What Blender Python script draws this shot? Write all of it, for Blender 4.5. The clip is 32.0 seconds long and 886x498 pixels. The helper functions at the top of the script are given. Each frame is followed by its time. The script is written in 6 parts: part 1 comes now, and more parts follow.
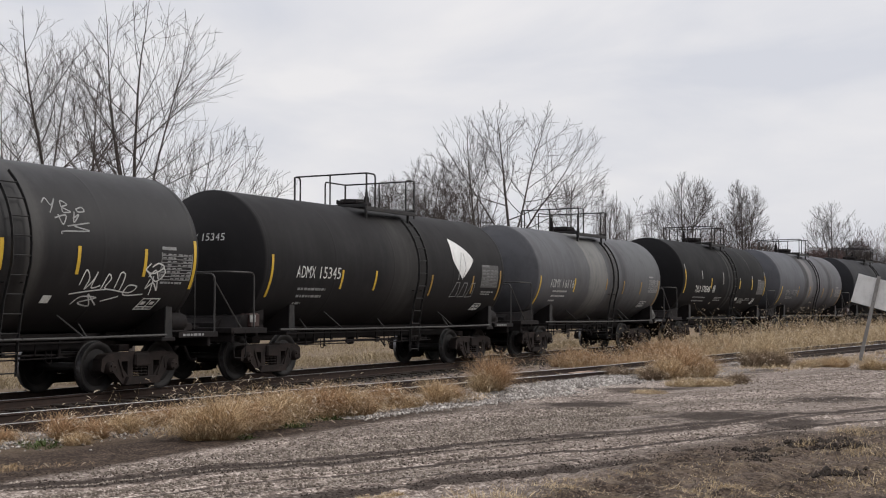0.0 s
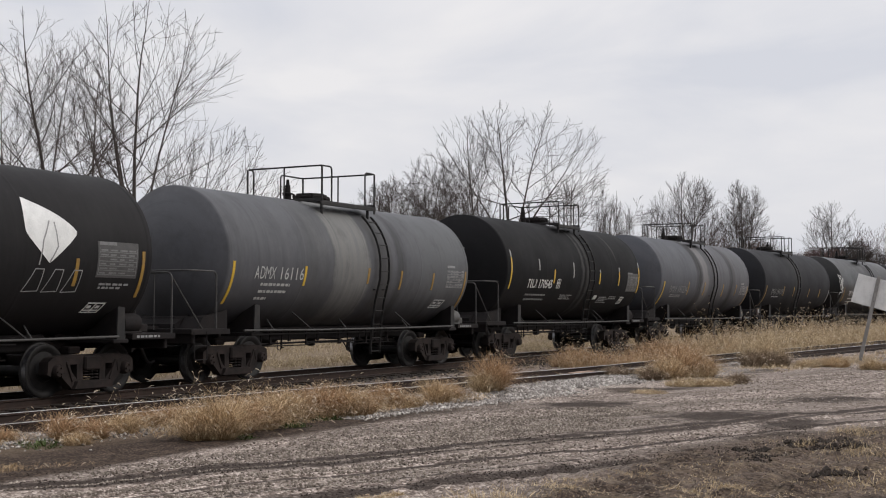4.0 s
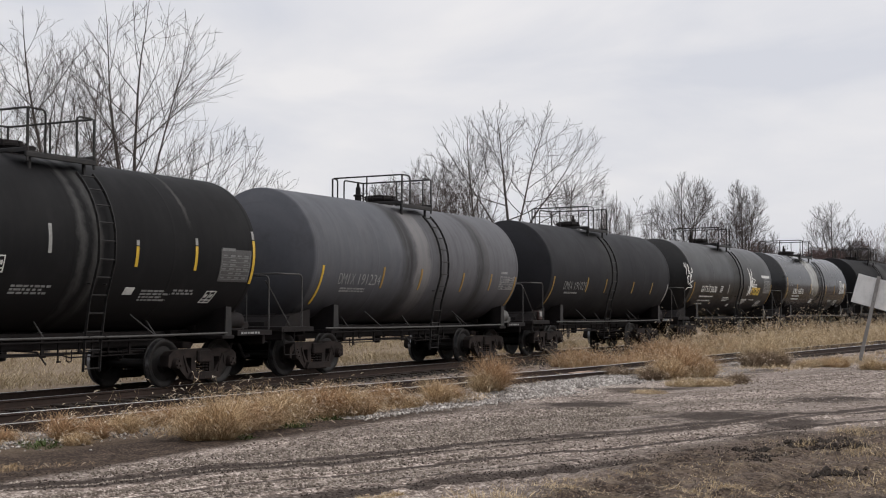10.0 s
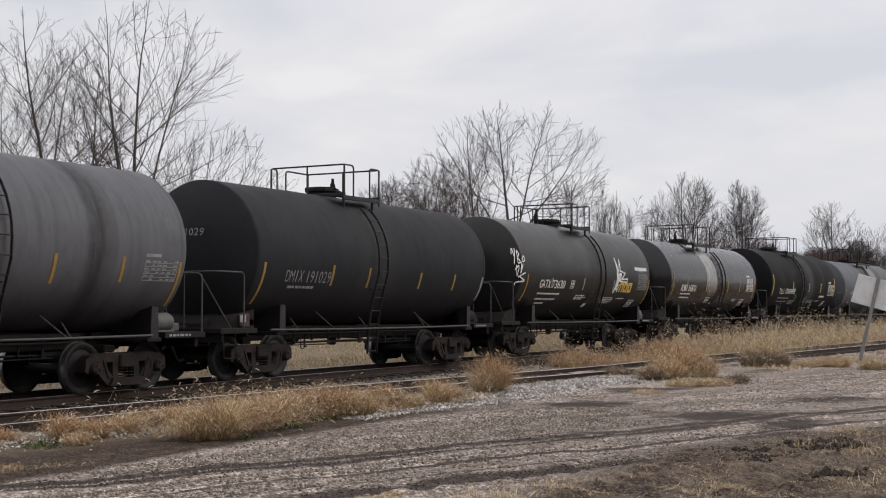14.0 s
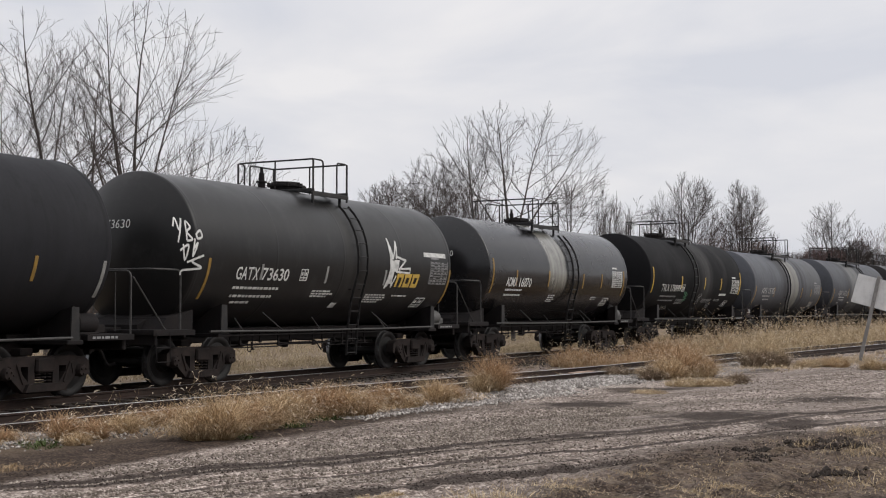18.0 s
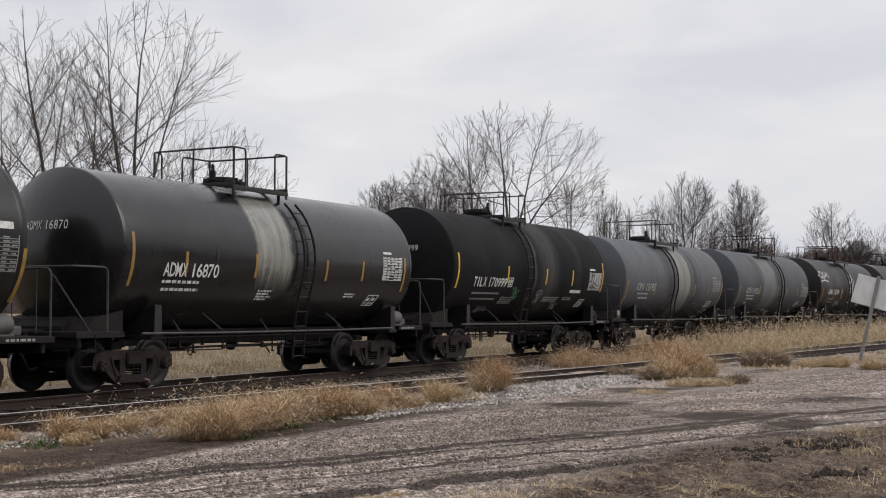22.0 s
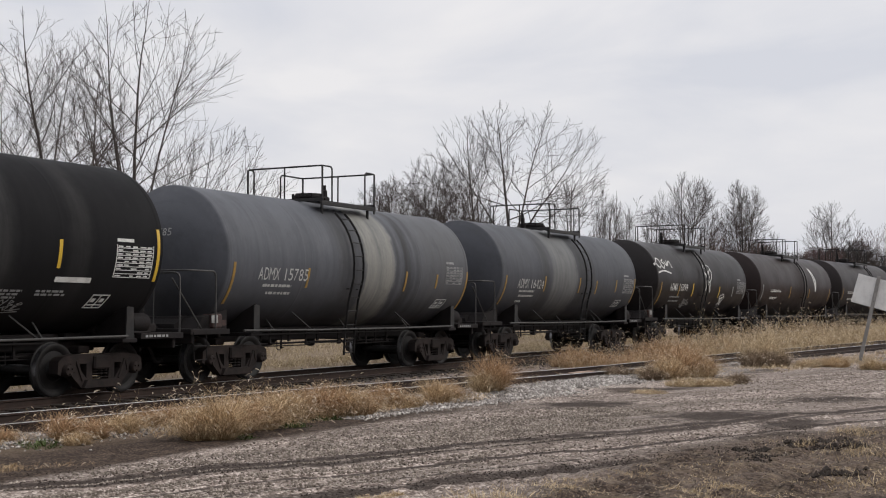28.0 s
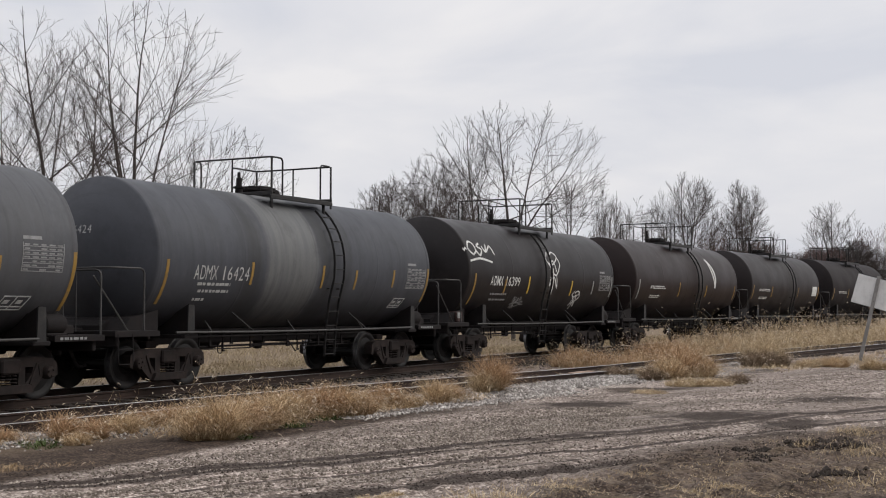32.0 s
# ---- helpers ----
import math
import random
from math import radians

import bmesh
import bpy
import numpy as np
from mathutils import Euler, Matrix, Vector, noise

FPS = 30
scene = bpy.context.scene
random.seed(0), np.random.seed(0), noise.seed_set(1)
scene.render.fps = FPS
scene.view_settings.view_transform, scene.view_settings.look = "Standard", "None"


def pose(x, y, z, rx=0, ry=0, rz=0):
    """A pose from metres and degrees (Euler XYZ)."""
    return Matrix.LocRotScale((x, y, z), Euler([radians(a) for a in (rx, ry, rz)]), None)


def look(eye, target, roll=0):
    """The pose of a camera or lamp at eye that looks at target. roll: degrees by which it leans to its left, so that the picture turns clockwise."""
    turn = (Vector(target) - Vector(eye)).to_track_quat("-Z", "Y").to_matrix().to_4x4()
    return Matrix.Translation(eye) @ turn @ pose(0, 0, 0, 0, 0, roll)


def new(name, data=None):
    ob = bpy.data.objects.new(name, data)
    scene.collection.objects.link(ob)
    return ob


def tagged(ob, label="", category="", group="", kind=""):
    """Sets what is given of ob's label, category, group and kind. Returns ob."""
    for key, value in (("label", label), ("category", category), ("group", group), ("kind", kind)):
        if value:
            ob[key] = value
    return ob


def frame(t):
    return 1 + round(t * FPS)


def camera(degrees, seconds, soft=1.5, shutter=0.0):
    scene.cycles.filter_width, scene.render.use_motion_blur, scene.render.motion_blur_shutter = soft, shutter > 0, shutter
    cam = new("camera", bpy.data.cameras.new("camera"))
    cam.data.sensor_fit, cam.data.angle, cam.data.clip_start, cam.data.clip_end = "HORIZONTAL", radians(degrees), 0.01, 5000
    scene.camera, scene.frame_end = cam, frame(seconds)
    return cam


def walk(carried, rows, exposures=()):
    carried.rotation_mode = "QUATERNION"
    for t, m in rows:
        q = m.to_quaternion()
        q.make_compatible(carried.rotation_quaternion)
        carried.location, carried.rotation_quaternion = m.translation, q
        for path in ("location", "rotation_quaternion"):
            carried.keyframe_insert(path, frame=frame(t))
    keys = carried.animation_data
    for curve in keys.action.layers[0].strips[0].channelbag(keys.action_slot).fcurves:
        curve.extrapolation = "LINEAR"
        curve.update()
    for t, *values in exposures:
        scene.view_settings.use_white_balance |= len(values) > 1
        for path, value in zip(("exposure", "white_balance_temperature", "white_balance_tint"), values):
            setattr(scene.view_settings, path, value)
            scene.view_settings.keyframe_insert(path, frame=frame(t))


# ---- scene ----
# World: x runs along the train's track away from the camera, y across it, z up from the rail head.
EYE = (0.0, 0.0, 1.58)
YAW, PITCH = radians(27.507), radians(2.777)
cam = camera(38.175, 32.0, soft=1.08)
AIM = look(EYE, (math.cos(YAW) * math.cos(PITCH), math.sin(YAW) * math.cos(PITCH), EYE[2] + math.sin(PITCH)))
walk(cam, [(0.0, AIM), (32.0, AIM)])

# ---- light: a high overcast, brighter towards the horizon behind the trees ----
world = bpy.data.worlds.new("overcast")
scene.world = world
world.use_nodes = True
SUN_UP, SUN_ROT = radians(38), radians(150)


def make_sky():
    nt = world.node_tree
    nt.nodes.clear()
    N, L = nt.nodes.new, nt.links.new
    out, bg = N("ShaderNodeOutputWorld"), N("ShaderNodeBackground")
    sky = N("ShaderNodeTexSky")
    sky.sky_type, sky.sun_disc, sky.sun_elevation, sky.sun_rotation = "NISHITA", False, SUN_UP, SUN_ROT
    sky.dust_density, sky.air_density = 3.0, 1.0
    co, mp = N("ShaderNodeTexCoord"), N("ShaderNodeMapping")
    mp.inputs["Scale"].default_value = (1.0, 1.0, 3.2)
    mp.inputs["Location"].default_value = (0.3, 0.1, 0.0)
    ns = N("ShaderNodeTexNoise")
    ns.inputs["Scale"].default_value, ns.inputs["Detail"].default_value, ns.inputs["Roughness"].default_value = 4.2, 6.0, 0.5
    ns.inputs["Distortion"].default_value = 0.4
    ramp = N("ShaderNodeValToRGB")
    ramp.color_ramp.elements[0].position, ramp.color_ramp.elements[0].color = 0.36, (6.98, 7.10, 7.68, 1)
    ramp.color_ramp.elements[1].position, ramp.color_ramp.elements[1].color = 0.66, (8.76, 8.59, 8.70, 1)
    mix = N("ShaderNodeMixRGB")
    mix.inputs[0].default_value = 0.93
    L(co.outputs["Generated"], mp.inputs["Vector"])
    L(mp.outputs[0], ns.inputs["Vector"])
    L(ns.outputs["Fac"], ramp.inputs[0])
    L(sky.outputs[0], mix.inputs[1])
    L(ramp.outputs[0], mix.inputs[2])
    sep, up, lift = N("ShaderNodeSeparateXYZ"), N("ShaderNodeMapRange"), N("ShaderNodeVectorMath")
    for k, val in zip((1, 2, 3, 4), (0.22, 1.0, 1.0, 1.5)):
        up.inputs[k].default_value = val
    lift.operation = "SCALE"
    L(co.outputs["Generated"], sep.inputs[0])
    L(sep.outputs[2], up.inputs[0])
    L(mix.outputs[0], lift.inputs[0])
    L(up.outputs[0], lift.inputs["Scale"])
    L(lift.outputs[0], bg.inputs["Color"])
    bg.inputs["Strength"].default_value = 0.1
    L(bg.outputs[0], out.inputs["Surface"])


make_sky()
sun_data = bpy.data.lights.new("sun", "SUN")
sun_data.energy, sun_data.angle, sun_data.color = 1.5, radians(35), (1.0, 0.96, 0.9)
sun = new("sun", sun_data)
sun.matrix_world = look((40 * math.sin(SUN_ROT), 40 * math.cos(SUN_ROT), 31), (0, 0, 0))
scene.view_settings.exposure = 0.0

# ---- materials ----


class Nodes:
    """A node material under construction."""

    def __init__(self, name):
        self.mat = bpy.data.materials.new(name)
        self.mat.use_nodes = True
        self.nt = self.mat.node_tree
        self.bsdf = self.nt.nodes["Principled BSDF"]

    def add(self, kind, **values):
        n = self.nt.nodes.new(kind)
        for k, v in values.items():
            n.inputs[k.replace("_", " ")].default_value = v
        return n

    def link(self, a, b):
        self.nt.links.new(a, b)

    def coord(self, scale=(1, 1, 1), kind="Object"):
        c, m = self.add("ShaderNodeTexCoord"), self.add("ShaderNodeMapping")
        m.inputs["Scale"].default_value = scale
        self.link(c.outputs[kind], m.inputs["Vector"])
        return m.outputs[0]

    def noise(self, vec, scale, detail=4.0, rough=0.55):
        n = self.add("ShaderNodeTexNoise", Scale=scale, Detail=detail, Roughness=rough)
        self.link(vec, n.inputs["Vector"])
        return n.outputs["Fac"]

    def ramp(self, fac, stops):
        n = self.add("ShaderNodeValToRGB")
        els = n.color_ramp.elements
        while len(els) < len(stops):
            els.new(0.5)
        for e, (p, c) in zip(els, stops):
            e.position = p
            e.color = (*c, 1) if len(c) == 3 else c
        self.link(fac, n.inputs[0])
        return n.outputs[0]

    def grey(self, fac, lo, hi, a=0.0, b=1.0):
        n = self.add("ShaderNodeMapRange")
        for k, v in zip((1, 2, 3, 4), (lo, hi, a, b)):
            n.inputs[k].default_value = v
        self.link(fac, n.inputs[0])
        return n.outputs[0]

    def mix(self, fac, a, b, mode="MIX"):
        n = self.add("ShaderNodeMixRGB")
        n.blend_type = mode
        for i, v in enumerate((fac, a, b)):
            if isinstance(v, (int, float)):
                n.inputs[i].default_value = v
            elif isinstance(v, tuple):
                n.inputs[i].default_value = (*v, 1)
            else:
                self.link(v, n.inputs[i])
        return n.outputs[0]

    def math(self, op, a, b=0.0):
        n = self.add("ShaderNodeMath")
        n.operation = op
        for i, v in enumerate((a, b)):
            if isinstance(v, (int, float)):
                n.inputs[i].default_value = v
            else:
                self.link(v, n.inputs[i])
        return n.outputs[0]

    def axis(self, vec, which):
        n = self.add("ShaderNodeSeparateXYZ")
        self.link(vec, n.inputs[0])
        return n.outputs[which]

    def done(self, color, rough=0.6, metal=0.0, bump=None, strength=0.3, dist=0.02, spec=0.5):
        b = self.bsdf
        for key, v in (("Base Color", color), ("Roughness", rough)):
            if isinstance(v, (int, float)):
                b.inputs[key].default_value = v
            elif isinstance(v, tuple):
                b.inputs[key].default_value = (*v, 1)
            else:
                self.link(v, b.inputs[key])
        b.inputs["Metallic"].default_value = metal
        b.inputs["Specular IOR Level"].default_value = spec
        if bump is not None:
            n = self.add("ShaderNodeBump", Strength=strength, Distance=dist)
            self.link(bump, n.inputs["Height"])
            self.link(n.outputs[0], b.inputs["Normal"])
        return self.mat


def worn(name, base, spot, scale=3.0, rough=0.7, metal=0.0, amount=(0.45, 0.7), bump=0.2, spec=0.5):
    """Paint or metal with stains of a second colour at two sizes."""
    m = Nodes(name)
    v = m.coord()
    big, fine = m.noise(v, scale, 5.0), m.noise(v, scale * 14, 3.0)
    f = m.grey(m.math("ADD", m.math("MULTIPLY", big, 0.7), m.math("MULTIPLY", fine, 0.3)), *amount)
    col = m.mix(f, base, spot)
    r = m.grey(fine, 0.3, 0.7, rough - 0.1, rough + 0.12)
    return m.done(col, r, metal, fine, bump, 0.01, spec)


def tank_paint(name, base, grime, top, bands=(), rough=0.45, streak=0.5, pale_crown=0.35, spec=0.45):
    """Weathered tank paint: rain streaks down the sides, a paler crown, belly shade painted in with grime, stained
    rings round the barrel.
    """
    m = Nodes(name)
    base, grime, top = ((0.66 * r, 0.66 * g, 0.705 * b) for r, g, b in (base, grime, top))
    v = m.coord()
    x, z = m.axis(v, 0), m.axis(v, 2)
    runs = m.noise(m.coord((2.6, 0.25, 0.25)), 2.0, 6.0, 0.6)
    cloud = m.noise(v, 0.7, 5.0, 0.6)
    fine = m.noise(v, 24.0, 3.0)
    col = m.mix(m.grey(runs, 0.42, 0.72, 0.0, streak), base, grime)
    # paler towards the crown, in cloudy patches
    col = m.mix(m.math("MULTIPLY", m.grey(z, 0.2, 1.5), m.grey(cloud, 0.3, 0.7, pale_crown * 0.4, pale_crown)), col, top)
    wob = m.math("ADD", x, m.math("MULTIPLY", m.math("SUBTRACT", m.noise(m.coord((1.0, 0.8, 0.8)), 1.3, 7.0, 0.68), 0.5), 0.5))
    for x0, x1, soft, colour, amount, *low in bands:
        a = m.grey(wob, x0 - soft, x0 + soft)
        b = m.grey(wob, x1 - soft, x1 + soft, 1.0, 0.0)
        f = m.math("MULTIPLY", m.math("MULTIPLY", a, b), m.grey(runs, 0.36, 0.6, amount * 0.6, amount))
        if low:
            f = m.math("MULTIPLY", f, m.grey(m.math("ADD", z, m.math("SUBTRACT", runs, 0.5)), low[0] - 0.35, low[0] + 0.25))
        col = m.mix(f, col, colour)
    worn_off = m.noise(m.coord((1.0, 0.6, 0.6)), 1.7, 8.0, 0.7)
    col = m.mix(m.grey(worn_off, 0.52, 0.66, 0.0, 0.34), col, tuple(0.55 * a for a in grime))
    col = m.mix(m.grey(worn_off, 0.46, 0.34, 0.0, 0.22), col, tuple(1.25 * a for a in top))
    drips = m.math("MULTIPLY", m.grey(m.noise(m.coord((5.5, 0.18, 0.18)), 2.0, 5.0, 0.6), 0.56, 0.68), m.grey(m.math("ADD", z, m.math("MULTIPLY", runs, 2.4)), 0.9, 2.2))
    col = m.mix(m.math("MULTIPLY", drips, 0.3), col, tuple(0.6 * a for a in grime))
    col = m.mix(m.grey(fine, 0.35, 0.75, 0.0, 0.14), col, grime)
    # lower flank and belly: underside shade put into the colour, together with grime
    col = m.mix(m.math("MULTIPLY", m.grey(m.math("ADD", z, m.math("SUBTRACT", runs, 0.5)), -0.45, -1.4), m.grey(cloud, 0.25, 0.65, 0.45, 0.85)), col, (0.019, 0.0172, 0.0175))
    r = m.grey(cloud, 0.3, 0.75, rough - 0.06, rough + 0.12)
    return m.done(col, r, 0.0, m.noise(v, 3.0, 2.0), 0.08, 0.02, spec)


STEEL = worn("black_steel", (0.0145, 0.0125, 0.0128), (0.024, 0.019, 0.0175), 3.0, 0.75, amount=(0.48, 0.74), spec=0.15)
TRUCK_IRON = worn("grimy_cast_iron", (0.0155, 0.0125, 0.012), (0.036, 0.026, 0.023), 4.0, 0.85, amount=(0.42, 0.72), spec=0.18)
WHEEL_IRON = worn("oily_wheel_steel", (0.011, 0.010, 0.0102), (0.019, 0.0165, 0.016), 5.0, 0.6, 0.0, spec=0.22)
TREAD = worn("polished_tread", (0.20, 0.20, 0.21), (0.06, 0.055, 0.05), 8.0, 0.4, 0.9)
GREY_IRON = worn("dull_grey_iron", (0.085, 0.083, 0.08), (0.04, 0.037, 0.033), 4.0, 0.65)
PIPE = worn("handrail_paint", (0.015, 0.0145, 0.015), (0.034, 0.030, 0.028), 6.0, 0.6, spec=0.3)
RAIL_GREY = worn("dusty_pipe_paint", (0.055, 0.053, 0.052), (0.03, 0.028, 0.026), 6.0, 0.6, spec=0.35)
RUST_BOX = worn("red_oxide_iron", (0.045, 0.020, 0.017), (0.026, 0.018, 0.016), 6.0, 0.7)
YELLOW = worn("yellow_reflector", (0.56, 0.36, 0.035), (0.33, 0.20, 0.04), 9.0, 0.4, amount=(0.5, 0.85))
YELLOW_DULL = worn("faded_yellow_reflector", (0.29, 0.17, 0.03), (0.11, 0.08, 0.045), 9.0, 0.5, amount=(0.45, 0.8))
PALE_TAPE = worn("pale_reflector", (0.27, 0.27, 0.26), (0.12, 0.12, 0.115), 9.0, 0.5)
LETTER = worn("white_lettering", (0.62, 0.62, 0.60), (0.33, 0.33, 0.32), 7.0, 0.6, bump=0.0)
LETTER_WORN = worn("worn_lettering", (0.44, 0.44, 0.43), (0.22, 0.22, 0.215), 7.0, 0.6, bump=0.0)
FADED_INK = worn("faded_table_ink", (0.15, 0.15, 0.15), (0.08, 0.08, 0.08), 7.0, 0.6, bump=0.0)
FADED_PLATE = worn("faded_stencil_ground", (0.060, 0.058, 0.058), (0.040, 0.039, 0.039), 5.0, 0.6, bump=0.0)
LETTER_DULL = worn("greyed_lettering", (0.26, 0.26, 0.26), (0.12, 0.12, 0.12), 7.0, 0.6, bump=0.0)
SPRAY = worn("white_spray_paint", (0.60, 0.60, 0.58), (0.36, 0.36, 0.35), 10.0, 0.6, bump=0.0)
GREEN_SPRAY = worn("green_spray_paint", (0.06, 0.20, 0.10), (0.04, 0.11, 0.06), 10.0, 0.6, bump=0.0)
GOLD = worn("gold_lettering", (0.55, 0.36, 0.06), (0.32, 0.22, 0.06), 8.0, 0.6, bump=0.0)
RAIL = worn("rusty_rail", (0.026, 0.017, 0.014), (0.048, 0.029, 0.022), 6.0, 0.8, spec=0.25)
RAIL_TOP = worn("worn_rail_head", (0.25, 0.24, 0.24), (0.10, 0.085, 0.08), 9.0, 0.35, 0.9)
RAIL_SHINE = worn("bright_rail_head", (0.66, 0.65, 0.64), (0.34, 0.31, 0.29), 9.0, 0.3, 0.9)
TIE = worn("weathered_tie", (0.030, 0.023, 0.019), (0.070, 0.056, 0.047), 7.0, 0.9, amount=(0.45, 0.7), bump=0.5, spec=0.2)
BARK = worn("grey_bark", (0.055, 0.046, 0.042), (0.10, 0.085, 0.078), 6.0, 0.9, bump=0.4)
TWIG = worn("brown_twigs", (0.050, 0.040, 0.037), (0.085, 0.066, 0.060), 1.0, 0.9, bump=0.0)
TWIG_RED = worn("reddish_twigs", (0.115, 0.066, 0.060), (0.16, 0.11, 0.10), 0.6, 0.9, bump=0.0)
SIGN_WHITE = worn("weathered_white_board", (0.70, 0.70, 0.69), (0.52, 0.52, 0.51), 3.0, 0.6, bump=0.1)
GALV = worn("weathered_grey_post", (0.25, 0.24, 0.23), (0.15, 0.14, 0.13), 5.0, 0.7, 0.0)


def straw_material(name, a, b, c):
    m = Nodes(name)
    g = m.add("ShaderNodeNewGeometry")
    v = m.coord()
    col = m.ramp(g.outputs["Random Per Island"], [(0.0, a), (0.5, b), (1.0, c)])
    col = m.mix(m.grey(m.noise(v, 1.7, 4.0), 0.44, 0.64, 0.0, 0.6), col, tuple(q * 0.75 for q in a))
    m.bsdf.inputs["Subsurface Weight"].default_value = 0.0
    return m.done(col, 0.8, spec=0.2)


STRAW = straw_material("dry_straw", (0.27, 0.18, 0.10), (0.54, 0.39, 0.225), (0.82, 0.64, 0.42))
STRAW_RED = straw_material("rusty_straw", (0.23, 0.135, 0.074), (0.49, 0.32, 0.18), (0.74, 0.54, 0.34))
FIELD = straw_material("field_straw", (0.19, 0.145, 0.085), (0.38, 0.30, 0.185), (0.56, 0.465, 0.32))
DULL_WEED = straw_material("matted_brown_weeds", (0.12, 0.086, 0.058), (0.26, 0.19, 0.13), (0.46, 0.36, 0.26))
STRAW_PALE = straw_material("pale_straw", (0.31, 0.225, 0.13), (0.52, 0.395, 0.24), (0.72, 0.585, 0.40))
SEED_HEAD = straw_material("bleached_seed_heads", (0.50, 0.40, 0.29), (0.64, 0.53, 0.40), (0.78, 0.68, 0.55))
OLD_WOOD = worn("split_pale_wood", (0.36, 0.25, 0.19), (0.20, 0.14, 0.11), 5.0, 0.85, bump=0.4)
WEED = straw_material("green_weed", (0.05, 0.075, 0.025), (0.08, 0.11, 0.035), (0.13, 0.14, 0.06))
DARK_STONE = straw_material("oily_ballast", (0.016, 0.013, 0.011), (0.032, 0.027, 0.024), (0.075, 0.064, 0.056))
DIRT = straw_material("dirt_clods", (0.020, 0.015, 0.012), (0.036, 0.027, 0.021), (0.07, 0.053, 0.042))
LIME = straw_material("bright_limestone", (0.15, 0.132, 0.118), (0.33, 0.30, 0.275), (0.68, 0.635, 0.59))
STONE = straw_material("limestone_ballast", (0.105, 0.083, 0.066), (0.215, 0.18, 0.15), (0.47, 0.41, 0.35))

# ---- mesh building ----


class Mesh:
    """Vertices and faces gathered piece by piece."""

    def __init__(self):
        self.v, self.f = [], []

    def add(self, verts, faces):
        k = len(self.v)
        self.v += [tuple(p) for p in verts]
        self.f += [tuple(i + k for i in f) for f in faces]
        return self

    def box(self, c, s, bevel=0.0, turn=None):
        x, y, z = (a / 2 for a in s)
        b = min(bevel, x * 0.6, y * 0.6, z * 0.6)
        if b <= 0:
            vs = [(sx * x, sy * y, sz * z) for sx in (-1, 1) for sy in (-1, 1) for sz in (-1, 1)]
            fs = [(0, 1, 3, 2), (4, 6, 7, 5), (0, 4, 5, 1), (2, 3, 7, 6), (0, 2, 6, 4), (1, 5, 7, 3)]
        else:
            ring = [(x - b, y), (-x + b, y), (-x, y - b), (-x, -y + b), (-x + b, -y), (x - b, -y), (x, -y + b), (x, y - b)]
            vs, fs = [], []
            for h, q in ((-z, 1), (-z + b, 0), (z - b, 0), (z, 1)):
                for px, py in ring:
                    vs.append((px - math.copysign(b, px) * q * 0.7, py - math.copysign(b, py) * q * 0.7, h))
            for r in range(3):
                for i in range(8):
                    j = (i + 1) % 8
                    fs.append((r * 8 + i, r * 8 + j, r * 8 + 8 + j, r * 8 + 8 + i))
            fs += [tuple(range(7, -1, -1)), tuple(range(24, 32))]
        m = Matrix.Translation(c) @ (turn.to_4x4() if turn is not None else Matrix())
        return self.add([m @ Vector(p) for p in vs], fs)

    def tube(self, pts, r, n=8, caps=True, r2=None):
        """A round bar along a line of points; the radius may run from r to r2."""
        pts = [Vector(p) for p in pts]
        vs, fs, last = [], [], None
        for i, p in enumerate(pts):
            d = (pts[min(i + 1, len(pts) - 1)] - pts[max(i - 1, 0)]).normalized()
            if last is None:
                u = d.orthogonal().normalized()
            else:
                u = (last - d * last.dot(d)).normalized()
            last, w = u, d.cross(u)
            q = r if r2 is None else r + (r2 - r) * i / (len(pts) - 1)
            for k in range(n):
                a = 2 * math.pi * k / n
                vs.append(p + (u * math.cos(a) + w * math.sin(a)) * q)
        for i in range(len(pts) - 1):
            for k in range(n):
                j = (k + 1) % n
                fs.append((i * n + k, i * n + j, i * n + n + j, i * n + n + k))
        if caps:
            fs += [tuple(range(n - 1, -1, -1)), tuple(range(len(vs) - n, len(vs)))]
        return self.add(vs, fs)

    def lathe(self, profile, n=24, axis="X", at=(0, 0, 0)):
        """Turns (along, radius) pairs round an axis."""
        vs, fs = [], []
        for a, r in profile:
            for k in range(n):
                t = 2 * math.pi * k / n
                c, s = r * math.cos(t), r * math.sin(t)
                p = {"X": (a, c, s), "Y": (c, a, -s), "Z": (c, s, a)}[axis]
                vs.append((p[0] + at[0], p[1] + at[1], p[2] + at[2]))
        for i in range(len(profile) - 1):
            for k in range(n):
                j = (k + 1) % n
                fs.append((i * n + k, i * n + n + k, i * n + n + j, i * n + j))
        fs += [tuple(range(n)), tuple(range(len(vs) - 1, len(vs) - n - 1, -1))]
        return self.add(vs, fs)

    def slab(self, outline, y0, y1):
        """A plate with an outline in x and z, from y0 to y1."""
        n = len(outline)
        vs = [(x, y0, z) for x, z in outline] + [(x, y1, z) for x, z in outline]
        fs = [tuple(range(n)), tuple(range(2 * n - 1, n - 1, -1))]
        fs += [(i, i + n, (i + 1) % n + n, (i + 1) % n) for i in range(n)]
        return self.add(vs, fs)

    def plate(self, outline, x0, x1):
        """A plate with an outline in y and z, from x0 to x1."""
        n = len(outline)
        vs = [(x0, y, z) for y, z in outline] + [(x1, y, z) for y, z in outline]
        fs = [tuple(range(n)), tuple(range(2 * n - 1, n - 1, -1))]
        fs += [(i, i + n, (i + 1) % n + n, (i + 1) % n) for i in range(n)]
        return self.add(vs, fs)

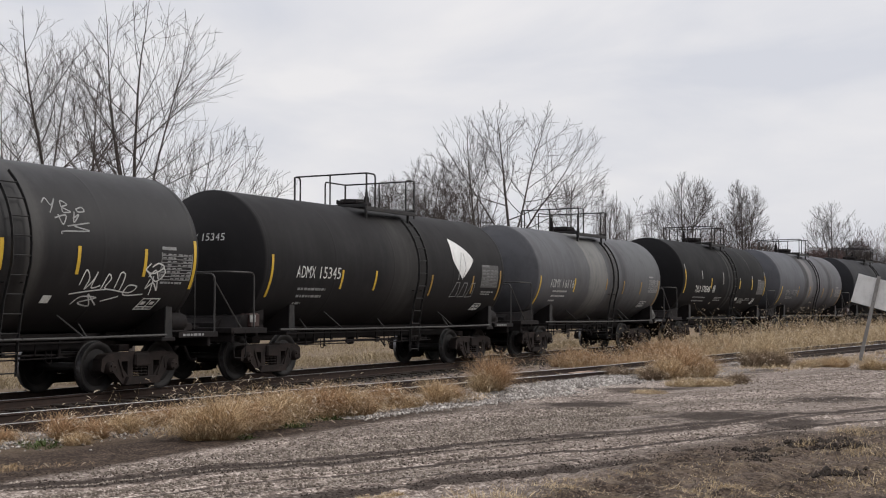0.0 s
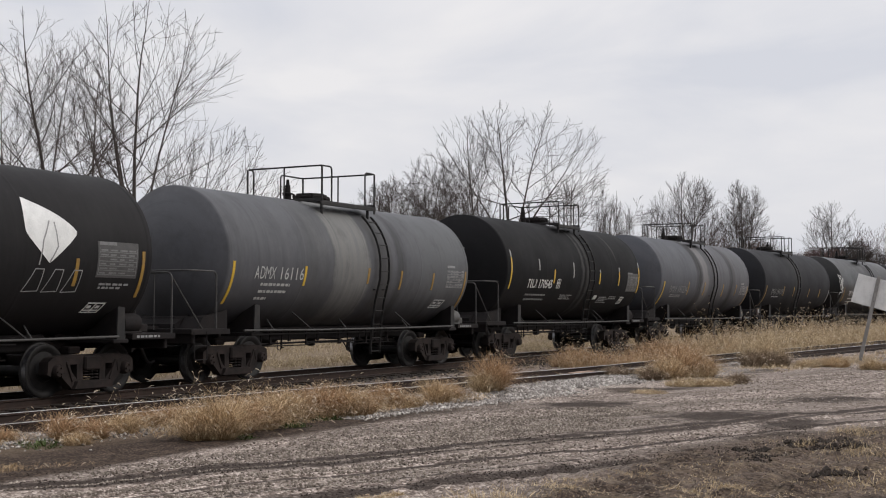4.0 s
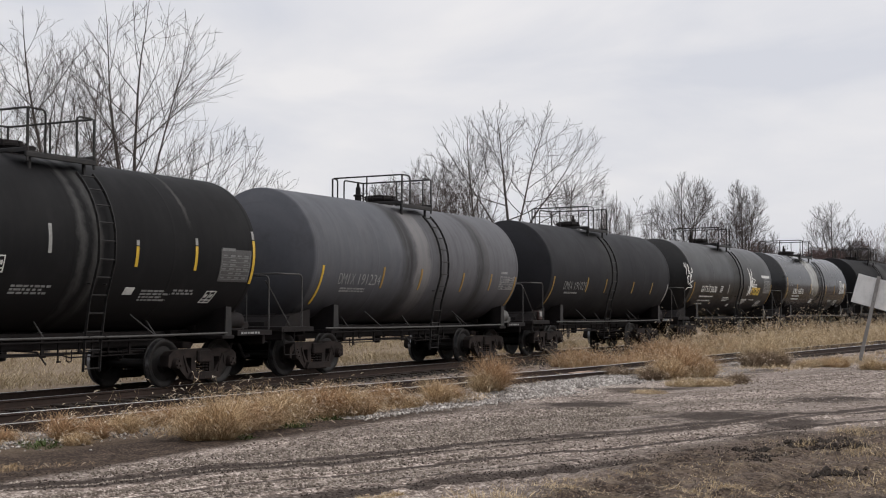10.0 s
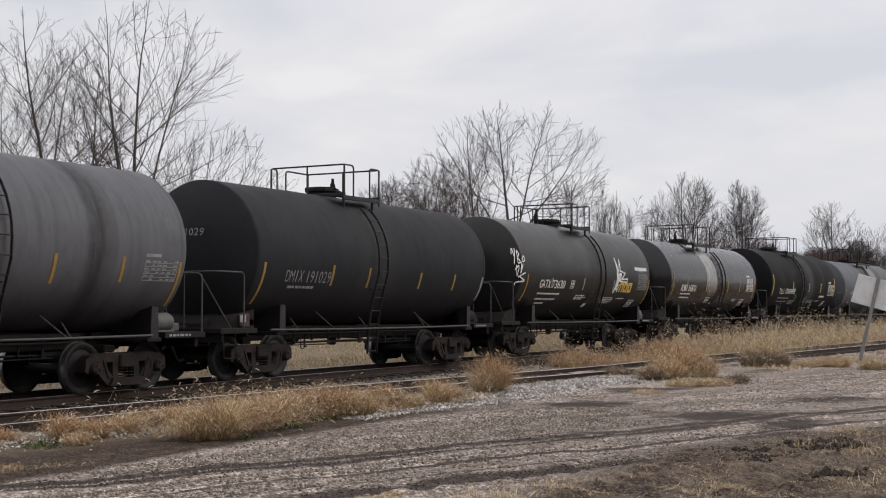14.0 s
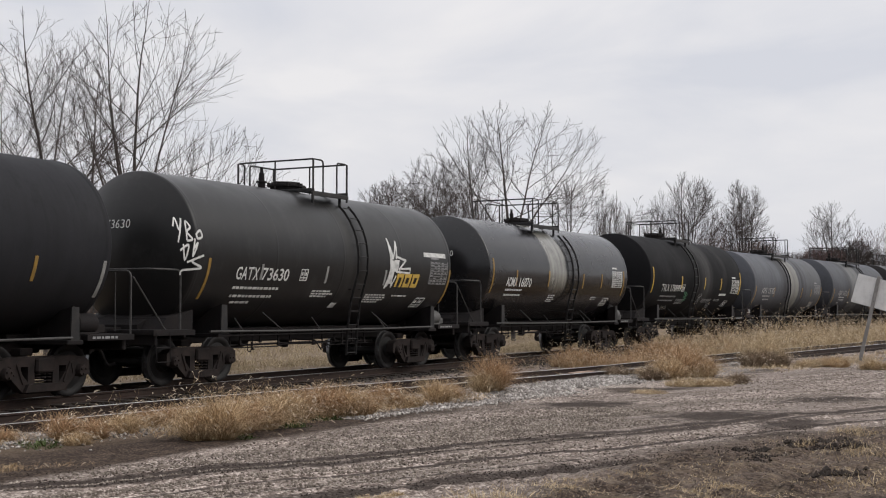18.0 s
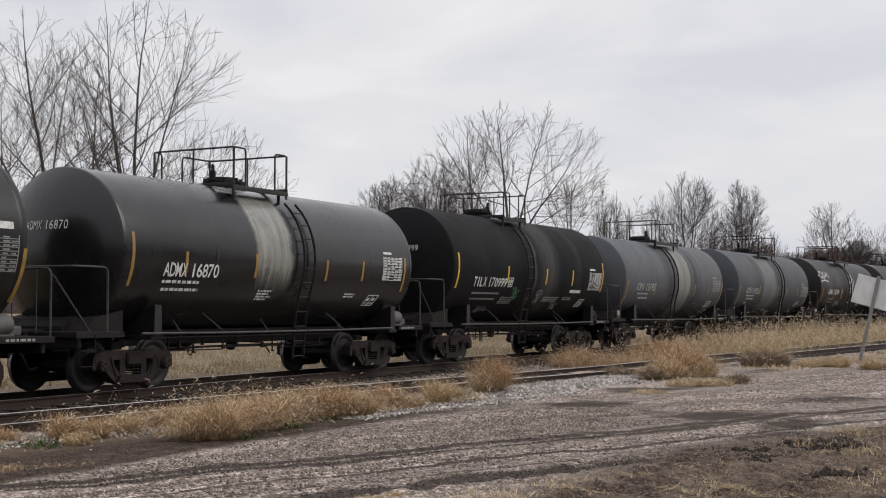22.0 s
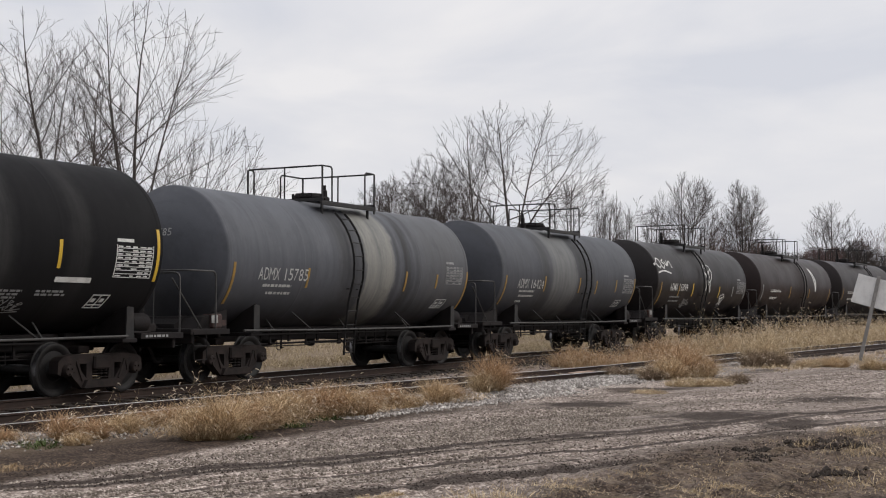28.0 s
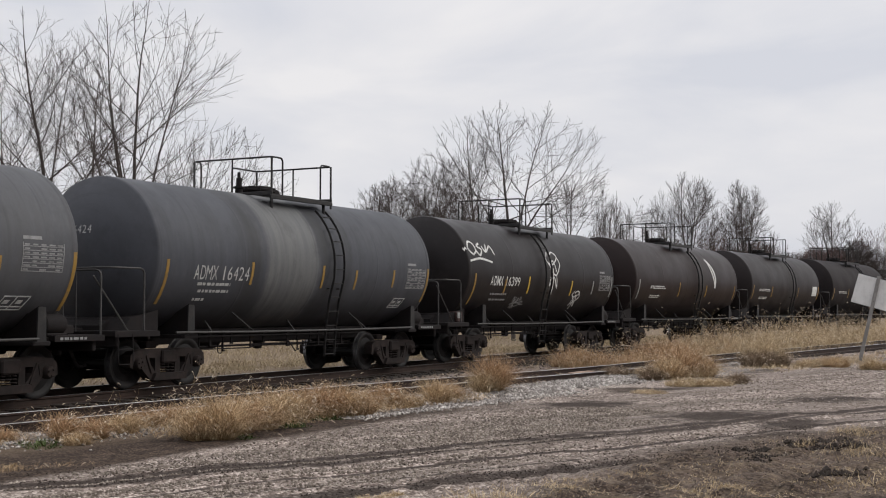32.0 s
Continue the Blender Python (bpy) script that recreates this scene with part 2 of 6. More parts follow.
    def make(self, name, smooth=True):
        me = bpy.data.meshes.new(name)
        me.from_pydata(self.v, [], self.f)
        bm = bmesh.new()
        bm.from_mesh(me)
        bmesh.ops.recalc_face_normals(bm, faces=bm.faces)
        bm.to_mesh(me)
        bm.free()
        if smooth:
            me.shade_smooth()
            me.set_sharp_from_angle(angle=radians(34))
        return me


def raw(name, verts, faces, smooth=False):
    me = bpy.data.meshes.new(name)
    me.from_pydata(verts, [], faces)
    if smooth:
        me.shade_smooth()
    return me


def part(name, mesh, material, parent, label="", m=None):
    """Links a mesh as one object under a thing or a part."""
    if isinstance(mesh, Mesh):
        mesh = mesh.make(name)
    if not mesh.materials:
        mesh.materials.append(material)
    ob = new(name, mesh)
    ob.parent = parent
    if m is not None:
        ob.matrix_basis = m
    return tagged(ob, label)


def bend(pts, r=0.12, n=5):
    """Rounds the inner corners of a line of points."""
    pts = [Vector(p) for p in pts]
    out = [pts[0]]
    for a, b, c in zip(pts, pts[1:], pts[2:]):
        d, e = (a - b), (c - b)
        q = min(r, d.length * 0.45, e.length * 0.45)
        p, s = b + d.normalized() * q, b + e.normalized() * q
        for i in range(n + 1):
            t = i / n
            out.append(p * (1 - t) ** 2 + b * 2 * t * (1 - t) + s * t * t)
    return out + [pts[-1]]


# ---- the line of the train's track, and the siding ----
TRACK_Y, BEND, BEND_X, GRADE, BEND_END = 17.78, 0.0009, 18.5, 0.00423, 100.0


def track_y(x):
    u = min(max(x - BEND_X, 0.0), BEND_END - BEND_X)
    return TRACK_Y - BEND * u * u - 2 * BEND * u * max(x - BEND_END, 0.0)


def slope_y(x):
    return -2 * BEND * min(max(x - BEND_X, 0.0), BEND_END - BEND_X)


LINE = [(-260.0, -260.0)]
while LINE[-1][1] < 420:
    s_, x_ = LINE[-1]
    LINE.append((s_ + 0.5, x_ + 0.5 / math.hypot(1, slope_y(x_ + 0.25))))
SHIFT = -next(s for s, x in LINE if x >= 0)
S_ARR, X_ARR = np.array([s + SHIFT for s, x in LINE]), np.array([x for s, x in LINE])


def on_track(s):
    """Place and heading on the train's track at s metres along it."""
    x = float(np.interp(s, S_ARR, X_ARR))
    return x, track_y(x), GRADE * x, math.atan(slope_y(x))


def siding_y(x):
    return 14.4 - 0.117 * (x - 14.0)


def run(t):
    """How far the train has rolled after t seconds."""
    return 3.910 * t - 0.001465 * t * t

# ---- ground ----


def smooth(a, b, x):
    t = min(max((x - a) / (b - a), 0.0), 1.0)
    return t * t * (3 - 2 * t)


def ground_z(x, y):
    """Height of the ground: two low ballast beds, a rutted gravel road and rough dirt in front of them."""
    z = GRADE * min(max(x, -60.0), 120.0) - 0.27
    if -70 < x < 220 and -8 < y < 40:
        d = abs(y - track_y(x))
        z += 0.045 * (1 - smooth(1.6, 2.6, d))
        w = y + 0.117 * (x - 14.0)
        z += 0.035 * (1 - smooth(1.4, 2.2, abs(w - 14.4)))
        z += 0.035 * noise.noise((x * 0.5, y * 0.5, 0.0)) * smooth(1.7, 2.6, d)
        if x < 70 and w < 13:
            r = y + 0.43 * (x - 12.0)
            rough = smooth(7.0, 5.6, r)
            z += (0.012 + 0.065 * rough) * noise.noise((x * 2.2, y * 2.2, 4.0)) + (0.006 + 0.045 * rough) * noise.noise((x * 6.0, y * 6.0, 9.0))
            for rut, deep, wide in ((6.15, 0.02, 0.2), (7.5, 0.012, 0.15), (8.9, 0.016, 0.14), (8.32, 0.014, 0.14), (4.6, 0.02, 0.15)):
                wob = 0.25 * noise.noise((x * 0.3, rut, 1.0))
                z -= deep * math.exp(-((r - rut - wob) / wide) ** 2)
                z += deep * 1.2 * math.exp(-((r - rut - wob - wide * 2) / (wide * 1.2)) ** 2)
        if d > 3 and y > 20:
            z -= 0.1 * smooth(3.0, 8.0, d)
    return z


def steps(*spans):
    out = []
    for a, b, n in spans:
        out += [a + (b - a) * i / n for i in range(n)]
    return out + [spans[-1][1]]


def make_ground_material():
    m = Nodes("gravel_and_dirt")
    v = m.coord()
    x, y = m.axis(v, 0), m.axis(v, 1)
    w = m.math("ADD", y, m.math("MULTIPLY", m.math("SUBTRACT", x, 14.0), 0.117))
    along = m.add("ShaderNodeVectorRotate")
    along.rotation_type = "Z_AXIS"
    along.inputs["Angle"].default_value = math.atan(0.43)
    m.link(v, along.inputs["Vector"])
    mp = m.add("ShaderNodeMapping")
    mp.inputs["Scale"].default_value = (0.16, 1.5, 1.0)
    m.link(along.outputs[0], mp.inputs["Vector"])
    tracks = m.noise(mp.outputs[0], 1.6, 6.0, 0.62)
    big, mid = m.noise(v, 0.35, 5.0, 0.6), m.noise(v, 2.2, 5.0, 0.6)
    cell = m.add("ShaderNodeTexVoronoi", Scale=22.0)
    m.link(v, cell.inputs["Vector"])
    cell2 = m.add("ShaderNodeTexVoronoi", Scale=42.0)
    m.link(v, cell2.inputs["Vector"])
    tone = m.axis(cell.outputs["Color"], 0)
    tone2 = m.axis(cell2.outputs["Color"], 1)
    gravel = m.ramp(m.math("ADD", m.math("MULTIPLY", tone, 0.5), m.math("MULTIPLY", tone2, 0.5)),
                    [(0.08, (0.060, 0.045, 0.038)), (0.38, (0.165, 0.128, 0.107)), (0.62, (0.32, 0.265, 0.23)), (0.88, (0.68, 0.59, 0.525))])
    dirt = m.ramp(m.math("ADD", m.math("MULTIPLY", m.noise(v, 3.4, 7.0, 0.7), 0.65), m.math("MULTIPLY", tone2, 0.35)),
                  [(0.3, (0.018, 0.0125, 0.0095)), (0.52, (0.052, 0.037, 0.0285)), (0.75, (0.14, 0.103, 0.079))])
    straw = m.ramp(m.noise(v, 9.0, 7.0, 0.75), [(0.3, (0.10, 0.074, 0.052)), (0.6, (0.235, 0.18, 0.125)), (0.8, (0.40, 0.325, 0.235))])
    r = m.math("ADD", y, m.math("MULTIPLY", m.math("SUBTRACT", x, 12.0), 0.43))
    sway = m.math("MULTIPLY", m.math("SUBTRACT", m.noise(v, 0.5, 5.0, 0.65), 0.5), 2.4)
    wob, rob = m.math("ADD", w, sway), m.math("ADD", r, sway)
    # the road: gravel where wheels have not ground it to mud
    muddy = m.grey(m.math("ADD", m.math("MULTIPLY", tracks, 0.7), m.math("MULTIPLY", mid, 0.3)), 0.45, 0.52, 1.0, 0.0)
    ruts = None
    for rut, wide in ((6.25, 0.26), (7.55, 0.10), (9.05, 0.16), (8.62, 0.17), (6.75, 0.08)):
        gap = m.math("ABSOLUTE", m.math("SUBTRACT", m.math("ADD", r, m.math("ADD", m.math("MULTIPLY", m.math("SUBTRACT", big, 0.5), 0.55), m.math("MULTIPLY", m.math("SUBTRACT", mid, 0.5), 0.26))), rut))
        line = m.grey(gap, wide * 0.4, wide, 1.0, 0.0)
        ruts = line if ruts is None else m.math("MAXIMUM", ruts, line)
    ruts = m.math("MULTIPLY", ruts, m.grey(mid, 0.32, 0.45, 0.6, 1.0))
    blot, ragged = None, m.math("MULTIPLY", m.math("SUBTRACT", m.noise(v, 1.7, 8.0, 0.74), 0.5), 3.0)
    q = math.atan(0.43)
    for px, py, half, wide in ((21.4, 5.9, 1.5, 1.0), (20.4, 4.5, 1.1, 0.55), (18.4, 4.2, 1.0, 0.5), (22.9, 8.9, 1.2, 0.9), (24.6, 10.2, 1.3, 0.4), (27.4, 9.3, 1.6, 0.8), (26.0, 4.9, 1.6, 0.7)):
        du = m.math("DIVIDE", m.math("SUBTRACT", m.axis(along.outputs[0], 0), px * math.cos(q) - py * math.sin(q)), half)
        dv = m.math("DIVIDE", m.math("SUBTRACT", m.axis(along.outputs[0], 1), px * math.sin(q) + py * math.cos(q)), wide)
        far = m.math("ADD", m.math("SQRT", m.math("ADD", m.math("MULTIPLY", du, du), m.math("MULTIPLY", dv, dv))), ragged)
        pool = m.grey(far, 0.6, 1.2, 0.94, 0.0)
        blot = pool if blot is None else m.math("MAXIMUM", blot, pool)
    # fine pale dust packed between the stones in drifts along the road
    mp2 = m.add("ShaderNodeMapping")
    mp2.inputs["Scale"].default_value, mp2.inputs["Location"].default_value = (0.13, 0.9, 1.0), (3.0, 7.0, 0.0)
    m.link(along.outputs[0], mp2.inputs["Vector"])
    drift = m.grey(m.noise(mp2.outputs[0], 1.4, 5.0, 0.6), 0.46, 0.60, 0.0, 0.62)
    gravel_road = m.mix(drift, gravel, m.mix(m.noise(v, 5.0, 5.0, 0.7), (0.135, 0.108, 0.092), (0.26, 0.222, 0.195)))
    wet = m.mix(m.noise(v, 9.0, 5.0, 0.7), (0.018, 0.0135, 0.0115), (0.062, 0.047, 0.040))
    col = m.mix(m.math("MULTIPLY", muddy, 0.4), gravel_road, dirt)
    col = m.mix(m.math("MULTIPLY", ruts, 0.92), col, wet)
    col = m.mix(blot, col, m.mix(m.noise(v, 2.6, 6.0, 0.7), (0.011, 0.0082, 0.0066), (0.066, 0.049, 0.040)))
    crust = m.mix(m.grey(m.noise(v, 1.3, 6.0, 0.7), 0.47, 0.56), dirt, m.mix(tone2, (0.055, 0.040, 0.032), (0.14, 0.106, 0.085)))
    near = m.mix(m.grey(m.noise(v, 3.5, 7.0, 0.72), 0.49, 0.66, 0.0, 0.6), crust, straw)
    edge = m.mix(m.grey(x, 18.0, 23.0, 0.0, 1.0), dirt, m.mix(m.grey(big, 0.44, 0.56, 0.9, 0.0), gravel, dirt))
    beds = m.mix(m.grey(mid, 0.35, 0.65, 0.0, 0.6), gravel, dirt)
    oily = m.mix(m.grey(tone, 0.0, 1.0), (0.010, 0.0085, 0.0075), (0.040, 0.034, 0.029))
    col = m.mix(m.grey(m.math("ADD", m.math("SUBTRACT", r, m.grey(x, 11.0, 16.6, 4.7, 7.0)), m.math("MULTIPLY", sway, 0.35)), -0.3, 0.35, 1.0, 0.0), col, near)
    col = m.mix(m.math("MAXIMUM", m.math("MULTIPLY", m.grey(m.math("ADD", y, m.math("MULTIPLY", sway, 0.25)), 10.3, 10.6), m.grey(x, 18.0, 21.0, 1.0, 0.0)), m.grey(wob, 10.6, 11.2)), col, edge)
    col = m.mix(m.math("MULTIPLY", m.grey(w, 11.7, 12.3), m.grey(x, 19.0, 23.0, 0.45, 0.0)), col, straw)
    lime = m.mix(0.55, gravel, m.mix(tone, (0.22, 0.20, 0.18), (0.55, 0.52, 0.48)))
    col = m.mix(m.math("MULTIPLY", m.math("MULTIPLY", m.grey(wob, 11.3, 12.0), m.grey(x, 20.0, 24.0)), m.grey(x, 36.0, 42.0, 0.5, 0.0)), col, lime)
    col = m.mix(m.math("MULTIPLY", m.grey(wob, 12.4, 13.2), m.grey(y, 20.8, 21.6, 1.0, 0.0)), col, beds)
    col = m.mix(m.grey(m.math("ADD", y, m.math("MULTIPLY", big, 1.5)), 20.9, 22.0), col, straw)
    dtrk = m.math("ADD", m.math("SUBTRACT", y, 17.78), m.math("MULTIPLY", m.math("POWER", m.math("MAXIMUM", m.math("SUBTRACT", x, 18.5), 0.0), 2.0), 0.0009))
    bed = m.math("MULTIPLY", m.grey(m.math("ADD", dtrk, m.math("MULTIPLY", mid, 0.6)), -1.9, -1.3), m.grey(dtrk, 1.9, 2.3, 1.0, 0.0))
    col = m.mix(m.math("MULTIPLY", bed, 0.9), col, oily)
    lump = m.math("ADD", m.math("MULTIPLY", cell.outputs["Distance"], -0.5), m.math("MULTIPLY", mid, 0.8))
    return m.done(col, 0.92, 0.0, lump, 0.8, 0.035, 0.12)


xs = steps((-2500, -300, 6), (-300, -40, 20), (-40, 2, 40), (2, 8, 30), (8, 24, 230), (24, 34, 80), (34, 60, 80), (60, 150, 60), (150, 400, 20), (400, 2500, 8))
ys = steps((-2500, -300, 6), (-300, -20, 20), (-20, 0, 25), (0, 2, 12), (2, 12, 160), (12, 16, 36), (16, 26, 50), (26, 60, 30), (60, 300, 20), (300, 2500, 8))
gv = [(x, y, ground_z(x, y)) for y in ys for x in xs]
nx = len(xs)
gf = [(j * nx + i, j * nx + i + 1, (j + 1) * nx + i + 1, (j + 1) * nx + i) for j in range(len(ys) - 1) for i in range(nx - 1)]
ground = new("ground", raw("ground", gv, gf, True))
ground.data.materials.append(make_ground_material())
tagged(ground, "rutted limestone gravel lot with mud and dry grass beyond the tracks", "ground", kind="structure")

# ---- the two tracks ----
RAIL_DROP = 0.03
RAIL_PROFILE = [(-0.07, -0.17), (0.07, -0.17), (0.07, -0.158), (0.012, -0.135), (0.010, -0.045), (0.036, -0.035), (0.036, -0.006), (0.028, 0.0),
                (-0.028, 0.0), (-0.036, -0.006), (-0.036, -0.035), (-0.010, -0.045), (-0.012, -0.135), (-0.07, -0.158)]


def rail_mesh(name, line, top):
    """A rail swept along points (x, y, z, heading); its head wears another material."""
    n, vs, fs, mats = len(RAIL_PROFILE), [], [], []
    for x, y, z, h in line:
        for a, b in RAIL_PROFILE:
            vs.append((x - math.sin(h) * a, y + math.cos(h) * a, z + b))
    for i in range(len(line) - 1):
        for k in range(n):
            j = (k + 1) % n
            fs.append((i * n + k, i * n + n + k, i * n + n + j, i * n + j))
            mats.append(1 if k in (6, 7, 8) else 0)
    me = raw(name, vs, fs)
    me.materials.append(RAIL)
    me.materials.append(top)
    me.polygons.foreach_set("material_index", mats)
    return me


def siding_dip(x):
    return -0.05 - 0.05 * math.exp(-((x - 33) / 7.0) ** 2)


def make_track(name, place, spans, label, lift, top):
    """A track: an Empty with two rails and its ties."""
    base = tagged(new(name), label, "railway track", kind="structure")
    for side in (-0.753, 0.753):
        line = []
        for s in spans:
            x, y, z, h = place(s)
            line.append((x - math.sin(h) * side, y + math.cos(h) * side, z + lift(x), h))
        part("rail", rail_mesh("rail", line, top), RAIL, base, "steel rail with a worn bright head")
    return base


main_track = make_track("train_track", on_track, [i * 2.0 - 60 for i in range(140)], "curving railway track on dark ballast under the train", lambda x: -RAIL_DROP, RAIL_TOP)
SIDE_H = -math.atan(0.117)
side_track = make_track("siding_track", lambda s: (s, siding_y(s), GRADE * s, SIDE_H), [i * 1.0 - 20 for i in range(140)],
                        "rusty side track half buried in gravel and weeds", siding_dip, RAIL_SHINE)

# ---- running gear, shared by all the cars ----
R, ZC, TOP = 1.57, 2.60, 4.17   # tank radius, height of its axis, its crown: set anew for each car
SEAM_F, SEAM_R = -5.27, 5.5      # ends of the barrel
TRUCK_X, AXLE, WHEEL_R = 4.45, 0.889, 0.483
AXLE_Z = WHEEL_R - RAIL_DROP
CACHE = {}


def shared(key, build):
    """One mesh for all the cars of a size."""
    if key not in CACHE:
        made = build()
        CACHE[key] = made.make("part") if isinstance(made, Mesh) else made
    return CACHE[key]


def wheel_mesh():
    b = Mesh()
    b.lathe([(-0.075, 0.10), (-0.085, 0.16), (-0.03, 0.20), (-0.012, 0.33), (-0.055, 0.385), (-0.062, 0.44), (-0.055, 0.455), (0.04, 0.463), (0.052, 0.485),
             (0.072, 0.488), (0.075, 0.47), (0.065, 0.40), (0.02, 0.34), (0.02, 0.20), (0.07, 0.15), (0.07, 0.10)], 40, "Y")
    b.v = [(x * 1.056, y, z * 1.056) for x, y, z in b.v]
    me = b.make("wheel")
    me.materials.append(WHEEL_IRON)
    me.materials.append(TREAD)
    for p in me.polygons:
        r = math.hypot(p.center.x, p.center.z)
        p.material_index = 1 if 0.468 < r < 0.498 and -0.05 < p.center.y < 0.045 else 0
    return me


def axle_mesh():
    return Mesh().lathe([(-1.02, 0.06), (-1.0, 0.075), (-0.85, 0.078), (-0.8, 0.1), (-0.62, 0.1), (-0.55, 0.085), (0.55, 0.085), (0.62, 0.1), (0.8, 0.1),
                         (0.85, 0.078), (1.0, 0.075), (1.02, 0.06)], 16, "Y").make("axle")


def cap_mesh():
    b = Mesh().lathe([(-0.14, 0.05), (-0.135, 0.095), (-0.09, 0.115), (0.0, 0.12), (0.06, 0.11)], 20, "Y")
    for k in range(3):
        a = 2 * math.pi * k / 3 + 0.3
        b.lathe([(-0.165, 0.012), (-0.165, 0.02), (-0.13, 0.02)], 6, "Y", (0.06 * math.cos(a), 0, 0.06 * math.sin(a)))
    return b.make("bearing_cap")


def side_frame_mesh():
    """A cast truck side: arched top chord, pedestals over the bearings, sloping tension members and a spring pocket."""
    b = Mesh()
    top = [(-1.10, 0.62), (-0.98, 0.70), (-0.62, 0.735), (0.62, 0.735), (0.98, 0.70), (1.10, 0.62)]
    low = [(1.10, 0.50), (1.0, 0.55), (0.62, 0.56), (-0.62, 0.56), (-1.0, 0.55), (-1.10, 0.50)]
    b.slab(top + low, -0.10, 0.10)
    for s in (-1, 1):
        o = [(0.76, 0.68), (0.80, 0.44), (0.74, 0.33), (0.50, 0.12), (0.28, 0.12), (0.36, 0.27), (0.53, 0.45), (0.56, 0.66)]
        b.slab([(s * x, z) for x, z in o], -0.095, 0.095)
        o = [(1.10, 0.62), (1.12, 0.40), (1.04, 0.36), (1.01, 0.50), (0.95, 0.57), (0.80, 0.57), (0.76, 0.50), (0.70, 0.40), (0.66, 0.62), (0.98, 0.70)]
        b.slab([(s * x, z) for x, z in o], -0.11, 0.11)
        o = [(0.37, 0.66), (0.23, 0.66), (0.21, 0.24), (0.37, 0.24)]
        b.slab([(s * x, z) for x, z in o], -0.09, 0.09)
    b.slab([(-0.50, 0.12), (0.50, 0.12), (0.42, 0.26), (-0.42, 0.26)], -0.17, 0.15)
    b.box((0, 0, 0.115), (0.8, 0.24, 0.05), 0.015)
    for q in (-1, 1):
        b.box((q * 0.56, -0.105, 0.44), (0.06, 0.03, 0.40), 0.01, Matrix.Rotation(q * 0.42, 3, "Y"))
    for x in (-0.13, 0.0, 0.13):
        for z in range(4):
            b.lathe([(0.285 + z * 0.06, 0.05), (0.30 + z * 0.06, 0.062), (0.315 + z * 0.06, 0.05)], 10, "Z", (x, -0.06, 0))
    b.box((0, -0.02, 0.56), (0.42, 0.22, 0.10), 0.02)
    return b.make("side_frame")


def truck_bolster_mesh():
    b = Mesh().box((0, 0, 0.58), (0.44, 2.3, 0.26), 0.03)
    b.lathe([(0.69, 0.2), (0.76, 0.2), (0.79, 0.16)], 20, "Z")
    for s in (-1, 1):
        b.box((s * 0.40, 0, 0.40), (0.13, 1.7, 0.20), 0.02)
        b.box((s * 0.18, 0, 0.40), (0.05, 1.9, 0.16), 0.01)
        for y in (-0.76, 0.76):
            b.box((s * 0.405, y, 0.44), (0.055, 0.12, 0.30), 0.015)
    b.tube([(-0.4, 0.1, 0.30), (0.4, -0.1, 0.30)], 0.03)
    b.box((0, 0, 0.86), (1.5, 0.5, 0.2), 0.03)
    for y in (-0.55, 0.55):
        b.box((0, y, 0.80), (0.3, 0.25, 0.14), 0.02)
    return b.make("truck_bolster")


def sill_mesh():
    return Mesh().box((0.9, 0, 0.98), (2.3, 0.42, 0.34), 0.03).box((2.0, 0, 0.90), (0.06, 0.62, 0.42), 0.02).box((1.75, 0, 0.93), (0.10, 2.75, 0.26), 0.02).box((0.75, 0, 1.0), (0.10, 2.5, 0.16), 0.02).make("draft_sill")


def coupler_mesh():
    b = Mesh().box((0.15, 0, 0.88), (0.5, 0.14, 0.16), 0.03)
    b.slab([(0.38, 0.76), (0.60, 0.74), (0.66, 0.80), (0.66, 0.98), (0.60, 1.02), (0.38, 1.0)], -0.19, -0.03)
    b.slab([(0.38, 0.78), (0.50, 0.77), (0.50, 0.99), (0.38, 0.98)], -0.06, 0.19)
    b.box((0.30, 0, 0.88), (0.12, 0.34, 0.28), 0.03)
    return b.make("coupler")


def rail_side_mesh(s, more):
    """The long side rail beneath the tank's flank, with its brackets."""
    y = s * 1.50
    b = Mesh().tube(bend([(-4.7, y, 1.055), (-2, y, 1.035), (2 + more, y, 1.035), (4.7 + more, y, 1.055)], 0.3), 0.024, 8)
    for x in (-3.0, more / 2, 3.0 + more):
        b.tube([(x, y, 1.03), (x, s * 1.05, 1.03), (x, s * 0.7, 1.44)], 0.018, 6)
    return b.make("side_rail")


def brace_mesh(s):
    return Mesh().tube([(-0.2, s * 1.22, 1.44), (0.0, s * 1.36, 1.24), (0.2, s * 1.48, 1.05)], 0.02, 6).make("brace")


def saddle_mesh():
    """A body bolster: a web cut round the tank, with flanges down its outer edges."""
    out = []
    a0 = math.radians(-48)
    for k in range(17):
        a = math.pi - a0 + (math.pi + 2 * a0) * k / 16
        out.append((R * 0.997 * math.cos(a), ZC + R * 0.997 * math.sin(a)))
    web = [(-1.38, 1.0), (-1.40, 1.62)] + [(y, z) for y, z in out if z < 1.75 and abs(y) < 1.38] + [(1.40, 1.62), (1.38, 1.0)]
    b = Mesh().plate(web, -0.03, 0.03)
    b.box((0, 0, 0.97), (0.42, 2.9, 0.08), 0.015)
    b.box((0, 0, 1.06), (1.3, 0.9, 0.10), 0.02)
    return b.make("body_bolster")


def deck_mesh():
    """An end platform: a tread plate on an angle frame, with steps hung below it."""
    b = Mesh().box((0, 0, 1.09), (1.10, 2.9, 0.03), 0.006)
    for y in (-1.45, 1.45):
        b.box((0, y, 1.045), (1.25, 0.02, 0.11), 0.006)
    for x in (-0.55, 0.55):
        b.box((x, 0, 1.045), (0.02, 2.88, 0.09), 0.006)
    return b.make("end_platform")


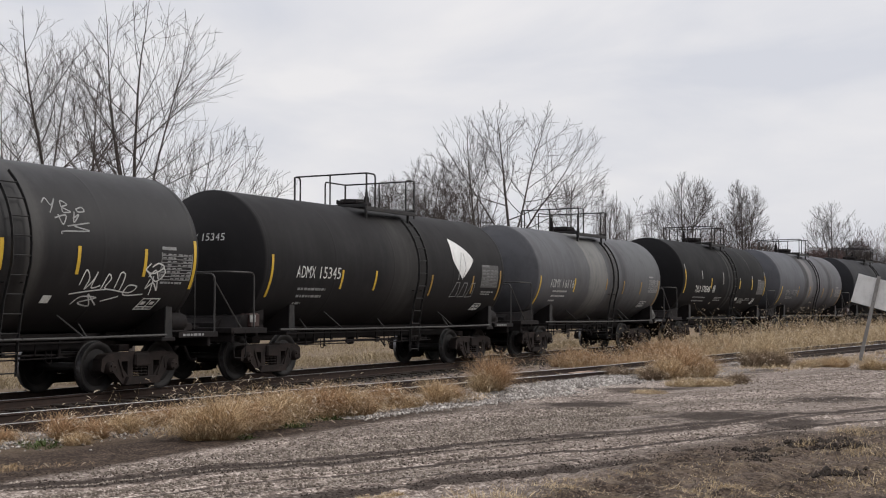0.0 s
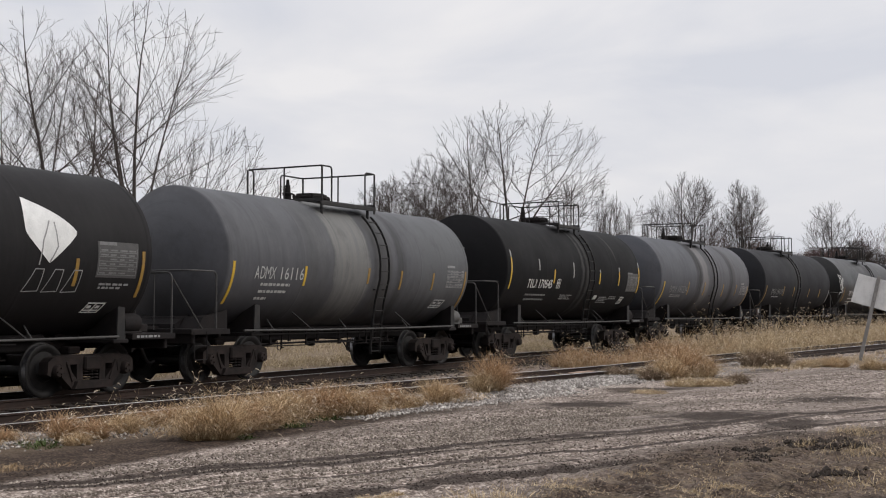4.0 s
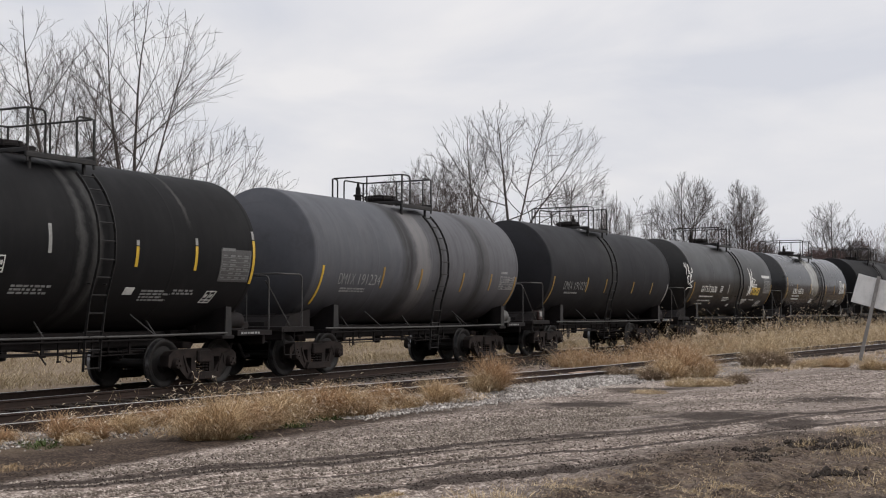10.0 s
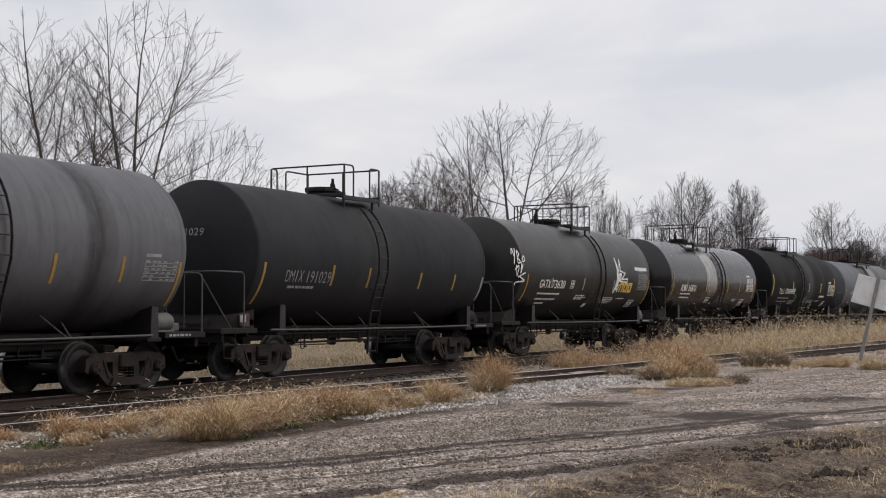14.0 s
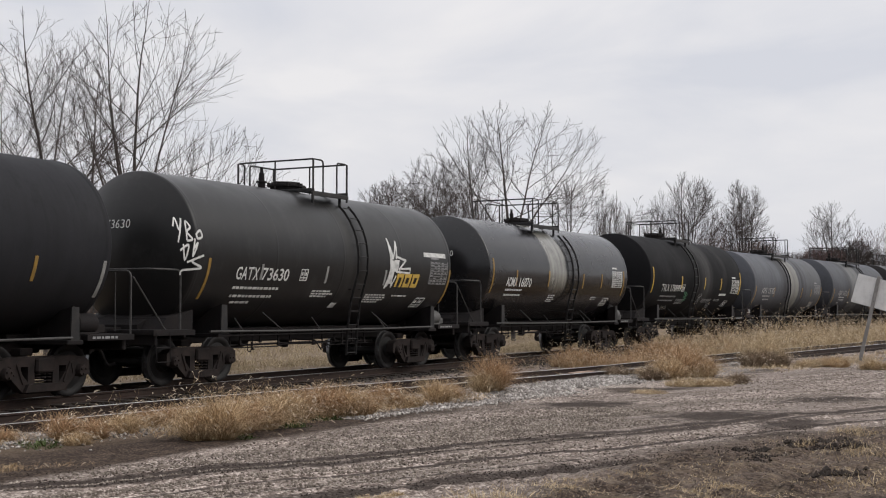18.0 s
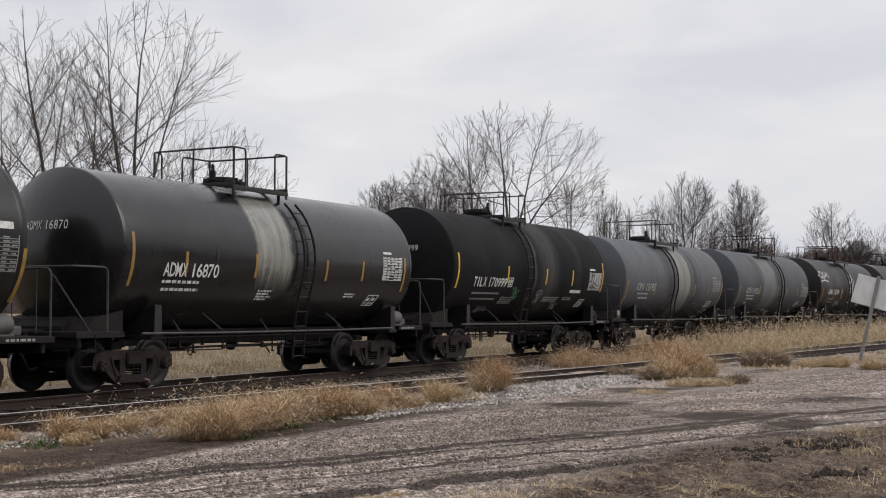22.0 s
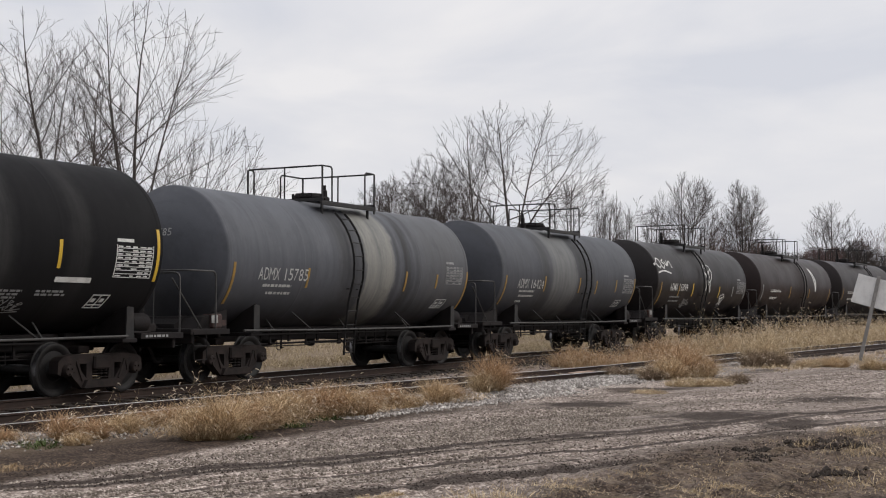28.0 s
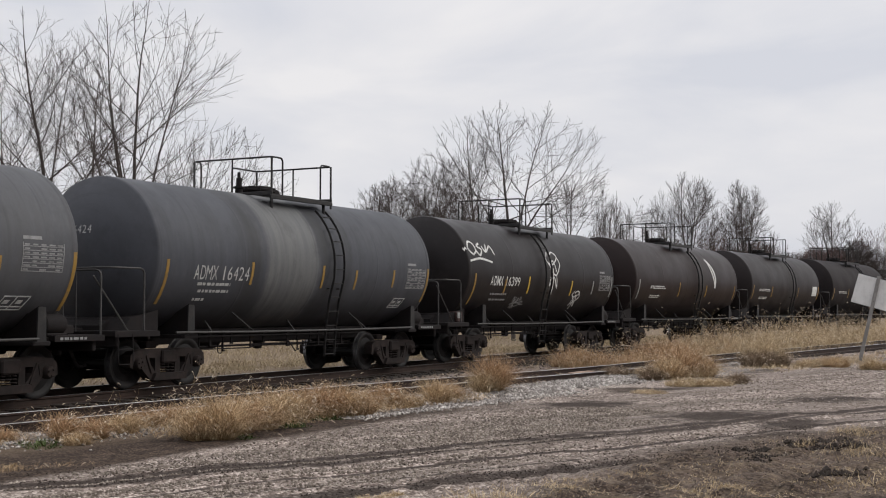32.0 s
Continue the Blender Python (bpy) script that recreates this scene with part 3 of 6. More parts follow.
def step_mesh():
    b = Mesh()
    for y in (-1.46,):
        b.tube(bend([(-0.2, y, 1.05), (-0.2, y - 0.02, 0.48), (0.2, y - 0.02, 0.48), (0.2, y, 1.05)], 0.05), 0.012, 6)
        b.tube([(-0.2, y - 0.01, 0.76), (0.2, y - 0.01, 0.76)], 0.014, 6)
    return b.make("sill_step")


def end_rail_mesh(s):
    """The handrail round a car's end: up from the deck, along to the corner, across, and back; with a slanting grab rod."""
    b = Mesh()
    x0, x1, h = (0.0, -0.85, 2.29) if s < 0 else (0.75, 0.75, 2.29)
    pts = [(x0, -1.42, 1.08), (x0, -1.42, h), (x1, -1.42, h), (x1, 1.42, h), (x0, 1.42, h), (x0, 1.42, 1.08)]
    if s > 0:
        pts = [(x1, -1.42, 1.08), (x1, -1.42, h), (x1, 1.42, h), (x1, 1.42, 1.08)]
    b.tube(bend(pts, 0.14), 0.02, 8)
    if s < 0:
        b.tube([(x1 - 0.50, -1.40, 2.12), (x0 - 0.42, -1.40, 1.1)], 0.018, 6)
    for y in (-0.5, 0.5):
        b.tube([(x1, y, 1.08), (x1, y, h)], 0.013, 6)
    return b.make("end_handrail")


def brake_mesh():
    b = Mesh().lathe([(-0.36, 0.06), (-0.34, 0.13), (-0.26, 0.19), (0.16, 0.19), (0.22, 0.17), (0.24, 0.08)], 18, "X", (0, 0, 0.2))
    b.box((0.3, 0, 0.1), (0.28, 0.25, 0.16), 0.02)
    b.box((0, 0, 0.02), (0.5, 0.3, 0.04), 0.01)
    return b.make("brake_cylinder")


def pipes_mesh():
    """Brake pipe and rods slung under the tank on hangers."""
    b = Mesh()
    b.tube([(-3.6, -0.55, 0.93), (3.6, -0.55, 0.93)], 0.022, 8)
    b.tube([(-3.4, -0.40, 0.70), (-0.6, -0.40, 0.72), (0.4, -0.40, 0.72), (3.4, -0.40, 0.70)], 0.024, 8)
    b.tube([(-2.4, 0.2, 0.82), (2.6, 0.2, 0.82)], 0.018, 6)
    return b.make("brake_pipe")


def outlet_mesh():
    b = Mesh().lathe([(1.22, 0.30), (1.05, 0.28), (1.02, 0.20), (0.88, 0.17), (0.86, 0.22), (0.80, 0.22), (0.78, 0.12), (0.62, 0.10), (0.60, 0.05)], 18, "Z")
    b.box((0.35, -0.2, 0.86), (0.5, 0.16, 0.12), 0.02)
    b.tube([(0.0, -0.2, 0.8), (0.0, -0.9, 0.78), (0.12, -1.0, 0.55)], 0.018, 6)
    return b.make("bottom_outlet")


def edge_bars():
    """Writing too small to read along a platform's edge."""
    b, x = Mesh(), -0.5
    for w in (0.07, 0.1, 0.05, 0.12, 0.08, 0.06):
        b.box((x + w / 2, 0, 0.0), (w, 0.004, 0.045))
        x += w + 0.035
    return b.make("edge_lettering", False)


def skin(a, lift=0.0):
    """A point on the near side of the tank at an angle above its axis: y and z."""
    return -(R + lift) * math.cos(a), ZC + (R + lift) * math.sin(a)


def ladder_line():
    """The side ladder's course in y and z: straight below, then bent over the tank to the platform."""
    low = [(-1.38, 0.42), (-1.41, 1.0), (-1.51, 1.7), (-R - 0.085, ZC - 0.35), (-R - 0.10, ZC)]
    return low + [skin(radians(d), 0.10) for d in (8, 16, 24, 32, 40, 48)]


def stile_mesh():
    b, line = Mesh(), ladder_line()
    for x in (0.0,):
        for (y0, z0), (y1, z1) in zip(line, line[1:]):
            t = Matrix.Rotation(math.atan2(-(y1 - y0), z1 - z0), 3, "X")
            b.box((x, (y0 + y1) / 2, (z0 + z1) / 2), (0.016, 0.055, math.hypot(y1 - y0, z1 - z0) + 0.015), 0.0, t)
    for z in (1.05, 2.0):
        b.tube([(0, -1.53, z), (0, -1.25 if z < 1.5 else -1.40, z)], 0.014, 6)
    return b.make("stile")


def rung_places():
    line, out, dist, want = ladder_line(), [], 0.0, 0.05
    for (y0, z0), (y1, z1) in zip(line, line[1:]):
        n = math.hypot(y1 - y0, z1 - z0)
        while want <= dist + n:
            t = (want - dist) / n
            out.append((y0 + (y1 - y0) * t, z0 + (z1 - z0) * t))
            want += 0.335
        dist += n
    return out


PF, PR, PW, PH = -1.1, 1.3, 1.1, 0.78   # platform: front and rear edge, half width, rail height


def platform_mesh():
    b = Mesh()
    m = 0.5 * (PF + PR)
    for x in (PF, PR):
        b.box((x, 0, TOP - 0.03), (0.05, 2 * PW + 0.06, 0.07), 0.01)
    for y in (-0.9, 0.9):
        b.box((m, y, TOP - 0.065), (PR - PF + 0.05, 0.40, 0.025), 0.004)
        for x in (PF + 0.15, PR - 0.15):
            b.box((x, y * 1.1, TOP - 0.25), (0.06, 0.06, 0.36), 0.01)
    return b.make("walkway")


def hoop_mesh(x, sx, long_near, long_far):
    """One end of the platform's handrail, returning along both sides."""
    h, z0 = TOP + PH, TOP - 0.12
    b = Mesh()
    pts = [(x + sx * long_near, -PW, z0), (x + sx * long_near, -PW, h), (x, -PW, h), (x, PW, h), (x + sx * long_far, PW, h), (x + sx * long_far, PW, z0)]
    b.tube(bend(pts, 0.10), 0.021, 8)
    for y in (-PW, PW):
        b.box((x, y, 0.5 * (h + z0) - 0.06), (0.055, 0.03, h - z0 + 0.12), 0.006)
    b.tube([(x, 0.0, TOP), (x, 0.0, h)], 0.02, 8)
    return b.make("handrail")


def manway_mesh():
    b = Mesh().lathe([(TOP - 0.08, 0.36), (TOP + 0.10, 0.36), (TOP + 0.11, 0.42), (TOP + 0.15, 0.42), (TOP + 0.16, 0.36), (TOP + 0.22, 0.34), (TOP + 0.24, 0.1)], 24, "Z", (0, 0, 0))
    for k in range(8):
        a = 2 * math.pi * k / 8
        b.box((0.40 * math.cos(a), 0.40 * math.sin(a), TOP + 0.15), (0.06, 0.06, 0.12), 0.012)
    b.box((0.40, -0.1, TOP + 0.10), (0.35, 0.3, 0.16), 0.03)
    return b.make("manway")


def valve_mesh():
    b = Mesh().lathe([(TOP - 0.1, 0.09), (TOP + 0.12, 0.09), (TOP + 0.13, 0.13), (TOP + 0.17, 0.13), (TOP + 0.18, 0.07), (TOP + 0.36, 0.065), (TOP + 0.38, 0.04), (TOP + 0.50, 0.035)], 14, "Z")
    return b.make("relief_valve")


def head_profile():
    """A dished head with a tight knuckle: (distance past the seam, radius), from the crown to the seam."""
    turn, knuckle = radians(56), 0.08
    ball = (R - knuckle * (1 - math.cos(turn))) / math.cos(turn)
    base = knuckle * math.sin(turn)
    rise = ball * math.sin(turn)
    out = []
    for k in range(11):
        a = (math.pi / 2 - turn) * k / 10
        out.append((base + ball * math.cos(a) - rise, max(ball * math.sin(a), 0.02)))
    for k in range(1, 7):
        a = turn * (1 - k / 6)
        out.append((knuckle * math.sin(a), R - knuckle * (1 - math.cos(a))))
    return out


def barrel_mesh(longer):
    """The tank: dished heads, and raised seams between its courses."""
    rear = SEAM_R + longer
    prof = [(SEAM_F - d, r) for d, r in head_profile()]
    for x in (SEAM_F, -2.6, 0.1, 2.8 + longer * 0.5):
        for dx, dr in ((-0.025, 0.0), (0.0, 0.0), (0.008, 0.0012), (0.05, 0.0012), (0.058, 0.0), (0.083, 0.0)):
            prof.append((x + dx + 0.03, R + dr))
        prof += [(x + 0.9, R), (x + 1.8, R)]
    prof += [(rear - 0.125, R), (rear - 0.1, R), (rear - 0.092, R + 0.003), (rear - 0.03, R + 0.003), (rear - 0.02, R)]
    prof += [(rear + d, r) for d, r in reversed(head_profile())]
    return Mesh().lathe(prof, 80, "X").make("tank")


def build_truck(car, x):
    """Bolster with side frames and bearing caps, and two wheelsets that turn."""
    at = pose(x, 0, 0)
    bol = part("truck_bolster", shared("bolster", truck_bolster_mesh), TRUCK_IRON, car, "", at)
    for s in (-1, 1):
        part("side_frame", shared("frame", side_frame_mesh), TRUCK_IRON, bol, "grimy brown cast truck side frame", pose(0, 0.99 * s, 0, 0, 0, 0 if s < 0 else 180))
    for a in (-AXLE, AXLE):
        ax = part("axle", shared("axle", axle_mesh), WHEEL_IRON, car, "", pose(x + a, 0, AXLE_Z))
        for s in (-1, 1):
            part("wheel", shared("wheel", wheel_mesh), WHEEL_IRON, ax, "steel wheel with a bright worn tread", pose(0, s * 0.76, 0, 0, 0, 0 if s < 0 else 180))
            part("bearing_cap", shared("cap", cap_mesh), TRUCK_IRON, ax, "bolted roller bearing end cap", pose(0, s * 1.04, 0, 0, 0, 0 if s < 0 else 180))
        WHEELSETS.append((ax, x + a))


WHEELSETS, CARS = [], []


def running_gear(car, spec):
    """Everything of a car but its tank and markings."""
    kind, more = spec["size"], spec.get("longer", 0.0)
    ends = {-1: -TRUCK_X, 1: TRUCK_X + more}
    for s in (-1, 1):
        build_truck(car, ends[s])
        out = ends[s] + s * 1.3
        part("draft_sill", shared("sill", sill_mesh), STEEL, car, "", pose(ends[s], 0, 0, 0, 0, 0 if s > 0 else 180))
        part("coupler", shared("coupler", coupler_mesh), TRUCK_IRON, car, "rusty knuckle coupler", pose(ends[s] + s * 1.6, 0, 0, 0, 0, 0 if s > 0 else 180))
        saddle = part("body_bolster", shared(("saddle", kind), saddle_mesh), STEEL, car, "", pose(ends[s] + (0.28 if s < 0 else 0.38), 0, 0))
        for y in (-1.43, 1.43):
            part("flange", shared("flange", lambda: Mesh().slab([(-0.11, 1.0), (0.11, 1.0), (0.09, 1.60), (-0.09, 1.60)], -0.015, 0.015)), PIPE, saddle, "", pose(0, y, 0))
        part("end_platform", shared("deck", deck_mesh), STEEL, car, "", pose(out, 0, 0))
        part("head_brace", shared("headbrace", lambda: Mesh().slab([(-0.55, 1.1), (0.60, 1.1), (0.60, 1.2), (0.30, 1.32), (-0.1, 1.52), (-0.55, 1.62)], -0.62, 0.62).slab([(-0.5, 1.1), (0.5, 1.1), (0.3, 1.34), (-0.5, 1.5)], -1.12, 1.12)), STEEL, car, "", pose(ends[s] + s * 0.85, 0, 0, 0, 0, 0 if s > 0 else 180))
        part("end_handrail", shared(("endrail", s), lambda: end_rail_mesh(s)), RAIL_GREY, car, "", pose(ends[s] + s * 1.1, 0, 0))
        part("side_rail", shared(("side", s, more), lambda: rail_side_mesh(s, more)), RAIL_GREY, car)
        for x in (out + s * 0.35,):
            part("sill_step", shared("step", step_mesh), STEEL, car, "", pose(x, 0, 0, 0, 0, 0 if s < 0 else 180))
        for x in (-2.35, 2.25 + more):
            part("brace", shared(("brace", s), lambda: brace_mesh(s)), PIPE, car, "", pose(x, 0, 0))
    rear = TRUCK_X + more
    part("brake_cylinder", shared(("brake", spec.get("pale_cylinder")), brake_mesh), GREY_IRON if spec.get("pale_cylinder") else STEEL, car, "pale grey brake cylinder" if spec.get("pale_cylinder") else "sooty brake cylinder", pose(rear + 0.95, -1.10, 1.10))
    if spec.get("valve_box"):
        part("valve_box", shared("vbox", lambda: Mesh().box((0, 0, 0.16), (0.34, 0.3, 0.3), 0.03).box((0.32, 0.05, 0.12), (0.24, 0.24, 0.22), 0.05)), RUST_BOX, car,
             "rust red brake valve", pose(-TRUCK_X - 0.75, -1.05, 1.10))
        part("tag_plate", shared("tag", lambda: Mesh().box((0, 0, 0), (0.20, 0.02, 0.16), 0.004)), PALE_TAPE, car, "small pale plate", pose(-TRUCK_X - 0.98, -1.30, 1.30))
    part("air_hose", shared("hose", lambda: Mesh().tube(bend([(0, 0, 0.85), (0.2, 0, 0.8), (0.42, 0, 0.45), (0.62, 0, 0.5)], 0.15), 0.03, 8)), STEEL, car, "", pose(rear + 2.0, -0.35, 0))
    part("edge_lettering", shared("edge", edge_bars), LETTER_DULL, car, "small lettering on the platform's edge", pose(rear + 1.3, -1.464, 1.045))
    part("centre_sill", shared(("centre", more), lambda: Mesh().box((more / 2, 0, 0.94), (8.4 + more, 0.62, 0.32), 0.03).box((more / 2, 0, 1.06), (7.6 + more, 1.1, 0.08), 0.02)), STEEL, car)
    part("brake_reservoir", shared("reservoir", lambda: Mesh().lathe([(-0.45, 0.05), (-0.42, 0.15), (-0.3, 0.2), (0.3, 0.2), (0.42, 0.15), (0.45, 0.05)], 16, "X")), STEEL, car, "", pose(-1.2 + more / 2, 0.6, 0.82))
    part("brake_pipe", shared("pipes", pipes_mesh), STEEL, car, "", pose(more / 2, 0, 0))
    for k, (x, wide, deep) in enumerate(((-3.05, 0.05, 0.30), (-2.72, 0.03, 0.42), (-2.35, 0.07, 0.34), (-1.9, 0.03, 0.46), (-1.62, 0.03, 0.30), (-0.9, 0.05, 0.38), (-0.42, 0.03, 0.30), (0.55, 0.08, 0.40), (0.95, 0.03, 0.50),
                                         (1.5, 0.04, 0.32), (1.85, 0.06, 0.44), (2.3, 0.03, 0.36), (2.9, 0.06, 0.40))):
        part("pipe_hanger", shared(("hanger", k), lambda: Mesh().box((0, -0.47, 1.05 - deep / 2), (wide, 0.03, deep), 0.006).box((0.02, -0.47, 1.07 - deep), (wide + 0.05, 0.05, 0.035), 0.006)), STEEL, car, "", pose(x + more / 2, 0, 0))
    for x in (-2.05, 1.2, 2.6):
        part("rod_hook", shared("hook", lambda: Mesh().tube(bend([(-0.07, 0, 0.78), (-0.07, 0, 0.57), (0.07, 0, 0.55), (0.07, 0, 0.78)], 0.06), 0.011, 6)), STEEL, car, "bent iron loop", pose(x + more / 2, -0.5, 0))
    part("brake_rod", shared("rod", lambda: Mesh().tube([(-3.3, -0.52, 0.66), (-1.0, -0.52, 0.655), (-0.7, -0.52, 0.70), (1.0, -0.52, 0.69), (1.2, -0.52, 0.64), (3.4, -0.52, 0.66)], 0.014, 6)), STEEL, car, "", pose(more / 2, 0, 0))
    part("bottom_outlet", shared("outlet", outlet_mesh), STEEL, car, "", pose(more / 2, 0, 0))
    lad = part("side_ladder", shared(("stile", kind), stile_mesh), PIPE, car, "", pose(spec["ladder"] - 0.21, 0, 0))
    part("stile", shared(("stile", kind), stile_mesh), PIPE, lad, "", pose(0.42, 0, 0))
    for i, (y, z) in enumerate(rung_places()):
        part("rung", shared("rung", lambda: Mesh().tube([(-0.21, 0, 0), (0.21, 0, 0)], 0.014, 6)), PIPE, lad, "", pose(0.21, y, z))
    walkway = part("walkway", shared(("walkway", kind, PF, PR), platform_mesh), PIPE, car, "black walkway round the top hatch")
    for y in (-PW, PW):
        part("beam", shared(("beam", PF, PR), lambda: Mesh().box((0.5 * (PF + PR), 0, 0), (PR - PF + 0.1, 0.05, 0.09), 0.01)), PIPE, walkway, "", pose(0, y, TOP - 0.12))
    part("handrail", shared(("hoop_f", kind, PF), lambda: hoop_mesh(PF, 1, 0.42, 0.25)), PIPE, walkway)
    part("handrail", shared(("hoop_r", kind, PR), lambda: hoop_mesh(PR, -1, 0.45, 1.0)), PIPE, walkway)
    hatch = spec.get("hatch", 0.5 * (PF + PR) - 0.1)
    part("manway", shared(("manway", kind), manway_mesh), STEEL, car, "bolted black hatch", pose(hatch, 0, 0))
    part("relief_valve", shared(("valve", kind), valve_mesh), STEEL, car, "", pose(spec.get("valve", PF + 0.15), 0, 0))

# ---- markings that follow the tank's skin ----


def wrap(x, z, lift):
    """A flat layout point (x along, z above the axis by arc length) laid on the near side of the tank, about the tank's axis."""
    a = z / R
    return x, -(R + lift) * math.cos(a), (R + lift) * math.sin(a)


def arc_of(z):
    """Arc length above the tank's axis of a height over the rail."""
    return R * math.asin(max(-0.999, min(0.999, (z - ZC) / R)))


def patch(b, x0, x1, z0, z1, lift=0.008, slant=0.0):
    """A thin sheet on the skin between two layout corners; slant pushes its top along x."""
    n = max(2, int(abs(z1 - z0) / 0.12) + 1)
    vs, fs = [], []
    for i in range(n + 1):
        z = z0 + (z1 - z0) * i / n
        for x in (x0, x1):
            vs.append(wrap(x + slant * (z - z0), z, lift))
            vs.append(wrap(x + slant * (z - z0), z, 0.002))
    for i in range(n):
        k = 4 * i
        fs += [(k, k + 2, k + 6, k + 4), (k + 1, k, k + 4, k + 5), (k + 2, k + 3, k + 7, k + 6)]
    fs += [(0, 1, 3, 2), (4 * n, 4 * n + 2, 4 * n + 3, 4 * n + 1)]
    b.add(vs, fs)


def stroke(b, pts, w=0.035, lift=0.008):
    """A sprayed or painted line through layout points."""
    for (x0, z0), (x1, z1) in zip(pts, pts[1:]):
        d = math.hypot(x1 - x0, z1 - z0) or 1e-6
        n = max(1, int(d / 0.12))
        px, pz = -(z1 - z0) / d * w / 2, (x1 - x0) / d * w / 2
        ex, ez = (x1 - x0) / d * w * 0.35, (z1 - z0) / d * w * 0.35
        vs = []
        for i in range(n + 1):
            t = i / n
            x, z = x0 - ex + (x1 - x0 + 2 * ex) * t, z0 - ez + (z1 - z0 + 2 * ez) * t
            vs += [wrap(x + px, z + pz, lift), wrap(x - px, z - pz, lift)]
        b.add(vs, [(2 * i, 2 * i + 1, 2 * i + 3, 2 * i + 2) for i in range(n)])


def curl(pts, n=6):
    """A soft curve through points."""
    out = []
    q = [pts[0]] + list(pts) + [pts[-1]]
    for p0, p1, p2, p3 in zip(q, q[1:], q[2:], q[3:]):
        for i in range(n):
            t = i / n
            out.append(tuple(0.5 * (2 * b + (c - a) * t + (2 * a - 5 * b + 4 * c - d) * t * t + (3 * b - a - 3 * c + d) * t ** 3) for a, b, c, d in zip(p0, p1, p2, p3)))
    return out + [pts[-1]]


GLYPHS = {}


def glyph(ch, bold):
    """One character's outline as (points, faces, width), one unit high."""
    if (ch, bold) not in GLYPHS:
        cu = bpy.data.curves.new("lettering", "FONT")
        cu.body, cu.size, cu.offset, cu.resolution_u = ch, 1.0, bold, 3
        ob = bpy.data.objects.new("lettering", cu)
        scene.collection.objects.link(ob)
        me = bpy.data.meshes.new_from_object(ob.evaluated_get(bpy.context.evaluated_depsgraph_get()))
        bpy.data.objects.remove(ob)
        bpy.data.curves.remove(cu)
        us, ws = [v.co.x for v in me.vertices], [v.co.y for v in me.vertices]
        k = 1.0 / (max(ws) - min(ws))
        GLYPHS[ch, bold] = ([((u - min(us)) * k, (w - min(ws)) * k) for u, w in zip(us, ws)], [tuple(p.vertices) for p in me.polygons], (max(us) - min(us)) * k)
        bpy.data.meshes.remove(me)
    return GLYPHS[ch, bold]


def letters(text, x, z, height, width, lift=0.009, bold=0.0):
    """A line of narrow stencilled lettering in even cells, fitted to a width, laid on the skin."""
    cell = width / (len(text) - 0.4 * text.count(" "))
    out, i = [], -1.0
    for ch in text:
        i += 1.0
        if ch == " ":
            i -= 0.4
            continue
        pts, fcs, wide = glyph(ch, bold)
        gw = min(wide * height * 1.05, cell * (0.94 if ch in "MWX" or bold > 0.01 else 0.78))
        x0 = x + (i + 0.5) * cell - gw / 2
        out.append(raw("letter", [wrap(x0 + u / wide * gw, z + w * height, lift) for u, w in pts], fcs))
    return out


def bars(b, x, z, width, rows, height=0.045, gap=0.035, seed=0, ragged=0.35):
    """Small writing too fine to read: rows of short bars."""
    rng = random.Random(seed)
    for r in range(rows):
        px, end = x, x + width * (1 - ragged * rng.random())
        while px < end:
            w = rng.uniform(0.05, 0.16)
            patch(b, px, min(px + w, end), z - r * (height + gap), z - r * (height + gap) + height, 0.006)
            px += w + rng.uniform(0.025, 0.05)


def table(b, x, z, width, height, rows, cols, seed=0):
    """A stencilled test table: ruled rows of bars under a heading."""
    rng = random.Random(seed)
    patch(b, x, x + width * 0.45, z + 0.05, z + 0.11)
    step = height / rows
    for r in range(rows):
        zz = z - (r + 1) * step
        patch(b, x, x + width, zz, zz + 0.014, 0.007)
        px = x + 0.03
        for c in range(cols):
            cw = width / cols
            if rng.random() < 0.86:
                patch(b, px + c * cw, px + c * cw + cw * rng.uniform(0.5, 0.82), zz + step * 0.32, zz + step * 0.68, 0.007)
    for x0 in (x, x + width):
        patch(b, x0 - 0.008, x0 + 0.008, z - height, z, 0.007)


def frame_box(b, x, z, w, h, slant=0.25, cells=2):
    """A small outlined notice with dark cells."""
    t = 0.022
    for a, c in ((z, z + t), (z + h - t, z + h), (z + h * 0.22, z + h * 0.22 + t)):
        s = slant * (a - z)
        patch(b, x + s, x + w + s, a, c, 0.008)
    for k in range(cells + 1):
        xx = x + (w - t) * k / cells
        patch(b, xx, xx + t, z, z + h, 0.008, slant)
    for k in range(cells):
        xx = x + w * (k + 0.25) / cells + slant * h * 0.4
        patch(b, xx, xx + w * 0.42 / cells, z + h * 0.46, z + h * 0.72, 0.006, slant)




def tag_strokes(b, x, z, w, h, lines, width):
    """Sprayed lines drawn in a unit square, laid out at a place and size."""
    for pts in lines:
        stroke(b, [(x + w * u, arc_of(z) + h * v) for u, v in curl(pts)], width)


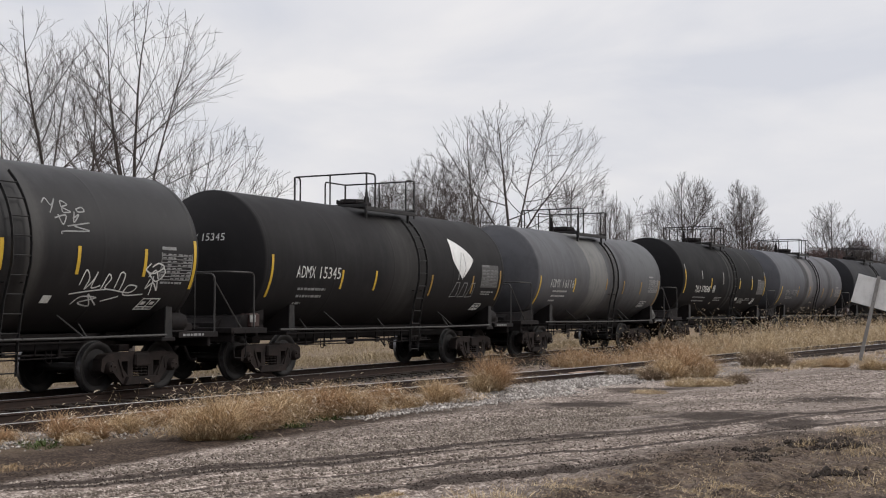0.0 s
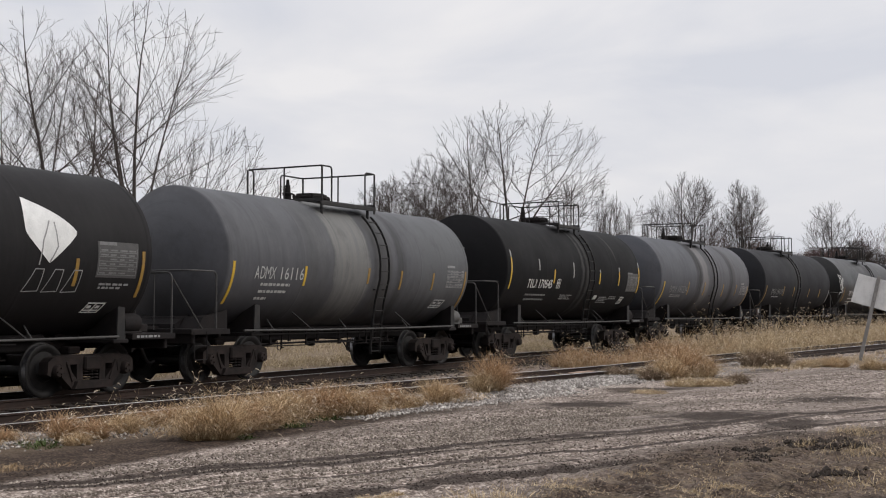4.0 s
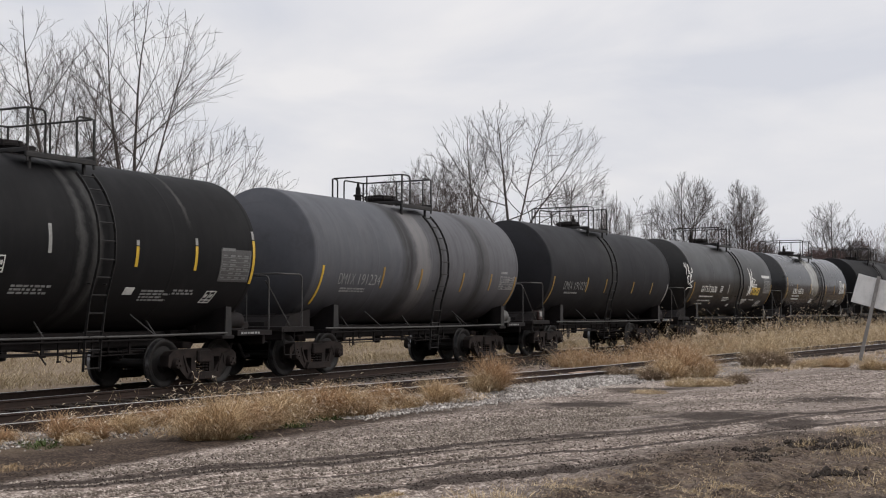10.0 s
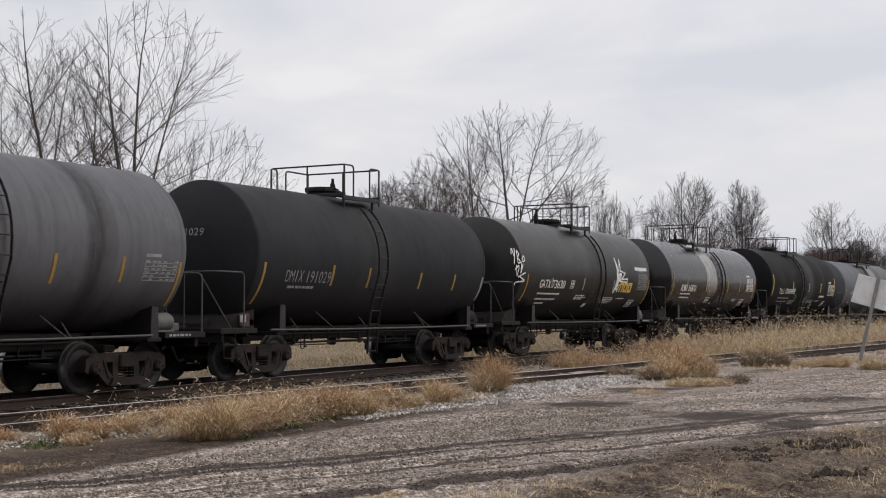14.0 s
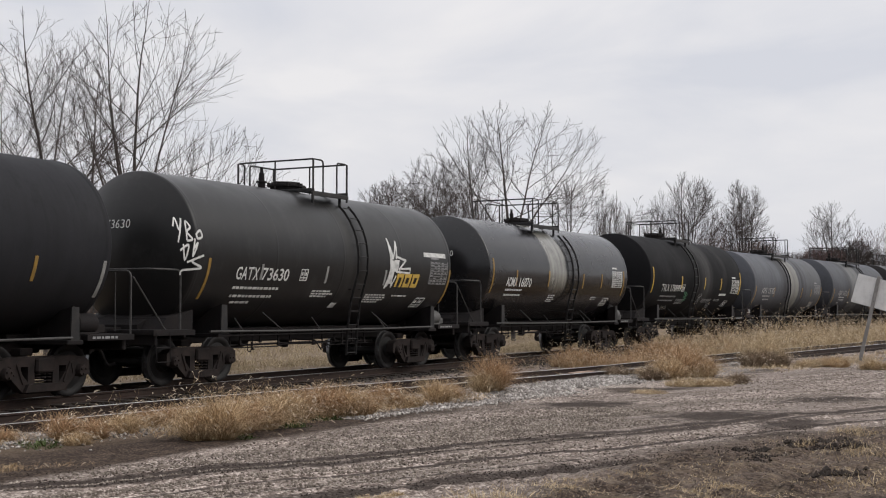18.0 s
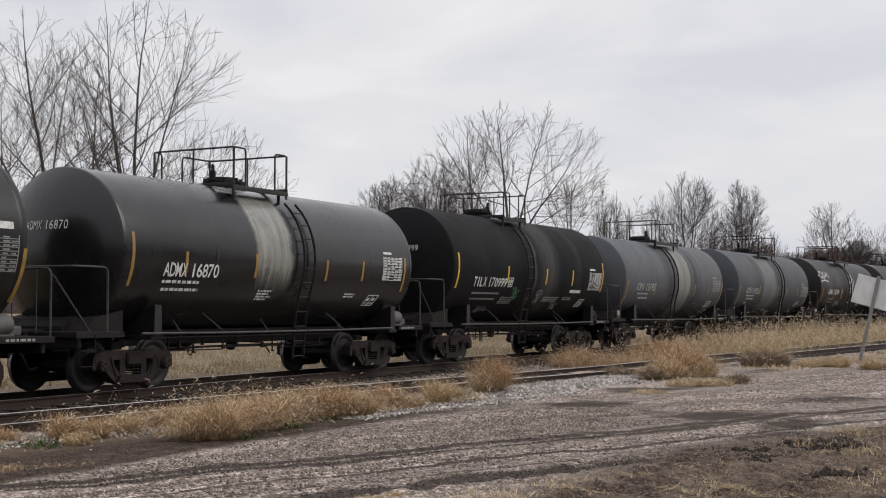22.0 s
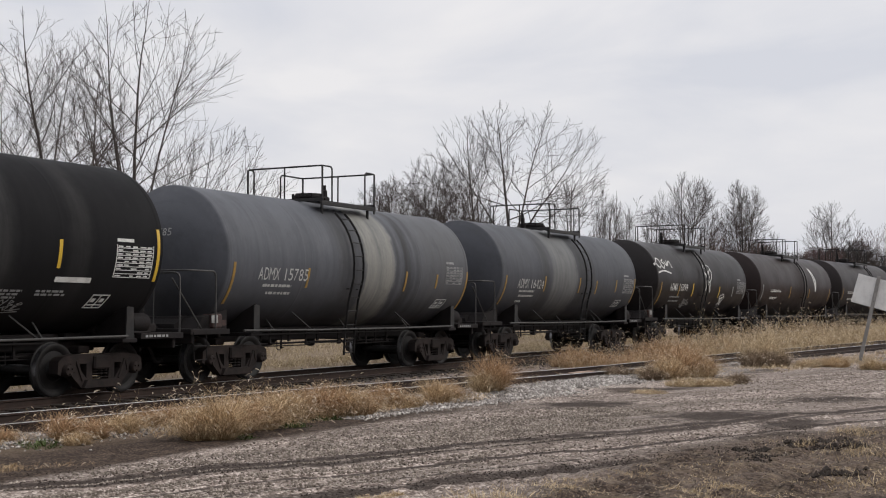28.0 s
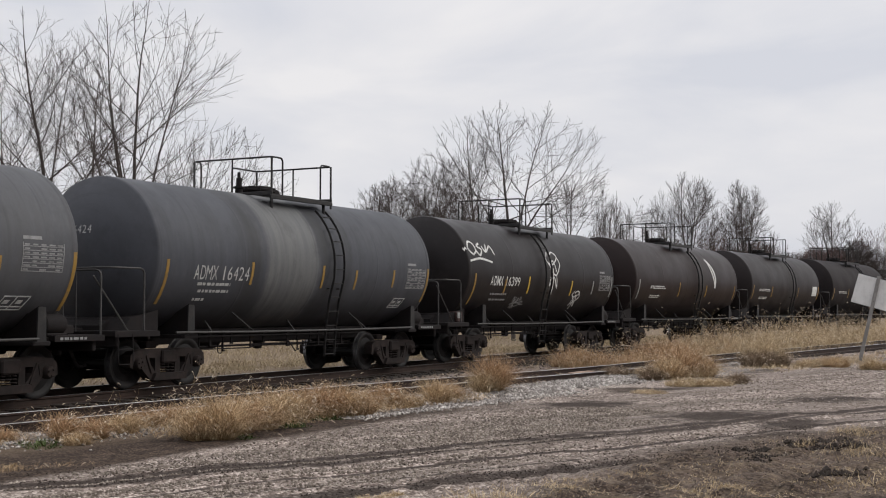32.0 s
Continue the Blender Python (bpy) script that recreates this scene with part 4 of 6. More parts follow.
TAG_LOOPS = [[(0.0, 0.62), (0.05, 1.0), (0.13, 0.8), (0.1, 0.5), (0.2, 0.75), (0.24, 0.95), (0.2, 0.55), (0.33, 0.6)], [(0.36, 0.5), (0.42, 0.9), (0.48, 0.8), (0.42, 0.55), (0.52, 0.5)],
             [(0.58, 0.55), (0.62, 0.95), (0.7, 0.9), (0.68, 0.5)], [(-0.1, 0.35), (0.2, 0.45), (0.5, 0.5), (0.85, 0.42), (0.95, 0.6), (0.8, 0.62), (0.78, 0.35), (1.1, 0.38)],
             [(0.0, 0.05), (0.1, 0.28), (0.35, 0.25), (0.1, 0.1), (0.3, 0.0), (0.2, 0.35), (0.4, 0.02)], [(0.45, 0.15), (0.7, 0.3)]]
TAG_ZIG = [[(0.0, 0.85), (0.1, 1.0), (0.18, 0.78), (0.3, 1.0), (0.12, 0.55)], [(0.4, 0.6), (0.42, 0.95), (0.55, 0.85), (0.42, 0.75), (0.58, 0.62), (0.42, 0.58)], [(0.72, 0.72), (0.86, 0.8), (0.9, 0.68), (0.76, 0.64), (0.72, 0.72)],
           [(0.6, 0.42), (0.75, 0.55), (0.6, 0.3), (0.66, 0.62)], [(0.2, 0.4), (0.45, 0.5), (0.35, 0.22), (0.28, 0.5)], [(0.45, 0.18), (0.95, 0.32), (0.6, 0.2), (0.92, 0.08), (0.35, 0.02), (0.3, -0.06)]]
TAG_ROUND = [[(0.12, 0.35), (0.0, 0.6), (0.1, 0.95), (0.25, 0.85), (0.28, 0.5), (0.15, 0.3)], [(0.5, 0.9), (0.38, 0.75), (0.52, 0.58), (0.42, 0.3), (0.3, 0.5)], [(0.58, 0.75), (0.66, 0.5), (0.75, 0.85), (0.7, 0.5), (0.9, 0.8), (1.0, 0.4)],
             [(0.0, 0.0), (0.4, 0.14), (0.85, 0.0)], [(-0.2, 0.55), (-0.16, 0.5)], [(-0.12, 0.6), (-0.08, 0.55)]]
TAG_TALL = [[(0.2, 1.0), (0.0, 0.8), (0.4, 0.7), (0.9, 0.9), (0.6, 1.02), (0.3, 0.9)], [(0.1, 0.75), (0.6, 0.45), (1.0, 0.7), (0.9, 0.9)], [(0.3, 0.5), (0.2, 0.2), (0.5, 0.4), (0.8, 0.15), (0.7, 0.45)], [(0.45, 0.6), (0.5, 0.0)], [(0.2, 0.6), (0.5, 0.8), (0.7, 0.55)]]


def add_marks(car, tank, spec):
    """Stripes, numbers, notices and tags of one car."""
    for x, z0, z1, w, kind in spec.get("stripes", ()):
        b = Mesh()
        patch(b, x - w / 2, x + w / 2, arc_of(z0), arc_of(z1))
        mat = {"y": YELLOW, "d": YELLOW_DULL, "w": PALE_TAPE}[kind]
        part("reflector_stripe", b.make("reflector_stripe", False), mat, tank, "upright reflective stripe" if kind == "w" else "upright yellow reflective stripe")
    ink = spec.get("ink", LETTER)
    for text, x, z, h, w, bold in spec.get("text", ()):
        for me in letters(text, x, arc_of(z), h, w, bold=bold):
            part("letter", me, ink, tank)
    for text, y, z, h, w in spec.get("end_text", ()):
        for me in letters(text, 0, 0, h, w):
            vs = []
            for v in me.vertices:
                u, t = v.co.x, math.asin(max(-1, min(1, v.co.z / (R + 0.009)))) * R
                yy, zz = y - u, z - ZC + t
                d = float(np.interp(math.hypot(yy, zz), [r for _, r in head_profile()], [d for d, _ in head_profile()]))
                vs.append((SEAM_F - d - 0.012, yy, zz))
            faces = [tuple(p.vertices) for p in me.polygons]
            bpy.data.meshes.remove(me)
            part("letter", raw("letter", vs, faces), ink, tank)
    for i, (x, z, w, rows) in enumerate(spec.get("bars", ())):
        weight = rows == 1 and x < -2
        high = 0.06 if weight else 0.04
        for k in range(rows):
            b = Mesh()
            bars(b, x, arc_of(z) - k * (high + 0.03), w, 1, high, 0.03, i + int(x * 10) + 31 * k, 0.15 if weight else 0.35)
            tagged(part("small_lettering", b.make("small_lettering", False), spec["ink"] if weight and "ink" in spec else spec.get("small", LETTER_DULL), tank), kind="stuff")
    for x, z, w, h, rows, cols in spec.get("tables", ()):
        b = Mesh()
        table(b, x, arc_of(z), w, h, rows, cols, int(x * 7))
        part("test_table", b.make("test_table", False), spec.get("table_ink", LETTER_DULL), tank, "stencilled test table of fine writing")
    for x, z, w, h, slant in spec.get("boxes", ()):
        b = Mesh()
        frame_box(b, x, arc_of(z), w, h, slant)
        part("notice", b.make("notice", False), ink, tank, "outlined stencil notice")
    for x, z, w, h, slant in spec.get("panels", ()):
        b = Mesh()
        patch(b, x, x + w, arc_of(z), arc_of(z) + h, 0.008, slant)
        part("blank_panel", b.make("blank_panel", False), LETTER, tank, "small white painted panel")
    for x, z, w, h in spec.get("plates", ()):
        b = Mesh()
        patch(b, x, x + w, arc_of(z), arc_of(z) + h, 0.005)
        part("stencil_ground", b.make("stencil_ground", False), FADED_PLATE, tank, "faded grey ground of a test table")
    for lines, x, z, w, h, width, dull in spec.get("tags", ()):
        for line in lines:
            b = Mesh()
            tag_strokes(b, x, z, w, h, [line], width)
            part("sprayed_stroke", b.make("sprayed_stroke", False), GREEN_SPRAY if dull == "green" else LETTER_DULL if dull else SPRAY, tank, "green sprayed scrawl" if dull == "green" else "white sprayed scrawl")


SIZES = {"small": (1.57, 2.60, 0.78), "middle": (1.60, 2.66, 0.76), "big": (1.63, 2.74, 0.70)}


def tank_car(spec):
    """One tank car of the train from its description."""
    global R, ZC, TOP, PF, PR, PH
    R, ZC, PH = SIZES[spec["size"]]
    TOP = ZC + R
    PF, PR = spec["walkway"]
    car = tagged(new("tank_car"), spec["label"], "tank car", "freight train")
    more = spec.get("longer", 0.0)
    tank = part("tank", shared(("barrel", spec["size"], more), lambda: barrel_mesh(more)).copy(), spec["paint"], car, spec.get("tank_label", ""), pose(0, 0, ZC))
    running_gear(car, spec)
    add_marks(car, tank, spec)
    if "extra" in spec:
        spec["extra"](tank)
    CARS.append((car, spec["at"]))
    return car


def column(kind, *places):
    """Reflector stripes: the first and last are the tall ones at the tank's ends."""
    return [(x, z0, z1, 0.08, kind) for x, z0, z1 in places]


def shield(tank):
    """A white leaf-shaped emblem above three outlined strokes."""
    b = Mesh()
    x, z = 3.28, arc_of(2.35)
    left = [(0.6, 0.0), (0.15, 0.40), (0.04, 0.62), (0.12, 1.18)]
    right = [(0.6, 0.0), (1.18, 0.46), (1.24, 0.62), (0.78, 0.92), (0.12, 1.18)]
    L, Q = curl(left, 4), curl(right, 4)
    rows = 16
    vs, fs = [], []
    for i in range(rows + 1):
        v = 1.18 * i / rows
        lx = float(np.interp(v, [p[1] for p in L], [p[0] for p in L]))
        rx = float(np.interp(v, [p[1] for p in Q], [p[0] for p in Q]))
        vs += [wrap(x + lx, z + v, 0.008), wrap(x + rx, z + v, 0.008)]
    fs = [(2 * i, 2 * i + 1, 2 * i + 3, 2 * i + 2) for i in range(rows)]
    part("emblem", raw("emblem", vs, fs), SIGN_WHITE, tank, "white leaf-shaped emblem")
    b = Mesh()
    for pts in ([(0.36, -0.02), (0.44, 0.4), (0.62, 0.74)], [(0.6, 0.02), (0.78, 0.3), (0.74, 0.72)]):
        stroke(b, [(x + u, z + v) for u, v in pts], 0.03, 0.011)
    part("emblem_vein", b.make("emblem_vein", False), LETTER_DULL, tank)
    b = Mesh()
    for k in range(3):
        u = x + 0.1 + k * 0.46
        stroke(b, [(u, z - 0.52), (u + 0.2, z - 0.1), (u + 0.4, z - 0.1), (u + 0.36, z - 0.5), (u, z - 0.52)], 0.02)
    part("emblem_outline", b.make("emblem_outline", False), LETTER_DULL, tank, "grey outlined emblem strokes")


def crown_logo(tank):
    """A white spiked emblem with a gold block of three plain shapes at its foot."""
    b = Mesh()
    x, z = 2.2, arc_of(2.07)
    spikes = [(0.0, 0.0), (0.12, 0.5), (0.02, 1.25), (0.22, 0.75), (0.42, 1.2), (0.40, 0.80), (0.85, 0.72), (0.55, 0.5), (0.62, 0.36)]
    stroke(b, [(x + u, z + v) for u, v in spikes], 0.055)
    stroke(b, [(x + 0.1, z + 0.05), (x + 0.18, z + 0.62), (x + 0.42, z + 0.42), (x + 1.1, z + 0.40), (x + 1.1, z + 0.52), (x + 0.62, z + 0.50)], 0.05)
    stroke(b, [(x + 0.02, z - 0.02), (x + 0.24, z + 0.30), (x + 0.30, z + 0.02), (x + 0.42, z + 0.30)], 0.05)
    for u, v, du, dv, sl in ((0.06, 0.1, 0.22, 0.6, 0.1), (0.26, 0.42, 0.22, 0.3, 0.2), (0.08, 0.6, 0.12, 0.45, -0.1), (0.34, 0.74, 0.06, 0.3, 0.1)):
        patch(b, x + u, x + u + du, z + v, z + v + dv, 0.006, sl)
    part("emblem", b.make("emblem", False), LETTER, tank, "white spiked emblem")
    for k in range(3):
        b = Mesh()
        u = x + 0.46 + k * 0.40
        patch(b, u, u + 0.09, z + 0.02, z + 0.38, 0.009, 0.15)
        patch(b, u + 0.24, u + 0.33, z + 0.02, z + 0.38, 0.009, 0.15)
        patch(b, u + 0.02, u + 0.32, z + 0.28, z + 0.38, 0.010, 0.15)
        if k:
            patch(b, u + 0.02, u + 0.32, z + 0.02, z + 0.12, 0.010, 0.15)
        part("emblem_block", b.make("emblem_block", False), GOLD, tank, "gold emblem block")


def leaf(tank):
    """A narrow white leaf, half weathered away."""
    b = Mesh()
    x, z = 3.1, arc_of(2.4)
    pts = [(0.0, 1.2), (0.3, 0.85), (0.48, 0.4), (0.42, 0.0)]
    stroke(b, [(x + u, z + v) for u, v in curl(pts)], 0.15)
    stroke(b, [(x + u, z + v) for u, v in curl([(0.0, 1.2), (0.14, 0.65), (0.42, 0.0)])], 0.12)
    part("emblem", b.make("emblem", False), SPRAY, tank, "worn white leaf emblem")


BLUE_GREY, BLUE_DARK = (0.120, 0.126, 0.136), (0.075, 0.079, 0.086)
STREAK = (0.024, 0.023, 0.024)
NUM = 2.14   # foot of the reporting marks over the rail

CAR_A = dict(at=14.93, size="middle", walkway=(-1.3, 0.6), ladder=0.75, label="sooty black tank car with white scrawls on its flank",
             paint=tank_paint("sooty_black", (0.017, 0.016, 0.016), (0.030, 0.028, 0.027), (0.06, 0.056, 0.055), [(0.9, 1.35, 0.12, (0.10, 0.095, 0.09), 0.4)], 0.5, spec=0.25),
             stripes=column("y", (-5.1, 1.96, 2.91), (0.4, 2.2, 2.73), (2.2, 2.17, 2.67), (3.97, 2.17, 2.69), (5.43, 1.96, 2.91)),
             tables=[(4.43, 2.65, 0.92, 0.54, 8, 6)], boxes=[(4.1, 1.55, 0.5, 0.28, 0.4)], panels=[(1.58, 1.66, 0.2, 0.16, 0.1)], bars=[(4.5, 2.05, 0.7, 1)],
             tags=[(TAG_LOOPS, 2.35, 1.62, 1.6, 0.72, 0.028, False), (TAG_TALL, 4.02, 1.84, 0.55, 0.62, 0.028, False), (TAG_ZIG, 1.44, 2.9, 1.1, 0.62, 0.026, True)])
CAR_B = dict(at=28.19, size="small", longer=1.0, walkway=(-0.47, 1.95), ladder=1.45, valve=1.3, hatch=0.6, valve_box=True, label="black tank car with a white leaf-shaped emblem",
             paint=tank_paint("faded_black", (0.019, 0.018, 0.018), (0.032, 0.030, 0.029), (0.04, 0.037, 0.037), [(0.2, 1.7, 0.5, (0.052, 0.050, 0.048), 0.7)], 0.66, spec=0.14),
             stripes=column("y", (-5.07, 1.77, 2.7), (-2.23, 1.99, 2.44), (-0.71, 1.98, 2.46)) + column("d", (2.16, 1.88, 2.43), (4.56, 1.97, 2.46), (6.29, 1.79, 2.65)),
             text=[("ADMX 15345", -4.15, 2.22, 0.27, 1.84, 0.0)], end_text=[("ADMX 15345", 0.42, 3.0, 0.16, 1.15)],
             boxes=[(5.05, 1.5, 0.45, 0.24, 0.4)], tables=[(5.1, 2.68, 1.0, 0.5, 6, 4)], table_ink=FADED_INK, plates=[(5.06, 2.14, 1.08, 0.66)], bars=[(-3.95, 1.94, 1.15, 1), (-3.9, 1.78, 1.1, 1), (-3.9, 1.62, 0.35, 1), (5.2, 2.0, 0.8, 2)], extra=shield)
CAR_C = dict(pale_cylinder=True, at=42.5, size="small", walkway=(-1.18, 1.21), ladder=0.8, label="weathered grey tank car with a pale band and sooty streaks",
             paint=tank_paint("pale_grey", (0.128, 0.13, 0.134), (0.082, 0.082, 0.084), (0.18, 0.18, 0.178), [(-2.5, -1.35, 0.35, (0.075, 0.075, 0.076), 0.55), (-1.3, 0.25, 0.07, (0.20, 0.197, 0.185), 0.75), (0.5, 1.3, 0.15, (0.055, 0.053, 0.052), 0.85), (1.65, 2.0, 0.1, STREAK, 0.8), (2.6, 8.0, 0.7, (0.10, 0.103, 0.108), 0.75)], 0.62, spec=0.25, streak=0.7, pale_crown=0.2),
             stripes=column("y", (-5.14, 1.62, 2.52), (-2.49, 2.04, 2.49)) + column("d", (0.23, 2.14, 2.52)) + column("d", (1.83, 2.02, 2.5), (3.53, 2.03, 2.48), (5.37, 1.55, 2.57)),
             text=[("ADMX 16116", -4.4, 2.17, 0.27, 1.86, 0.0)], bars=[(-4.1, 2.02, 1.15, 1), (-4.1, 1.87, 1.1, 1), (-4.15, 1.72, 0.45, 1)], tables=[(4.3, 2.6, 0.95, 0.5, 7, 6)], boxes=[(3.85, 1.56, 0.6, 0.27, 0.4)], ink=LETTER_WORN)
CAR_D = dict(at=55.8, size="big", walkway=(-0.5, 1.15), ladder=0.85, valve=-0.95, hatch=0.0, label="glossy black tank car with bright yellow reflectors",
             paint=tank_paint("glossy_black", (0.0095, 0.0095, 0.010), (0.018, 0.017, 0.017), (0.026, 0.024, 0.025), [(0.25, 0.4, 0.05, (0.13, 0.128, 0.125), 0.4), (0.58, 0.8, 0.07, (0.12, 0.118, 0.115), 0.5), (3.3, 3.4, 0.03, (0.13, 0.125, 0.12), 0.4, 0.7)], 0.72, pale_crown=0.1, spec=0.15),
             stripes=column("y", (-5.05, 2.09, 3.03), (-1.95, 2.31, 2.74), (1.78, 2.34, 2.72), (3.53, 2.32, 2.80), (5.45, 2.09, 3.0)) + column("w", (-3.1, 2.69, 3.04), (-0.46, 2.51, 3.02), (1.78, 2.74, 2.84), (3.53, 2.82, 2.96), (-5.05, 3.05, 3.25), (5.45, 3.02, 3.2)),
             text=[("TILX 170545", -3.84, NUM, 0.28, 1.8, 0.02)], end_text=[("170545", 0.30, 3.15, 0.17, 0.72)], bars=[(-3.74, 1.9, 1.6, 1), (-3.67, 1.76, 1.5, 1), (-1.14, 1.92, 1.1, 3), (2.16, 1.88, 0.9, 4), (3.08, 1.9, 0.75, 2)],
             boxes=[(-1.69, 2.15, 0.26, 0.3, 0.0), (4.05, 1.68, 0.33, 0.3, 0.3)], panels=[(1.66, 1.82, 0.26, 0.16, 0.1)], tables=[(4.37, 2.7, 0.95, 0.55, 6, 4)], table_ink=FADED_INK, plates=[(4.33, 2.12, 1.03, 0.68)], small=LETTER_DULL)
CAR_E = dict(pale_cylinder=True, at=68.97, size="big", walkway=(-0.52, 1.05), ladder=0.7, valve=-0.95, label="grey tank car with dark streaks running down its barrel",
             paint=tank_paint("blue_grey_streaked", (0.155, 0.154, 0.158), (0.105, 0.104, 0.106), (0.16, 0.16, 0.165), [(-9.0, -1.2, 0.35, (0.076, 0.080, 0.092), 0.85), (-1.3, -0.7, 0.14, STREAK, 1.0), (-0.64, 0.1, 0.08, (0.21, 0.20, 0.195), 0.6), (0.55, 0.95, 0.1, (0.07, 0.068, 0.068), 0.6), (2.85, 3.35, 0.14, STREAK, 0.95), (3.3, 3.6, 0.05, (0.065, 0.063, 0.06), 0.5)], 0.64, spec=0.2, pale_crown=0.2, streak=0.75),
             stripes=column("y", (-4.95, 1.62, 2.52)) + column("d", (-2.24, 2.03, 2.55), (-0.34, 2.01, 2.56)) + column("d", (2.03, 2.0, 2.52), (3.76, 2.06, 2.53), (5.39, 1.62, 2.48)),
             text=[("DMIX 191234", -4.23, 2.10, 0.27, 1.9, -0.01)], bars=[(-4.03, 1.98, 1.3, 2)], tables=[(4.36, 2.5, 0.95, 0.42, 6, 6)], ink=LETTER_DULL)
CAR_F = dict(at=82.29, size="big", walkway=(-1.15, 0.48), ladder=-0.3, valve=0.0, hatch=-0.5, valve_box=True, label="dull charcoal tank car with faded lettering",
             paint=tank_paint("charcoal", (0.032, 0.0325, 0.035), (0.022, 0.0215, 0.022), (0.042, 0.041, 0.042), [(-0.9, 0.2, 0.5, (0.055, 0.054, 0.054), 0.6)], 0.66, spec=0.12),
             stripes=column("d", (-5.05, 1.62, 2.52), (-2.35, 2.06, 2.54), (-0.74, 2.04, 2.52)) + column("d", (1.82, 2.05, 2.47), (3.72, 2.04, 2.47)) + column("w", (5.4, 1.78, 2.44)),
             text=[("DMIX 191029", -4.23, 2.12, 0.27, 1.82, -0.01)], end_text=[("191029", 0.3, 3.1, 0.16, 0.8)], bars=[(-4.03, 1.98, 1.1, 1)], ink=LETTER_DULL)
CAR_G = dict(pale_cylinder=True, at=95.64, size="big", walkway=(-0.41, 1.06), ladder=0.83, valve=-0.95, hatch=0.0, label="dark charcoal tank car with a white and gold emblem",
             paint=tank_paint("olive_charcoal", (0.022, 0.0215, 0.020), (0.030, 0.029, 0.027), (0.075, 0.073, 0.068), [(0.25, 0.55, 0.1, (0.052, 0.05, 0.046), 0.5)], 0.36, spec=0.24),
             stripes=column("d", (-4.87, 1.72, 2.55)) + column("w", (-3.05, 2.15, 2.48), (-0.52, 2.12, 2.51), (2.12, 2.12, 2.5)) + column("d", (5.5, 1.69, 2.59)),
             text=[("GATX 73630", -3.94, NUM, 0.28, 1.91, 0.015)], end_text=[("73630", 0.35, 3.15, 0.18, 0.66)], bars=[(-3.9, 1.94, 1.7, 1), (-3.87, 1.77, 1.65, 1), (-3.73, 1.64, 0.7, 1), (-0.91, 1.92, 1.05, 3), (1.48, 1.86, 1.0, 4), (2.76, 1.85, 0.75, 1)],
             boxes=[(-1.59, 2.16, 0.28, 0.27, 0.05), (4.0, 1.58, 0.5, 0.32, 0.3)], panels=[(0.14, 1.56, 0.24, 0.15, 0.2), (4.03, 2.9, 1.2, 0.12, 0.0)], tables=[(4.4, 2.8, 0.95, 0.62, 9, 5)],
             tags=[(TAG_ZIG, -6.0, 2.26, 0.95, 1.05, 0.045, False)], extra=crown_logo, small=LETTER)
CAR_H = dict(pale_cylinder=True, at=108.96, size="middle", walkway=(-1.38, 0.58), ladder=0.67, valve=-0.7, hatch=-0.35, label="glossy black tank car with a broad cream band",
             paint=tank_paint("polished_black", (0.0105, 0.0105, 0.011), (0.018, 0.017, 0.017), (0.05, 0.05, 0.05), [(-1.16, 0.12, 0.08, (0.30, 0.295, 0.265), 0.85, -0.45)], 0.22, pale_crown=0.3, streak=0.35),
             stripes=column("d", (-5.06, 1.96, 2.97), (-3.5, 2.18, 2.66), (-1.19, 2.2, 2.7), (1.55, 2.18, 2.66), (3.14, 2.21, 2.69), (5.17, 1.98, 2.85)),
             text=[("ADMX 16870", -4.15, 2.16, 0.28, 1.7, 0.012)], end_text=[("ADMX 16870", 0.45, 3.02, 0.17, 1.05)], bars=[(-4.12, 2.03, 1.2, 1), (-4.08, 1.88, 1.15, 1), (-0.92, 1.9, 0.55, 4), (2.57, 1.87, 0.5, 2)],
             boxes=[(3.6, 1.62, 0.5, 0.32, 0.35)], table_ink=LETTER, tables=[(4.1, 2.85, 0.92, 0.6, 9, 5)], small=LETTER)
CAR_I = dict(at=122.15, size="big", walkway=(-1.25, 0.25), ladder=-0.6, valve=-0.2, hatch=-0.9, label="black tank car with a chalky smear and white notices",
             paint=tank_paint("satin_black", (0.0125, 0.0125, 0.013), (0.020, 0.019, 0.019), (0.028, 0.026, 0.027), [(-0.15, 0.05, 0.06, (0.12, 0.118, 0.116), 0.5), (0.5, 1.6, 0.35, (0.085, 0.083, 0.082), 0.6), (3.2, 3.5, 0.2, (0.06, 0.058, 0.057), 0.4)], 0.7, pale_crown=0.15, spec=0.1),
             stripes=column("y", (-5.05, 2.07, 3.05), (-1.95, 2.28, 2.76), (0.78, 2.28, 2.76), (2.83, 2.27, 2.77), (5.4, 2.09, 3.08)),
             text=[("TILX 170999", -4.07, NUM, 0.28, 2.1, 0.015)], end_text=[("TILX 170999", 0.45, 3.1, 0.16, 1.15)], bars=[(-3.95, 1.92, 1.75, 1), (-3.9, 1.76, 1.7, 1), (-2.0, 1.82, 1.0, 4), (1.0, 1.85, 1.3, 3), (2.5, 1.85, 0.8, 2)],
             boxes=[(-1.86, 2.15, 0.3, 0.29, 0.0), (3.85, 1.58, 0.45, 0.32, 0.3)], panels=[(2.83, 2.03, 0.88, 0.1, 0.0)], table_ink=LETTER, tables=[(4.25, 2.75, 1.0, 0.62, 9, 5)],
             tags=[(TAG_LOOPS, -3.05, 1.39, 0.7, 0.3, 0.022, True), (TAG_TALL, 0.33, 1.62, 0.42, 0.55, 0.025, True), (TAG_ZIG, 1.8, 1.5, 0.6, 0.3, 0.022, True), (TAG_ZIG, -1.45, 1.78, 0.5, 0.42, 0.025, "green")])
